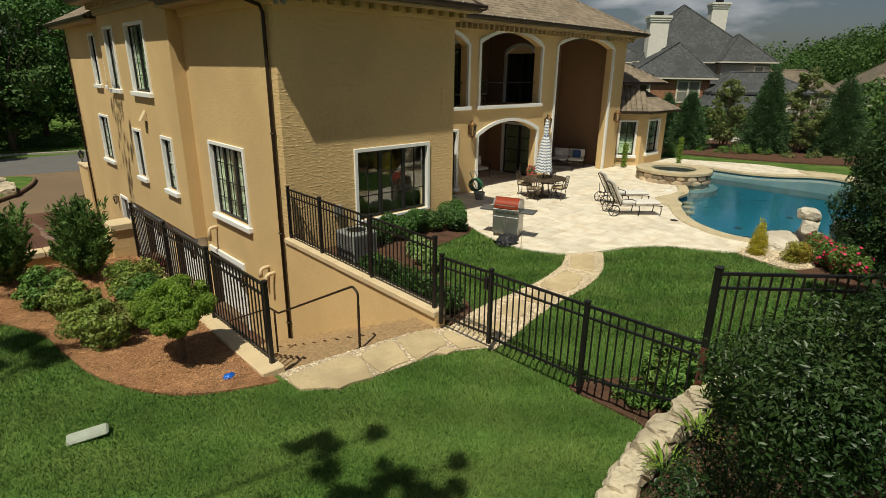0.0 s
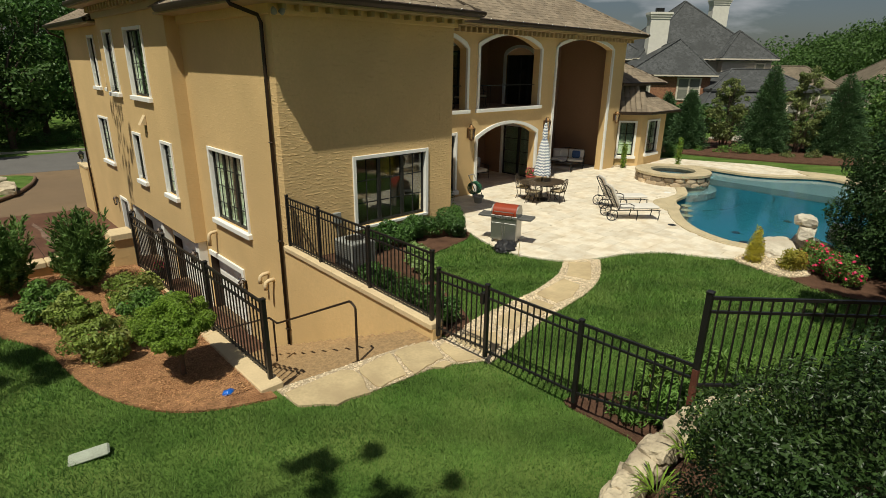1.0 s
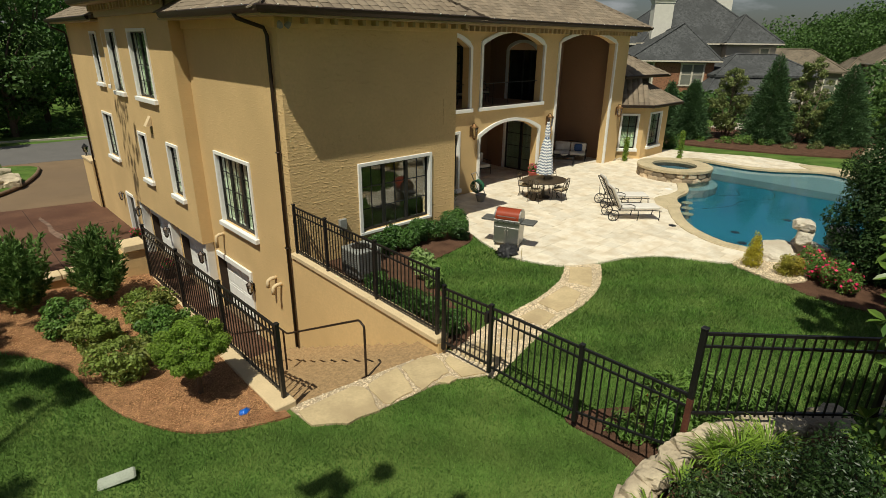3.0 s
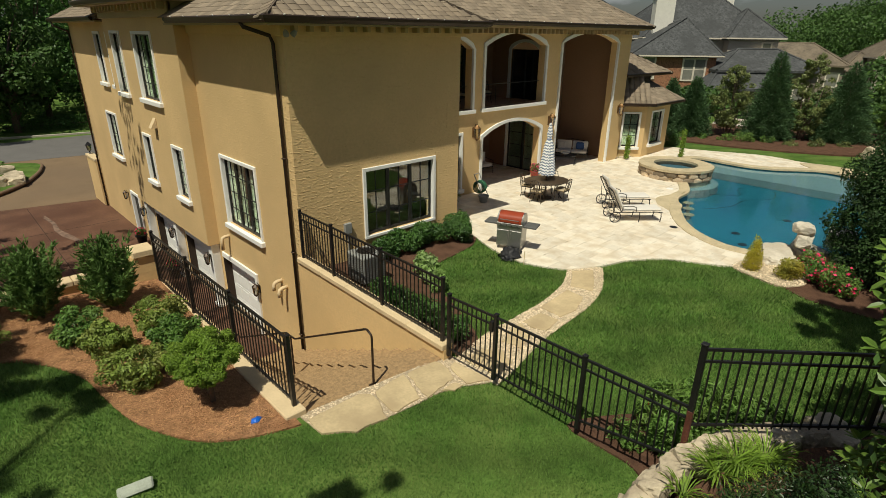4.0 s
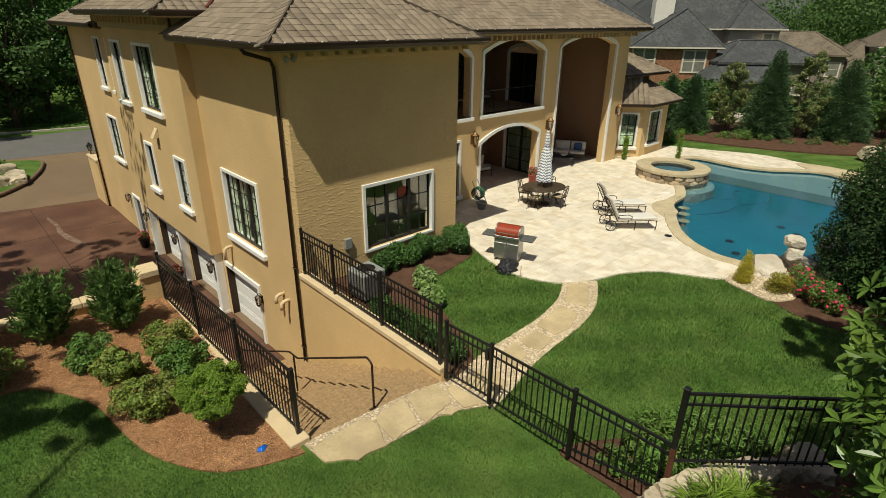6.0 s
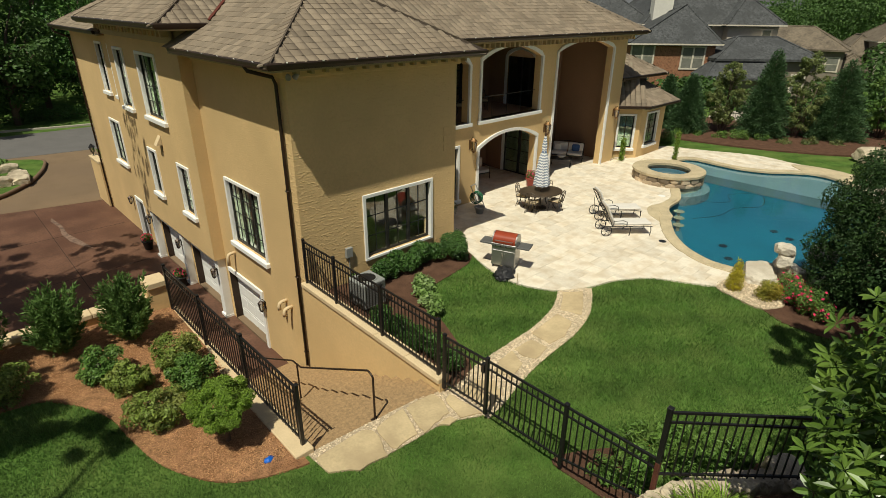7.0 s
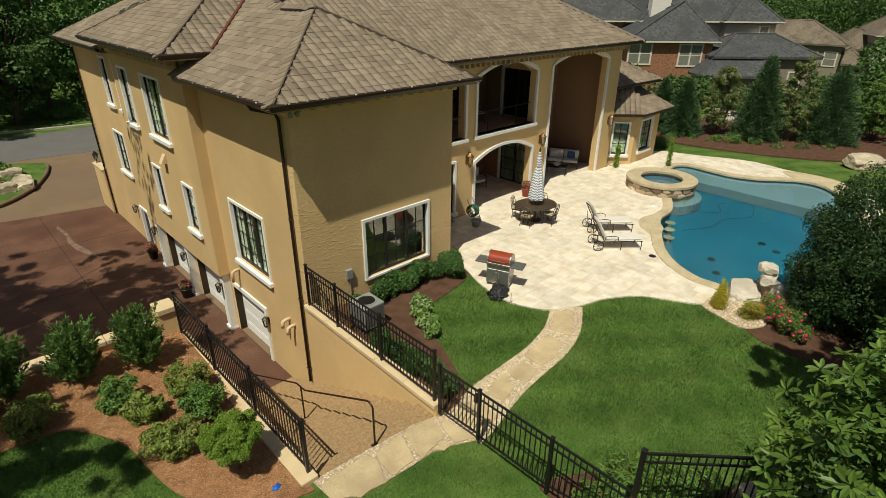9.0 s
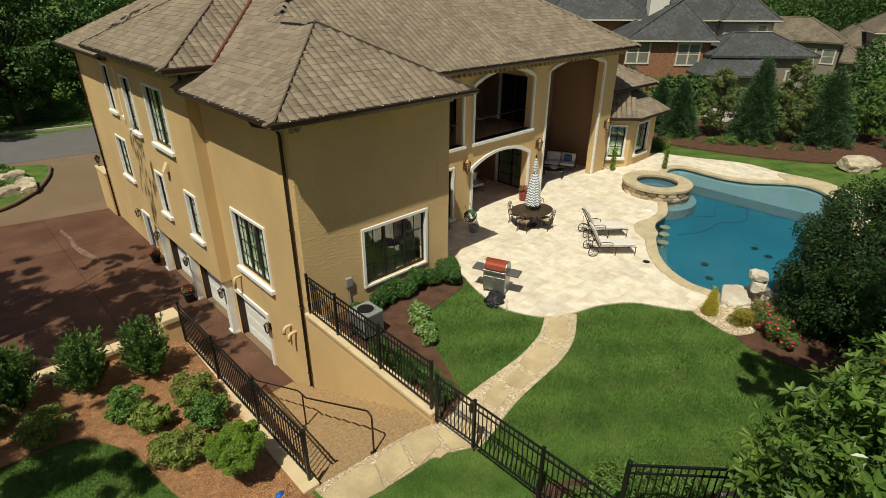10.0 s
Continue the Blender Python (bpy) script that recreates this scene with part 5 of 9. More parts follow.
# coping stones, wider towards the terrace
OUT = offset(POOL, 0.40 if area2 > 0 else -0.40)
INN = offset(POOL, -0.04 if area2 > 0 else 0.04)
i = 0
while i < n:
    a, b = i, (i + 3)
    quad = [INN[k % n] for k in range(a, b + 1)] + [OUT[k % n] for k in range(b, a - 1, -1)]
    bm = bmesh.new()
    zc = patio_z(quad[0][0])
    prism(bm, quad, zc - 0.06, zc + 0.05)
    bmesh.ops.recalc_face_normals(bm, faces=bm.faces[:])
    es = [e for e in bm.edges if all(v.co.z > zc for v in e.verts)]
    bmesh.ops.bevel(bm, geom=es, offset=0.015, segments=1, affect="EDGES")
    part("coping_stone", bm, COPING, pool)
    i += 3
# stepping seats, return fittings and the cleaner's hose
STOOL = mat("tan_stool_seat", (0.26, 0.20, 0.12), 0.7, 0.15)
for x, y in ((22.45, 8.78), (21.7, 8.45), (20.9, 8.1)):
    bm = bmesh.new()
    lathe(bm, [(0.07, -2.4), (0.07, WL - 0.14), (0.22, WL - 0.10), (0.23, WL - 0.06), (0.21, WL - 0.045)], 18, (x, y, 0))
    part("bar_stool", bm, STOOL, pool, "round tan stool just under the water")
bm = bmesh.new()
bench = spline([(22.9, 8.95), (22.2, 8.6), (21.4, 8.2), (20.6, 7.75), (19.9, 7.35), (19.5, 6.9), (19.3, 7.3), (19.65, 7.7), (21.1, 8.52), (22.6, 8.97)], 4)
prism(bm, bench, -2.4, WL - 0.75)
bmesh.ops.recalc_face_normals(bm, faces=bm.faces[:])
part("bench", bm, BENCH, pool, "blue-grey underwater bench")
bm = bmesh.new()
lathe(bm, [(2.02, -2.4), (2.02, WL - 0.35), (1.98, WL - 0.32)], 36, (26.05, 11.1, 0))
part("bench", bm, SHELF, pool, "pale underwater ledge beside the spa")
for x, y in ((21.6, 6.5), (20.6, 5.9), (24.2, 4.9), (24.6, 5.6)):
    bm = bmesh.new()
    lathe(bm, [(0.16, -2.495), (0.15, -2.46)], 14, (x, y, 0))
    part("floor_fitting", bm, IRON, pool, "dark round floor fitting")
bm = bmesh.new()
bulge = spline([(19.9, 8.30), (20.15, 8.75), (20.4, 9.15), (20.72, 9.37), (21.1, 9.58), (21.5, 9.61), (22.0, 9.49), (22.4, 9.46), (22.96, 9.48), (23.2, 9.26), (22.1, 9.13), (21.4, 8.86), (20.94, 8.50), (20.4, 8.33)], 4)
prism(bm, bulge, patio_z(21.8) - 0.02, patio_z(21.8) + 0.055)
bmesh.ops.recalc_face_normals(bm, faces=bm.faces[:])
part("coping_apron", bm, COPING, pool, "wide scalloped sandstone apron")
bm = bmesh.new()
prism(bm, spline([(32.8, 6.9), (33.8, 7.75), (34.25, 6.7), (34.1, 5.3), (33.2, 4.1), (32.0, 4.75), (32.62, 5.5), (32.72, 6.4)], 4), patio_z(33) - 0.02, patio_z(33) + 0.058)
bmesh.ops.recalc_face_normals(bm, faces=bm.faces[:])
part("coping_apron", bm, COPING, pool, "wide sandstone edging at the end of the pool")
for r0, z in ((1.5, WL - 0.34), (1.0, WL - 0.28)):
    bm = bmesh.new()
    prism(bm, [(31.0 + r0 * math.cos(radians(a)), 4.9 + r0 * math.sin(radians(a))) for a in range(90, 271, 15)], -2.4, z)
    bmesh.ops.recalc_face_normals(bm, faces=bm.faces[:])
    part("pool_step", bm, SHELF, pool, "curved pale entry step under water")
bm = bmesh.new()
hose = spline([(24.4, 8.7), (25.3, 7.8), (26.4, 8.2), (27.4, 7.2), (25.8, 6.6), (24.6, 7.3), (23.2, 7.4), (22.0, 8.0)], 8, False)
tube(bm, [(x, y, WL - 0.02) for x, y in hose], 0.018, 6)
part("cleaner_hose", bm, IRON, pool, "dark floating cleaner hose", True)

SPX, SPY = 26.05, 11.1
spa = empty("spa", "raised round spa with stacked stone wall and sandstone rim", "spa")
R0 = 1.62
bm = bmesh.new()
lathe(bm, [(R0 - 0.06, patio_z(26) - 0.6), (R0 - 0.06, -0.22), (R0 - 0.5, -0.22), (R0 - 0.5, -1.2)], 40, (SPX, SPY, 0))
part("spa_shell", bm, ROCK, spa)
for i in range(40):
    bm = bmesh.new()
    a0, a1 = 2 * math.pi * i / 40, 2 * math.pi * (i + 1) / 40 - 0.004
    prism(bm, [(SPX + r * math.cos(a), SPY + r * math.sin(a)) for r, a in ((R0 - 0.62, a0), (R0 + 0.08, a0), (R0 + 0.08, a1), (R0 - 0.62, a1))], -0.24, -0.13)
    bmesh.ops.recalc_face_normals(bm, faces=bm.faces[:])
    part("rim_stone", bm, COPING, spa)
bm = bmesh.new()
lathe(bm, [(R0 - 0.55, -0.42), (R0 - 0.56, -0.415)], 40, (SPX, SPY, 0))
part("water", bm, mat("spa_water", (0.06, 0.15, 0.20), 0.05, 0.1, 1.0, 8.0, 0.05, spec=0.7), spa, "dark still spa water")


def stone_mesh(bm, sx, sy, sz, seed, sub=2):
    """A rough field stone: a sphere pulled into facets."""
    r = bmesh.ops.create_icosphere(bm, subdivisions=sub, radius=1.0)
    for v in r["verts"]:
        d = noise.noise(v.co * 1.3 + Vector((seed * 3.1, seed * 1.7, 0))) * 0.38 + noise.noise(v.co * 3.1 + Vector((0, seed, seed * 2.3))) * 0.14
        c = v.co * (1 + d)
        v.co = Vector((max(-0.82, min(0.82, c.x)) * sx, max(-0.82, min(0.82, c.y)) * sy, max(-0.75, min(0.75, c.z)) * sz))
    return r["verts"]


STONES = mat("stacked_stone", (0.40, 0.31, 0.21), 0.9, 0.35, 3.0, 18.0, 0.5, 0.02, per="object", pervar=0.6)
for r in range(2):
    for i in range(19):
        a = 2 * math.pi * (i + 0.5 * (r % 2) + rng.uniform(-0.2, 0.2)) / 19
        bm = bmesh.new()
        vs = stone_mesh(bm, 0.12, 0.30 * rng.uniform(0.7, 1.2), 0.18 * rng.uniform(0.8, 1.15), i + 40 * r, 2)
        ob = part("wall_stone", bm, STONES, spa)
        ob.matrix_basis = pose(SPX + (R0 - 0.05) * math.cos(a), SPY + (R0 - 0.05) * math.sin(a), patio_z(26) + 0.11 + 0.235 * r, 0, 0, math.degrees(a))

# ---- fences ----
def picket_fence(p, q, z0, z1, base0, base1, posts=(0, 1), label="", n=None, tall=()):
    """Black picket panels between two plan points. z0, z1: height of the top rail at each end; base0, base1: foot of the pickets."""
    p, q = Vector(p), Vector(q)
    L = (q - p).length
    ang = math.degrees(math.atan2(q.y - p.y, q.x - p.x))
    fence = empty("fence", label or "black iron picket fence", "fence", group="iron fences", m=pose(p.x, p.y, 0, 0, 0, ang))
    def line(h0, h1, size, u0=0.0, u1=L):
        bm = bmesh.new()
        za, zb = h0 + (h1 - h0) * u0 / L, h0 + (h1 - h0) * u1 / L
        vs = [bm.verts.new((u, s * size / 2, z + t * size / 2)) for u, z in ((u0, za), (u1, zb)) for s in (-1, 1) for t in (-1, 1)]
        for qd in ((0, 1, 3, 2), (4, 6, 7, 5), (0, 4, 5, 1), (2, 3, 7, 6), (0, 2, 6, 4), (1, 5, 7, 3)):
            bm.faces.new([vs[k] for k in qd])
        part("rail", bm, IRON, fence)
    line(z0 - 0.02, z1 - 0.02, 0.036)
    line(z0 - 0.19, z1 - 0.19, 0.030)
    line(base0 + 0.10, base1 + 0.10, 0.032)
    bm = bmesh.new()
    box(bm, -0.009, -0.009, 0, 0.009, 0.009, 1.0)
    shared = finish("picket", bm, IRON)
    cnt = n or max(2, round(L / 0.118))
    for i in range(1, cnt):
        u = L * i / cnt
        b, t = base0 + (base1 - base0) * u / L, z0 + (z1 - z0) * u / L - 0.03
        ob = new("picket", shared)
        ob.parent = fence
        ob.matrix_basis = Matrix.Translation((u, 0, b + 0.045)) @ Matrix.Diagonal((1, 1, t - b - 0.045, 1))
    for k in posts:
        u = L * k
        b, t = base0 + (base1 - base0) * k, z0 + (z1 - z0) * k
        bm = bmesh.new()
        box(bm, u - 0.032, -0.032, b - 0.06, u + 0.032, 0.032, t + 0.03, 0.003)
        box(bm, u - 0.04, -0.04, t + 0.03, u + 0.04, 0.04, t + 0.055, 0.008)
        part("post", bm, IRON, fence)
    return fence


picket_fence((3.40, 7.0), (3.36, 13.3), 1.26, 1.24, 0.0, 0.0, (0, 0.333, 0.667, 1), "black iron picket fence on the low wall above the steps")
picket_fence((6.5, 6.80), (6.5, 12.12), 1.34, 1.39, 0.01, 0.12, (0, 0.36, 0.72, 0.99), "black iron picket fence on the retaining wall by the house")
gate = picket_fence((6.5, 6.62), (6.5, 5.46), 1.06, 1.10, -0.18, -0.12, (0, 1), "black iron garden gate, closed")
gate["category"] = "gate"
bm = bmesh.new()
box(bm, 1.04, -0.05, 0.78, 1.12, 0.05, 0.98, 0.006)
part("latch", bm, IRON, gate, "black gate latch")
picket_fence((6.5, 5.46), (6.5, 3.70), 1.10, 1.12, -0.16, -0.12, (1,), "black iron picket fence across the lawn")
picket_fence((6.5, 3.70), (6.48, 2.12), 1.12, 1.16, -0.12, 0.2, (), "black iron picket fence across the lawn")
picket_fence((6.46, 2.10), (7.98, 0.47), 2.06, 2.08, 0.80, 0.90, (1,), "black iron picket fence on the planted bank")
picket_fence((7.98, 0.47), (9.2, -0.9), 2.08, 2.08, 0.90, 0.90, (1,), "black iron picket fence on the planted bank")
# red-brown for the post's lower half: light reflected on it, put into the colour
REFLECT_IRON = mat("reflected_light_iron", (0.11, 0.035, 0.022), 0.6, 0.4, 5.0, 40.0, 0.1)
fp = empty("fence_post", "tall black iron fence post with flat cap and reddish brown foot", "fence post", m=Matrix.Translation((6.46, 2.10, 0)))
bm = bmesh.new()
box(bm, -0.035, -0.035, 1.12, 0.035, 0.035, 2.1, 0.003)
part("shaft", bm, IRON, fp)
bm = bmesh.new()
box(bm, -0.035, -0.035, -0.45, 0.035, 0.035, 1.118, 0.003)
part("foot", bm, REFLECT_IRON, fp, "reddish brown lower half, reflected light put into its colour")
bm = bmesh.new()
box(bm, -0.043, -0.043, 2.1, 0.043, 0.043, 2.125, 0.008)
part("cap", bm, IRON, fp)

# handrail down the steps
rail = empty("handrail", "dark brown iron handrail on the steps", "handrail")
def step_z(y):
    return -0.30 - 0.203 * max(0, int((y - 6.81) / 0.427))
bm = bmesh.new()
tube(bm, [(4.9, y, z) for y, z in ((6.9, -0.30), (6.9, 0.70), (6.92, 0.74), (7.03, 0.79), (7.08, 0.78), (9.76, -0.62), (9.82, -0.64), (10.16, -0.65), (10.24, -0.68), (12.9, -1.98), (13.0, -2.0), (13.45, -2.02))], 0.021, 8)
part("rail", bm, BRONZE, rail, "", True)
for y, t in ((6.9, 0.5), (9.98, -0.64), (13.2, -2.0)):
    bm = bmesh.new()
    tube(bm, [(4.9, y, step_z(y)), (4.9, y, t)], 0.022, 8)
    box(bm, 4.83, y - 0.06, step_z(y), 4.97, y + 0.06, step_z(y) + 0.012)
    part("post", bm, BRONZE, rail)

# loose pine needles over the mulch
sv, sf_ = [], []
while len(sf_) < 42000:
    x, y = rng.uniform(-3.0, 3.3), rng.uniform(7.0, 13.4)
    if not inside(x, y, BED):
        continue
    a, L, w_ = rng.uniform(0, 6.28), rng.uniform(0.05, 0.12), rng.uniform(0.002, 0.004)
    z = ground_z(x, y) + 0.05
    dx, dy = math.cos(a) * L / 2, math.sin(a) * L / 2
    k = len(sv)
    t0, t1 = rng.uniform(-0.01, 0.015), rng.uniform(-0.01, 0.02)
    sv += [(x - dx - dy * w_ / L * 2, y - dy + dx * w_ / L * 2, z + t0), (x - dx + dy * w_ / L * 2, y - dy - dx * w_ / L * 2, z + t0), (x + dx, y + dy, z + t1)]
    sf_.append((k, k + 1, k + 2))
tagged(mesh_ob("pine_straw", sv, sf_, STRAW), "loose reddish brown pine needles on the bed", "pine straw", kind="stuff")

# ---- things on the terrace ----
STEEL = mat("brushed_steel", (0.42, 0.41, 0.39), 0.38, 0.15, 4.0, 40.0, 0.05, metal=0.85)
REDLID = mat("red_enamel", (0.30, 0.052, 0.022), 0.32, 0.15, 3.0, 30.0, 0.02)
GREYPLASTIC = mat("grey_plastic", (0.10, 0.10, 0.095), 0.55, 0.15)
CUSHION = mat("pale_cushion", (0.66, 0.62, 0.56), 0.9, 0.08, 4.0, 60.0, 0.2)
BLUECUSHION = mat("blue_cushion", (0.05, 0.10, 0.24), 0.9, 0.2, 8.0, 60.0, 0.2)
TERRACOTTA = mat("red_glazed_pot", (0.30, 0.05, 0.035), 0.4, 0.2)
GREENHOSE = mat("green_hose", (0.02, 0.13, 0.06), 0.5, 0.2)
GREYMETAL = mat("grey_painted_metal", (0.25, 0.255, 0.24), 0.5, 0.15, 3.0, 30.0, 0.05)
BLACKTARP = mat("black_grill_cover", (0.018, 0.018, 0.020), 0.55, 0.3, 6.0, 40.0, 0.3)
BRASS = mat("aged_brass", (0.22, 0.12, 0.05), 0.4, 0.25, 4.0, 30.0, 0.05, metal=0.7)
LAMPGLASS = glass_mat("lamp_glass", (0.80, 0.74, 0.62), 0.1)
CHEVRON = mat("chevron_canvas", (0.78, 0.78, 0.78), 0.9, 0.05, 4.0, 60.0, 0.1)
nt = CHEVRON.node_tree
tcn = nt.nodes.new("ShaderNodeTexCoord")
sep = nt.nodes.new("ShaderNodeSeparateXYZ")
nt.links.new(tcn.outputs["Object"], sep.inputs[0])
ang = nt.nodes.new("ShaderNodeMath")
ang.operation = "ARCTAN2"
nt.links.new(sep.outputs[1], ang.inputs[0])
nt.links.new(sep.outputs[0], ang.inputs[1])
zig = nt.nodes.new("ShaderNodeMath")
zig.operation = "PINGPONG"
zig.inputs[1].default_value = 0.22
nt.links.new(ang.outputs[0], zig.inputs[0])
zs = nt.nodes.new("ShaderNodeMath")
zs.operation = "MULTIPLY_ADD"
zs.inputs[1].default_value = 0.22
nt.links.new(zig.outputs[0], zs.inputs[0])
nt.links.new(sep.outputs[2], zs.inputs[2])
fr = nt.nodes.new("ShaderNodeMath")
fr.operation = "PINGPONG"
fr.inputs[1].default_value = 0.055
nt.links.new(zs.outputs[0], fr.inputs[0])
gt = nt.nodes.new("ShaderNodeMath")
gt.operation = "GREATER_THAN"
gt.inputs[1].default_value = 0.030
nt.links.new(fr.outputs[0], gt.inputs[0])
cmx = nt.nodes.new("ShaderNodeMix")
cmx.data_type = "RGBA"
cmx.inputs[6].default_value, cmx.inputs[7].default_value = (0.80, 0.80, 0.79, 1), (0.16, 0.20, 0.28, 1)
nt.links.new(gt.outputs[0], cmx.inputs[0])
nt.links.new(cmx.outputs[2], nt.nodes["Principled BSDF"].inputs["Base Color"])


def PZ(x):
    return patio_z(x) + 0.024


# gas grill
GX, GY = 12.24, 9.84
grill = empty("gas_grill", "stainless steel gas grill with a red lid", "grill", m=pose(GX, GY, PZ(GX), 0, 0, -68) @ Matrix.Scale(0.93, 4))
bm = bmesh.new()
box(bm, -0.42, -0.27, 0.10, 0.42, 0.27, 0.80, 0.015)
part("cabinet", bm, STEEL, grill, "steel cabinet")
for s in (-1, 1):
    bm = bmesh.new()
    box(bm, s * 0.21 - 0.195, -0.288, 0.14, s * 0.21 + 0.195, -0.268, 0.66, 0.008)
    part("cabinet_door", bm, STEEL, grill)
    bm = bmesh.new()
    tube(bm, [(s * 0.05, -0.29, 0.56), (s * 0.05, -0.325, 0.56), (s * 0.05, -0.325, 0.34), (s * 0.05, -0.29, 0.34)], 0.01, 6)
    part("handle", bm, STEEL, grill)
    bm = bmesh.new()
    box(bm, s * 0.65 - 0.21, -0.25, 0.80, s * 0.65 + 0.21, 0.25, 0.86, 0.012)
    part("side_shelf", bm, GREYPLASTIC, grill, "dark grey side shelf")
    for t in (-1, 1):
        bm = bmesh.new()
        lathe(bm, [(0.02, -0.018), (0.05, -0.018), (0.055, 0), (0.05, 0.018), (0.02, 0.018)], 12)
        bmesh.ops.transform(bm, matrix=Matrix.Translation((s * 0.36, t * 0.22, 0.055)) @ pose(0, 0, 0, 0, 90, 0), verts=bm.verts[:])
        part("wheel", bm, GREYPLASTIC, grill)
bm = bmesh.new()
box(bm, -0.43, -0.30, 0.80, 0.43, 0.28, 0.90, 0.01)
part("control_panel", bm, STEEL, grill)
for i in range(4):
    bm = bmesh.new()
    lathe(bm, [(0.03, 0), (0.03, 0.03), (0.02, 0.035)], 10)
    bmesh.ops.transform(bm, matrix=Matrix.Translation((-0.27 + 0.18 * i, -0.30, 0.85)) @ pose(0, 0, 0, 90, 0, 0), verts=bm.verts[:])
    part("knob", bm, GREYPLASTIC, grill)
bm = bmesh.new()
prof = [(-0.27, 0.90), (-0.285, 1.0), (-0.24, 1.11), (-0.14, 1.19), (0.0, 1.22), (0.14, 1.19), (0.24, 1.10), (0.28, 0.98), (0.27, 0.90)]
a = [bm.verts.new((-0.38, y, z)) for y, z in prof]
b = [bm.verts.new((0.38, y, z)) for y, z in prof]
for i in range(len(prof) - 1):
    bm.faces.new((a[i], a[i + 1], b[i + 1], b[i]))
part("lid", bm, REDLID, grill, "curved red enamel lid", True)
for s in (-1, 1):
    bm = bmesh.new()
    v0 = [bm.verts.new((s * 0.38, y * 1.02, z)) for y, z in prof]
    v1 = [bm.verts.new((s * 0.42, y * 1.02, z)) for y, z in prof]
    bm.faces.new(v0)
    bm.faces.new(v1)
    for i in range(len(prof)):
        j = (i + 1) % len(prof)
        bm.faces.new((v0[i], v0[j], v1[j], v1[i]))
    bmesh.ops.recalc_face_normals(bm, faces=bm.faces[:])
    part("lid_end", bm, STEEL, grill, "cast steel end of the lid")
bm = bmesh.new()
tube(bm, [(-0.3, -0.30, 1.02), (-0.3, -0.35, 1.03), (0.3, -0.35, 1.03), (0.3, -0.30, 1.02)], 0.014, 6)
part("lid_handle", bm, STEEL, grill)
# its cover, dropped in a heap beside it
bm = bmesh.new()
r = bmesh.ops.create_icosphere(bm, subdivisions=4, radius=1.0)
for v in r["verts"]:
    d = 1 + 0.35 * noise.noise(v.co * 2.2) + 0.16 * noise.noise(v.co * 6.0)
    v.co = Vector((v.co.x * 0.42 * d, v.co.y * 0.30 * d, max(0.0, v.co.z * 0.20 * d)))
cover = part("grill_cover", bm, BLACKTARP, None, "", True)
cover.matrix_basis = pose(11.72, 9.42, PZ(11.72) - 0.015, 0, 0, 30)
tagged(cover, "crumpled black grill cover lying on the paving", "cover")

# dining table, chairs, closed umbrella
TX, TY = 17.6, 12.55
table = empty("dining_table", "oval dark bronze cast-metal dining table on the terrace", "table", m=pose(TX, TY, PZ(TX), 0, 0, -20))
bm = bmesh.new()
prism(bm, [(0.92 * math.cos(2 * math.pi * i / 32), 0.72 * math.sin(2 * math.pi * i / 32)) for i in range(32)], 0.705, 0.735)
part("tabletop", bm, CASTMETAL, table, "black pierced oval top")
bm = bmesh.new()
ring = [(0.92 * math.cos(2 * math.pi * i / 32), 0.72 * math.sin(2 * math.pi * i / 32), 0.72) for i in range(33)]
tube(bm, ring, 0.022, 6)
part("rim", bm, CASTMETAL, table)
for sx in (-1, 1):
    for sy in (-1, 1):
        bm = bmesh.new()
        tube(bm, [(sx * 0.48, sy * 0.26, 0.70), (sx * 0.40, sy * 0.2, 0.42), (sx * 0.48, sy * 0.27, 0.14), (sx * 0.58, sy * 0.33, 0.0)], 0.022, 6)
        part("leg", bm, CASTMETAL, table)


def dining_chair():
    ch = empty("dining_chair", "dark bronze cast-metal dining chair with tan seat cushion", "chair", "chairs round the table")
    bm = bmesh.new()
    box(bm, -0.24, -0.23, 0.41, 0.24, 0.23, 0.44, 0.008)
    part("seat", bm, CASTMETAL, ch)
    bm = bmesh.new()
    box(bm, -0.23, -0.22, 0.442, 0.23, 0.22, 0.505, 0.025)
    part("cushion", bm, mat("tan_cushion", (0.45, 0.36, 0.23), 0.9, 0.1) if "tan_cushion" not in bpy.data.materials else bpy.data.materials["tan_cushion"], ch, "tan seat cushion")
    for sx in (-1, 1):
        for sy in (-1, 1):
            bm = bmesh.new()
            tube(bm, [(sx * 0.21, sy * 0.20, 0.42), (sx * 0.19, sy * 0.18, 0.2), (sx * 0.24, sy * 0.23, 0.0)], 0.014, 6)
            part("leg", bm, CASTMETAL, ch)
        bm = bmesh.new()
        tube(bm, [(sx * 0.24, -0.18, 0.44), (sx * 0.27, -0.16, 0.64), (sx * 0.27, 0.1, 0.66), (sx * 0.22, 0.24, 0.64)], 0.013, 6)
        part("armrest", bm, CASTMETAL, ch)
    bm = bmesh.new()
    tube(bm, [(-0.22, 0.22, 0.42), (-0.23, 0.27, 0.70), (-0.18, 0.31, 0.88), (0, 0.32, 0.94), (0.18, 0.31, 0.88), (0.23, 0.27, 0.70), (0.22, 0.22, 0.42)], 0.015, 6)
    for x in (-0.12, -0.04, 0.04, 0.12):
        tube(bm, [(x, 0.22, 0.44), (x * 0.6, 0.27, 0.66), (x, 0.31, 0.90)], 0.009, 5)
    tube(bm, [(-0.22, 0.25, 0.56), (0.22, 0.25, 0.56)], 0.009, 5)
    tube(bm, [(-0.21, 0.29, 0.78), (0.21, 0.29, 0.78)], 0.009, 5)
    part("backrest", bm, CASTMETAL, ch, "curved pierced backrest")
    return ch


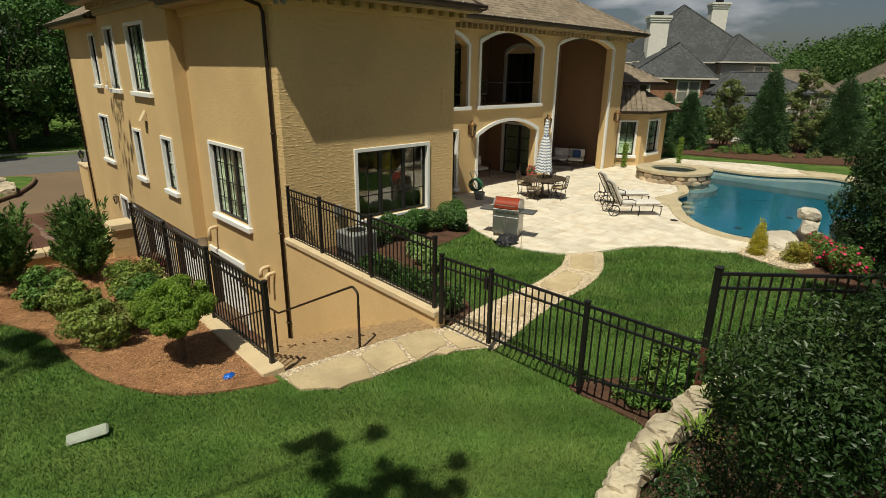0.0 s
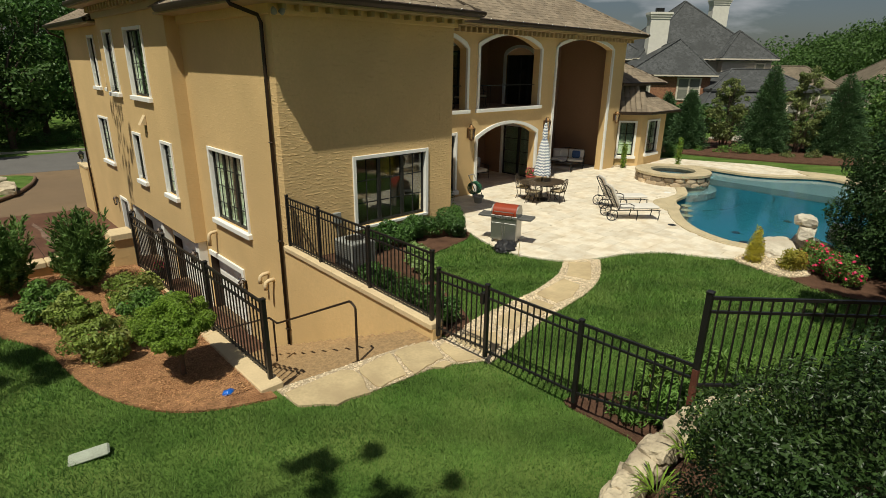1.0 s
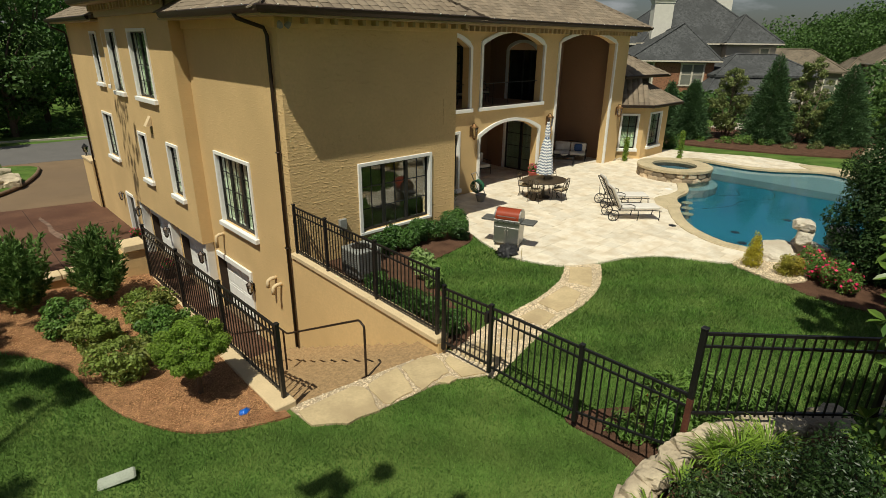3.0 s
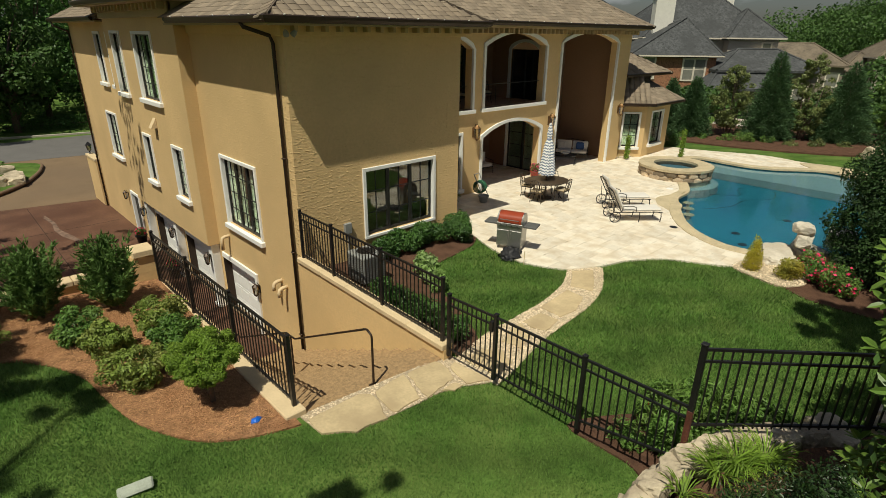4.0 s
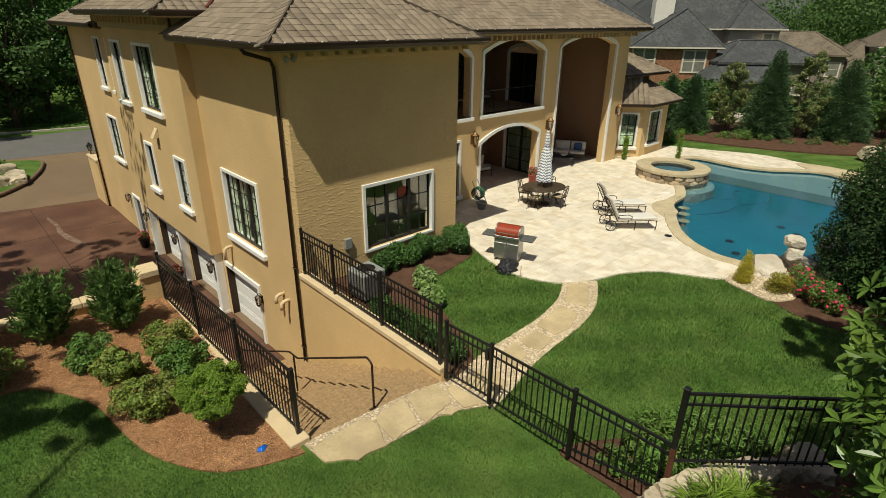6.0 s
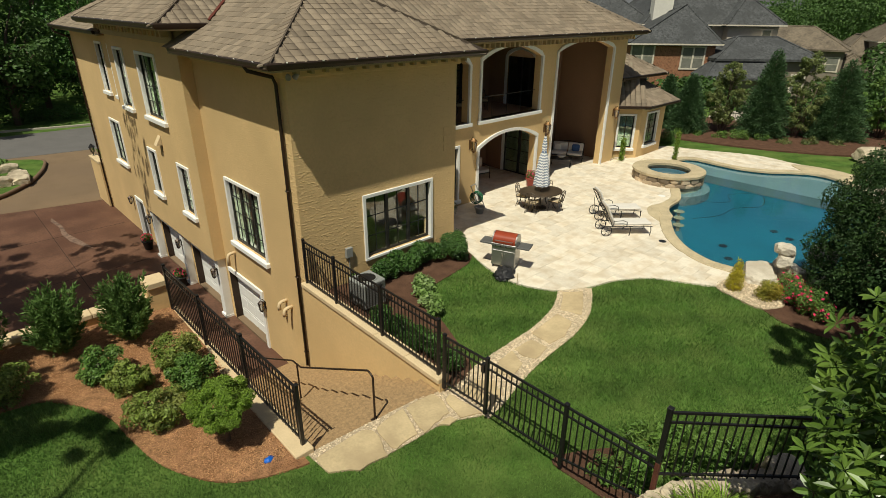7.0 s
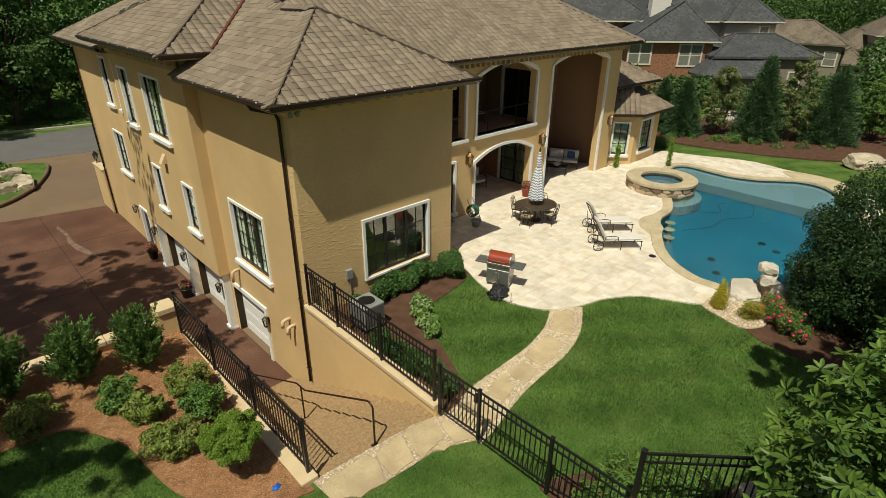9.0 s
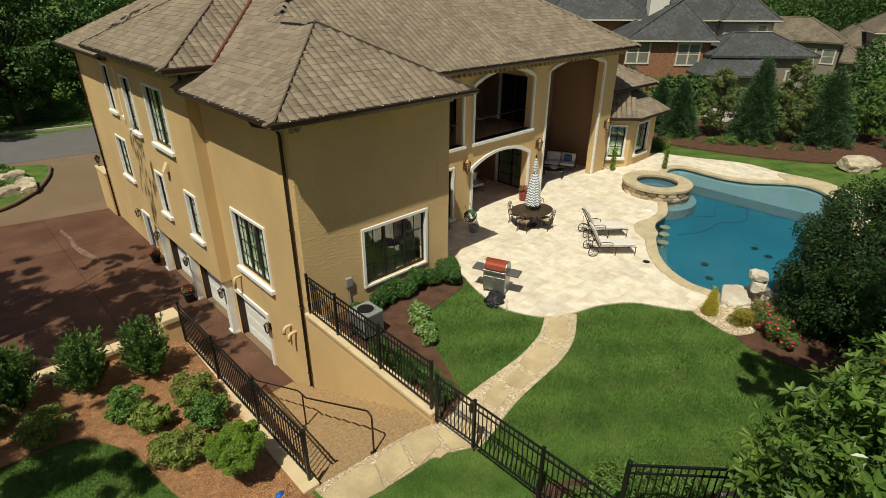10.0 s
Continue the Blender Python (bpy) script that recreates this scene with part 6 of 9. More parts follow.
ch0 = dining_chair()
spots = []
for a, rx, ry in ((218, 1.0, 0.95), (298, 1.0, 0.95), (45, 1.0, 0.95), (128, 1.0, 0.95)):
    lx, ly = 0.80 * math.cos(radians(a)) * rx, 0.68 * math.sin(radians(a)) * ry
    spots.append(pose(TX, TY, PZ(TX), 0, 0, -20) @ pose(lx, ly, 0, 0, 0, a - 90))
ch0.matrix_basis = spots[0]
for m in spots[1:]:
    copy_thing(ch0, m)

UX, UY = TX, TY
umb = empty("parasol", "closed parasol with grey and white chevron canvas", "parasol", m=pose(UX, UY, PZ(UX), 0, 0, 0))
bm = bmesh.new()
tube(bm, [(0, 0, 0.03), (0, 0, 3.02)], 0.024, 8)
part("pole", bm, DARKWOOD, umb)
bm = bmesh.new()
lathe(bm, [(0.28, 0.0), (0.28, 0.05), (0.08, 0.10), (0.05, 0.35)], 20)
part("base", bm, CASTMETAL, umb, "dark round base")
bm = bmesh.new()
rings = []
for k in range(15):
    t = k / 14
    z = 2.98 - 2.0 * t
    rad = 0.035 + 0.27 * t ** 0.9 * (1.0 if t < 0.97 else 0.96) - 0.05 * math.exp(-((t - 0.30) / 0.06) ** 2)
    rings.append([bm.verts.new(((rad * (1 + 0.16 * math.cos(8 * a))) * math.cos(a), (rad * (1 + 0.16 * math.cos(8 * a))) * math.sin(a), z)) for a in (2 * math.pi * j / 40 for j in range(40))])
for s, e in zip(rings, rings[1:]):
    for j in range(40):
        bm.faces.new((s[j], s[(j + 1) % 40], e[(j + 1) % 40], e[j]))
part("canopy", bm, CHEVRON, umb, "folded chevron canvas", True)
bm = bmesh.new()
lathe(bm, [(0.03, 2.98), (0.045, 3.04), (0.03, 3.10), (0.008, 3.16)], 12)
part("finial", bm, DARKWOOD, umb)
bm = bmesh.new()
lathe(bm, [(0.085, 2.34), (0.095, 2.37), (0.085, 2.40)], 24)
part("tie", bm, BLUECUSHION, umb)


# sun loungers
def sun_lounger():
    lg = empty("sun_lounger", "dark wrought-iron sun lounger with cream cushion and raised back", "lounger", "sun loungers by the pool")
    for s in (-1, 1):
        bm = bmesh.new()
        tube(bm, [(-0.55, s * 0.30, 0.36), (0.95, s * 0.30, 0.36), (1.18, s * 0.30, 0.34)], 0.017, 6)
        part("side_rail", bm, IRON, lg)
        for x in (0.35, 1.12):
            bm = bmesh.new()
            tube(bm, [(x, s * 0.30, 0.36), (x + 0.03, s * 0.30, 0.18), (x, s * 0.31, 0.0)], 0.016, 6)
            part("leg", bm, IRON, lg)
        wheel = empty("wheel", "", "")
        wheel.parent = lg
        wheel.matrix_basis = pose(-0.52, s * 0.34, 0.2, 90, 0, 0)
        bm = bmesh.new()
        tube(bm, [(0.19 * math.cos(2 * math.pi * i / 24), 0.19 * math.sin(2 * math.pi * i / 24), 0) for i in range(25)], 0.016, 6)
        part("rim", bm, IRON, wheel)
        for i in range(6):
            bm = bmesh.new()
            a = math.pi * i / 3
            tube(bm, [(0, 0, 0), (0.1 * math.cos(a + 0.3), 0.1 * math.sin(a + 0.3), 0), (0.19 * math.cos(a), 0.19 * math.sin(a), 0)], 0.008, 5)
            part("spoke", bm, IRON, wheel)
        bm = bmesh.new()
        tube(bm, [(-0.30, s * 0.31, 0.37), (-0.28, s * 0.34, 0.58), (0.05, s * 0.34, 0.60), (0.20, s * 0.34, 0.54), (0.22, s * 0.31, 0.37)], 0.015, 6)
        part("armrest", bm, IRON, lg)
        bm = bmesh.new()
        tube(bm, [(-0.30, s * 0.28, 0.37), (-0.68, s * 0.28, 1.10)], 0.016, 6)
        tube(bm, [(-0.55, s * 0.28, 0.36), (-0.58, s * 0.28, 0.74)], 0.011, 6)
        part("back_stay", bm, IRON, lg)
    bm = bmesh.new()
    tube(bm, [(-0.68, -0.28, 1.10), (-0.70, -0.1, 1.15), (-0.70, 0.1, 1.15), (-0.68, 0.28, 1.10)], 0.016, 6)
    for i in range(7):
        k = i / 6
        tube(bm, [(-0.30 - 0.38 * k, -0.28, 0.37 + 0.73 * k), (-0.30 - 0.38 * k, 0.28, 0.37 + 0.73 * k)], 0.008, 5)
    part("backrest", bm, IRON, lg, "barred iron backrest")
    bm = bmesh.new()
    box(bm, -0.30, -0.285, 0.385, 1.16, 0.285, 0.475, 0.035)
    part("seat_cushion", bm, CUSHION, lg, "cream seat cushion")
    bm = bmesh.new()
    box(bm, 0, -0.285, 0.0, 0.86, 0.285, 0.085, 0.035)
    bmesh.ops.transform(bm, matrix=Matrix.Translation((-0.255, 0, 0.41)) @ Matrix(((-0.46, 0, 0.888, 0), (0, 1, 0, 0), (0.888, 0, 0.46, 0), (0, 0, 0, 1))), verts=bm.verts[:])
    bmesh.ops.recalc_face_normals(bm, faces=bm.faces[:])
    part("back_cushion", bm, CUSHION, lg, "cream back cushion")
    return lg


lg0 = sun_lounger()
LA = -40
lg0.matrix_basis = pose(17.58, 8.98, PZ(17.6), 0, 0, LA)
copy_thing(lg0, pose(18.87, 10.07, PZ(18.9), 0, 0, LA))
bm = bmesh.new()
lathe(bm, [(0.13, 0.0), (0.13, 0.006), (0.11, 0.008)], 20)
dr = part("deck_drain", bm, IRON)
dr.matrix_basis = pose(18.1, 7.45, PZ(18.1), 0, 0, 0)
tagged(dr, "round black drain cover set in the paving", "drain cover")
bm = bmesh.new()
lathe(bm, [(0.15, 0.0), (0.15, 0.006), (0.13, 0.008)], 20)
dr = part("skimmer_lid", bm, WHITE)
dr.matrix_basis = pose(23.2, 9.96, PZ(23.2), 0, 0, 0)
tagged(dr, "round white skimmer lid in the paving", "skimmer lid")


# porch furniture
def sofa(m, w=1.7, nm="outdoor_sofa", lab="iron porch sofa with cream cushions and a blue pillow", pillows=True):
    sf = empty(nm, lab, "sofa" if w > 1 else "armchair", m=m)
    for s in (-1, 1):
        bm = bmesh.new()
        tube(bm, [(s * w / 2, -0.38, 0.0), (s * w / 2, -0.36, 0.36), (s * w / 2, -0.36, 0.60), (s * w / 2, 0.3, 0.64), (s * w / 2, 0.42, 0.0)], 0.018, 6)
        part("side_frame", bm, IRON, sf)
    bm = bmesh.new()
    box(bm, -w / 2, -0.36, 0.28, w / 2, 0.36, 0.32, 0.006)
    part("seat_frame", bm, IRON, sf)
    n = max(1, round(w / 0.8))
    for i in range(n):
        a, b = -w / 2 + w * i / n + 0.02, -w / 2 + w * (i + 1) / n - 0.02
        bm = bmesh.new()
        box(bm, a, -0.37, 0.322, b, 0.30, 0.46, 0.04)
        part("seat_cushion", bm, CUSHION, sf)
        bm = bmesh.new()
        box(bm, a, 0.20, 0.46, b, 0.36, 0.90, 0.04)
        part("back_cushion", bm, CUSHION, sf)
    if pillows:
        for x, mt in ((-w / 2 + 0.28, CUSHION), (w / 2 - 0.42, BLUECUSHION)):
            bm = bmesh.new()
            box(bm, x - 0.21, 0.02, 0.47, x + 0.21, 0.16, 0.86, 0.06)
            part("pillow", bm, mt, sf, "blue patterned pillow" if mt is BLUECUSHION else "cream pillow")
    bm = bmesh.new()
    tube(bm, [(-w / 2, 0.42, 0.3), (-w / 2, 0.42, 0.86), (0, 0.44, 0.96), (w / 2, 0.42, 0.86), (w / 2, 0.42, 0.3)], 0.018, 6)
    part("back_frame", bm, IRON, sf)
    return sf


sofa(pose(25.4, 16.6, PZ(25.4), 0, 0, -62))
sofa(pose(18.9, 17.2, PZ(18.9), 0, 0, -10), 0.75, "porch_armchair", "iron porch armchair with tan cushions", False)
ct = empty("coffee_table", "low dark iron coffee table with a pale bowl on it", "coffee table", m=pose(23.9, 15.95, PZ(24), 0, 0, -62))
bm = bmesh.new()
box(bm, -0.55, -0.32, 0.42, 0.55, 0.32, 0.45, 0.01)
part("tabletop", bm, IRON, ct)
for sx in (-1, 1):
    for sy in (-1, 1):
        bm = bmesh.new()
        tube(bm, [(sx * 0.5, sy * 0.27, 0.42), (sx * 0.5, sy * 0.27, 0)], 0.018, 6)
        part("leg", bm, IRON, ct)
bm = bmesh.new()
lathe(bm, [(0.06, 0.0), (0.10, 0.02), (0.24, 0.13), (0.23, 0.135), (0.09, 0.03)], 20)
bw = part("bowl", bm, CUSHION, None, "", True)
bw.matrix_basis = pose(23.9, 15.95, PZ(24) + 0.45, 0, 0, 0)
tagged(bw, "wide pale bowl on the coffee table", "bowl")
# balcony furniture
for x, y in ((17.0, 16.6), (18.6, 16.9)):
    m = pose(x, y, 2.72, 0, 0, 40 if x < 18 else -30)
    c = copy_thing(ch0, m)
    c["group"] = "chairs on the balcony"
bt = empty("balcony_table", "small round dark iron table with a potted plant", "table", m=pose(17.9, 16.9, 2.72))
bm = bmesh.new()
lathe(bm, [(0.38, 0.70), (0.38, 0.73)], 24)
part("tabletop", bm, IRON, bt)
bm = bmesh.new()
lathe(bm, [(0.25, 0.0), (0.05, 0.08), (0.04, 0.70)], 12)
part("pedestal", bm, IRON, bt)
# balcony rail
for x0, x1 in ((13.0, 15.6), (16.34, 20.1)):
    br = empty("balcony_rail", "thin black iron balcony railing inside the arch", "railing", m=pose(x0, YP + 0.24, 2.86))
    bm = bmesh.new()
    tube(bm, [(0, 0, 0.86), (x1 - x0, 0, 0.86)], 0.018, 6)
    part("rail", bm, IRON, br)
    for i in range(1, 4):
        bm = bmesh.new()
        tube(bm, [((x1 - x0) * i / 4, 0, 0), ((x1 - x0) * i / 4, 0, 0.86)], 0.010, 6)
        part("baluster", bm, IRON, br)

# hose reel, bucket and pots
reel = empty("hose_reel", "folded hose cart with coiled green hose by the wall", "hose reel", m=pose(15.65, 14.25, PZ(15.6), 0, 0, 15))
for s in (-1, 1):
    bm = bmesh.new()
    tube(bm, [(s * 0.2, -0.25, 0.0), (s * 0.2, 0.22, 0.92)], 0.018, 6)
    part("side_rail", bm, GREYMETAL, reel)
bm = bmesh.new()
for k in range(7):
    tube(bm, [(-0.16 + 0.05 * k, 0.05 + (0.22 + 0.02 * (k % 2)) * math.cos(a), 0.42 + (0.22 + 0.02 * (k % 2)) * math.sin(a)) for a in (2 * math.pi * i / 16 for i in range(17))], 0.02, 5)
part("hose", bm, GREENHOSE, reel, "coiled green hose", True)
bm = bmesh.new()
tube(bm, [(-0.2, 0.22, 0.92), (0.2, 0.22, 0.92)], 0.018, 6)
part("handle", bm, GREYMETAL, reel)


def pot(x, y, z, r, h, m, name="plant_pot", label="", tilt=0):
    p = empty(name, label, "pot", m=pose(x, y, z, tilt, 0, 0))
    bm = bmesh.new()
    lathe(bm, [(r * 0.65, 0), (r * 0.72, 0.02), (r * 0.95, h * 0.85), (r * 1.08, h * 0.86), (r * 1.08, h), (r * 0.9, h), (r * 0.86, h * 0.9)], 24)
    part("body", bm, m, p, "", True)
    return p


pot(15.2, 13.7, PZ(15.2), 0.2, 0.28, GREYMETAL, "bucket", "grey metal bucket standing on the paving")
POT1 = (19.75, 14.72)
pot(POT1[0], POT1[1], PZ(19.7), 0.22, 0.42, TERRACOTTA, label="red glazed pot with pink flowers by the porch column")
POT2 = (5.95, 21.7)
pot(POT2[0], POT2[1], DRIVE_Z + 0.07, 0.24, 0.45, IRON, label="black urn with red flowers by the garage")
POT3 = (6.15, 26.5)
pot(POT3[0], POT3[1], DRIVE_Z + 0.07, 0.24, 0.45, IRON, label="black urn with red flowers by the service door")


# wall lanterns
def lantern(m, s=1.0, metal=None, look_of="aged brass"):
    metal = metal or BRASS
    ln = empty("wall_lantern", look_of + " wall lantern with clear glass", "wall lamp", "lanterns on the house walls", m=m)
    bm = bmesh.new()
    box(bm, -0.06 * s, -0.02, -0.16 * s, 0.06 * s, 0, 0.16 * s, 0.006)
    tube(bm, [(0, -0.01, 0.10 * s), (0, -0.09 * s, 0.26 * s), (0, -0.16 * s, 0.27 * s), (0, -0.16 * s, 0.20 * s)], 0.012 * s, 6)
    part("bracket", bm, metal, ln)
    bm = bmesh.new()
    lathe(bm, [(0.02 * s, 0.24 * s), (0.06 * s, 0.20 * s), (0.125 * s, 0.15 * s), (0.12 * s, 0.13 * s)], 6, (0, -0.16 * s, 0))
    part("cap", bm, metal, ln)
    bm = bmesh.new()
    lathe(bm, [(0.03 * s, -0.24 * s), (0.075 * s, -0.19 * s), (0.08 * s, -0.16 * s)], 6, (0, -0.16 * s, 0))
    part("base", bm, metal, ln)
    for i in range(6):
        a = math.pi * i / 3
        bm = bmesh.new()
        tube(bm, [(0.11 * s * math.cos(a), -0.16 * s + 0.11 * s * math.sin(a), 0.14 * s), (0.078 * s * math.cos(a), -0.16 * s + 0.078 * s * math.sin(a), -0.17 * s)], 0.008 * s, 4)
        part("cage_bar", bm, metal, ln)
    bm = bmesh.new()
    lathe(bm, [(0.07 * s, -0.16 * s), (0.102 * s, 0.13 * s)], 6, (0, -0.16 * s, 0))
    g = part("glass", bm, LAMPGLASS, ln)
    g.visible_shadow = False
    return ln


for x in (15.8, 20.72, 26.75):
    lantern(at_front(x, 1.98, YP), 1.25)
for y, z, x in ((15.12, -1.9, XA), (25.3, -1.75, XB + 0.12), (29.35, -1.95, XC), (18.22, -1.75, XB + 0.12), (21.74, -1.75, XB + 0.12)):
    lantern(at_side(y, z, x), 0.9, BRONZE, "dark bronze")

# pipes and fittings on the street-side wall
def wall_pipe(y, z, drop):
    bm = bmesh.new()
    tube(bm, [(XA + 0.05, y, z), (XA - 0.16, y, z), (XA - 0.24, y, z - 0.04), (XA - 0.26, y, z - 0.12), (XA - 0.26, y, z - 0.12 - drop)], 0.055, 10)
    tagged(part("vent_pipe", bm, LIMESTONE, None, "", True), "tan painted bent vent pipe on the wall", "pipe")


wall_pipe(13.55, -1.05, 0.12)
wall_pipe(13.25, -1.15, 0.12)
wall_pipe(17.0, -0.65, 0.3)
vt = empty("wall_vent", "small tan hooded vent on the wall", "vent", m=at_side(21.3, 2.35, XB))
bm = bmesh.new()
vs = [bm.verts.new(p) for p in ((-0.14, -0.01, 0.34), (0.14, -0.01, 0.34), (0.14, -0.22, 0.0), (-0.14, -0.22, 0.0), (-0.14, -0.01, 0.0), (0.14, -0.01, 0.0))]
for q in ((0, 1, 2, 3), (0, 3, 4), (1, 5, 2)):
    bm.faces.new([vs[i] for i in q])
part("hood", bm, LIMESTONE, vt)
bm = bmesh.new()
box(bm, -0.1, -0.012, -0.28, 0.1, 0, -0.01, 0.004)
part("grille", bm, BRASS, vt)
# old vents blocked with painted brick on the garden wall
for k in range(3):
    bm = bmesh.new()
    box(bm, 11.72, YR - 0.012, 2.9 + 0.27 * k, 11.95, YR + 0.05, 3.12 + 0.27 * k, 0.004)
    tagged(part("wall_vent", bm, STUCCO), "small tan painted vent plate in the brick wall", "vent")
# floodlight under the eave corner
fl = empty("floodlight", "twin white floodlight under the eave corner", "floodlight", m=pose(XA + 0.06, YR - 0.2, 5.56))
for s in (-1, 1):
    bm = bmesh.new()
    lathe(bm, [(0.03, 0.08), (0.06, 0.02), (0.07, -0.06), (0.02, -0.05)], 12)
    bmesh.ops.transform(bm, matrix=pose(s * 0.1, -0.05, 0, 35, s * 30, 0), verts=bm.verts[:])
    part("lamp_head", bm, GREYMETAL, fl)

# air-conditioner, meter box
ac = empty("air_conditioner", "grey outdoor air-conditioner unit with round top grille", "air conditioner", m=pose(7.55, 10.75, -0.30) @ Matrix.Scale(0.84, 4))
bm = bmesh.new()
box(bm, -0.43, -0.43, 0.0, 0.43, 0.43, 0.86, 0.03)
part("casing", bm, GREYMETAL, ac)
bm = bmesh.new()
lathe(bm, [(0.34, 0.86), (0.34, 0.885), (0.30, 0.885), (0.29, 0.865)], 28)
part("fan_ring", bm, GREYMETAL, ac)
bm = bmesh.new()
lathe(bm, [(0.295, 0.862), (0.29, 0.866)], 28)
part("fan_well", bm, IRON, ac)
for k in range(1, 6):
    bm = bmesh.new()
    tube(bm, [(0.056 * k * math.cos(a), 0.056 * k * math.sin(a), 0.88) for a in (2 * math.pi * i / 24 for i in range(25))], 0.004, 4)
    part("grille_ring", bm, IRON, ac)
for k in range(12):
    bm = bmesh.new()
    z = 0.10 + 0.06 * k
    box(bm, -0.38, -0.437, z, 0.38, -0.43, z + 0.03)
    box(bm, -0.437, -0.38, z, -0.43, 0.38, z + 0.03)
    part("louvre", bm, GREYPLASTIC, ac)
mb = empty("meter_box", "small grey electrical box on the brick wall", "electrical box", m=at_front(7.95, 0.42))
bm = bmesh.new()
box(bm, -0.11, -0.10, 0, 0.11, 0, 0.3, 0.01)
part("casing", bm, GREYMETAL, mb)
bm = bmesh.new()
tube(bm, [(0, -0.05, 0), (0, -0.05, -0.65)], 0.018, 6)
part("conduit", bm, GREYMETAL, mb)

# things lying on the grass and the bed
bm = bmesh.new()
box(bm, -0.21, -0.10, 0, 0.21, 0.10, 0.05, 0.02)
sl = part("stone_slab", bm, mat("pale_slab", (0.33, 0.36, 0.29), 0.85, 0.25))
sl.matrix_basis = pose(1.0, 6.74, ground_z(1.0, 6.74) + 0.02, 4, -3, -12)
tagged(sl, "pale grey stone slab lying in the grass", "slab")
bm = bmesh.new()
r = bmesh.ops.create_icosphere(bm, subdivisions=3, radius=1.0)
for v in r["verts"]:
    d = 1 + 0.5 * noise.noise(v.co * 2.5)
    v.co = Vector((v.co.x * 0.09 * d, v.co.y * 0.06 * d, max(0, v.co.z * 0.05 * d)))
bl = part("plastic_wrapper", bm, mat("blue_plastic", (0.01, 0.12, 0.55), 0.3, 0.2), None, "", True)
bl.matrix_basis = pose(2.80, 7.1, ground_z(2.8, 7.1) + 0.035, 0, 0, 20)
tagged(bl, "crumpled blue plastic wrapper on the mulch", "litter")
bm = bmesh.new()
tube(bm, [(0, 0, 0), (0.02, 0, 0.42)], 0.012, 6)
st = part("garden_stake", bm, LIMESTONE)
st.matrix_basis = pose(11.5, 8.75, ground_z(11.5, 8.75), 0, 0, 0)
tagged(st, "thin pale stake stuck in the lawn edge", "stake")

# garden wall with its lantern at the far end of the house
capped_wall(6.45, 34.25, 6.75, 36.3, -3.9, -1.0, label="tan garden wall with limestone cap beyond the house")
pl = empty("pier_lantern", "dark lantern standing on the garden wall pier", "lantern", m=pose(6.6, 36.0, -1.0))
bm = bmesh.new()
lathe(bm, [(0.07, 0), (0.03, 0.06), (0.03, 0.16), (0.10, 0.2)], 8)
part("stem", bm, IRON, pl)
bm = bmesh.new()
lathe(bm, [(0.10, 0.2), (0.15, 0.48)], 6)
g = part("glass", bm, LAMPGLASS, pl)
bm = bmesh.new()
lathe(bm, [(0.18, 0.48), (0.10, 0.58), (0.02, 0.68)], 6)
part("cap", bm, IRON, pl)


# ---- rocks ----
def boulder(x, y, z, sx, sy, sz, seed, rot=0, label="rough tan limestone boulder", group="", cat="rock", material=ROCK):
    bm = bmesh.new()
    stone_mesh(bm, sx, sy, sz, seed, 4)
    for v in bm.verts:
        v.co *= 1 + 0.05 * noise.noise(v.co * 5 + Vector((seed, 0, 0)))
    ob = part("boulder", bm, material)
    ob.matrix_basis = pose(x, y, z, rng.uniform(-8, 8), rng.uniform(-8, 8), rot)
    return tagged(ob, label, cat, group)


ROCKLINE = [(4.42, 2.14), (4.66, 2.16), (4.95, 2.20), (5.22, 2.22), (5.50, 2.20), (5.78, 2.16), (6.05, 2.08), (6.32, 1.98), (6.60, 1.84), (6.86, 1.68), (7.10, 1.54), (7.34, 1.38), (7.56, 1.22), (7.80, 1.02)]
for k, (x, y) in enumerate(ROCKLINE):
    top = 0.02 + 0.70 * smooth(4.4, 6.9, x)
    big = k in (1, 3, 5, 8, 11)
    boulder(x, y - 0.04, top - 0.12, rng.uniform(0.22, 0.27) * (1.2 if big else 1.0), rng.uniform(0.19, 0.23), rng.uniform(0.17, 0.21), k + 3, math.degrees(math.atan2(-0.5, 1)) * smooth(5.5, 7, x) + rng.uniform(-20, 20), "rough cream limestone rock edging the bank", "rocks edging the bank")
    if k > 1:
        boulder(x + 0.05, y + 0.10, top - 0.42, rng.uniform(0.22, 0.28), rng.uniform(0.17, 0.22), rng.uniform(0.17, 0.22), k + 23, rng.uniform(-30, 30), "rough cream limestone rock low in the bank edge", "rocks edging the bank")
boulder(8.75, 0.85, 0.12, 0.46, 0.36, 0.26, 21, 30, "large flat grey limestone rock below the bank")
boulder(9.5, 0.2, 0.3, 0.45, 0.36, 0.26, 22, 80, "large flat grey limestone rock below the bank")
boulder(17.6, 4.05, -0.46, 0.75, 0.55, 0.29, 31, 20, "flat grey limestone boulder at the pool edge", material=POOLROCK)
boulder(18.4, 3.5, -0.40, 0.6, 0.5, 0.35, 32, 70, "flat grey limestone boulder at the pool edge", material=POOLROCK)
boulder(17.96, 3.6, 0.08, 0.30, 0.26, 0.27, 33, 10, "tan limestone boulder stacked by the pool", material=POOLROCK)
boulder(17.97, 3.66, 0.45, 0.33, 0.28, 0.20, 34, 120, "pale limestone boulder balanced on the stack by the pool", material=POOLROCK)
boulder(20.6, 3.1, -0.4, 0.8, 0.5, 0.4, 35, 10, "limestone boulder by the pool", material=POOLROCK)
boulder(38.2, 4.9, -0.45, 1.25, 0.8, 0.55, 36, -30, "big pale limestone boulder in the far bed")
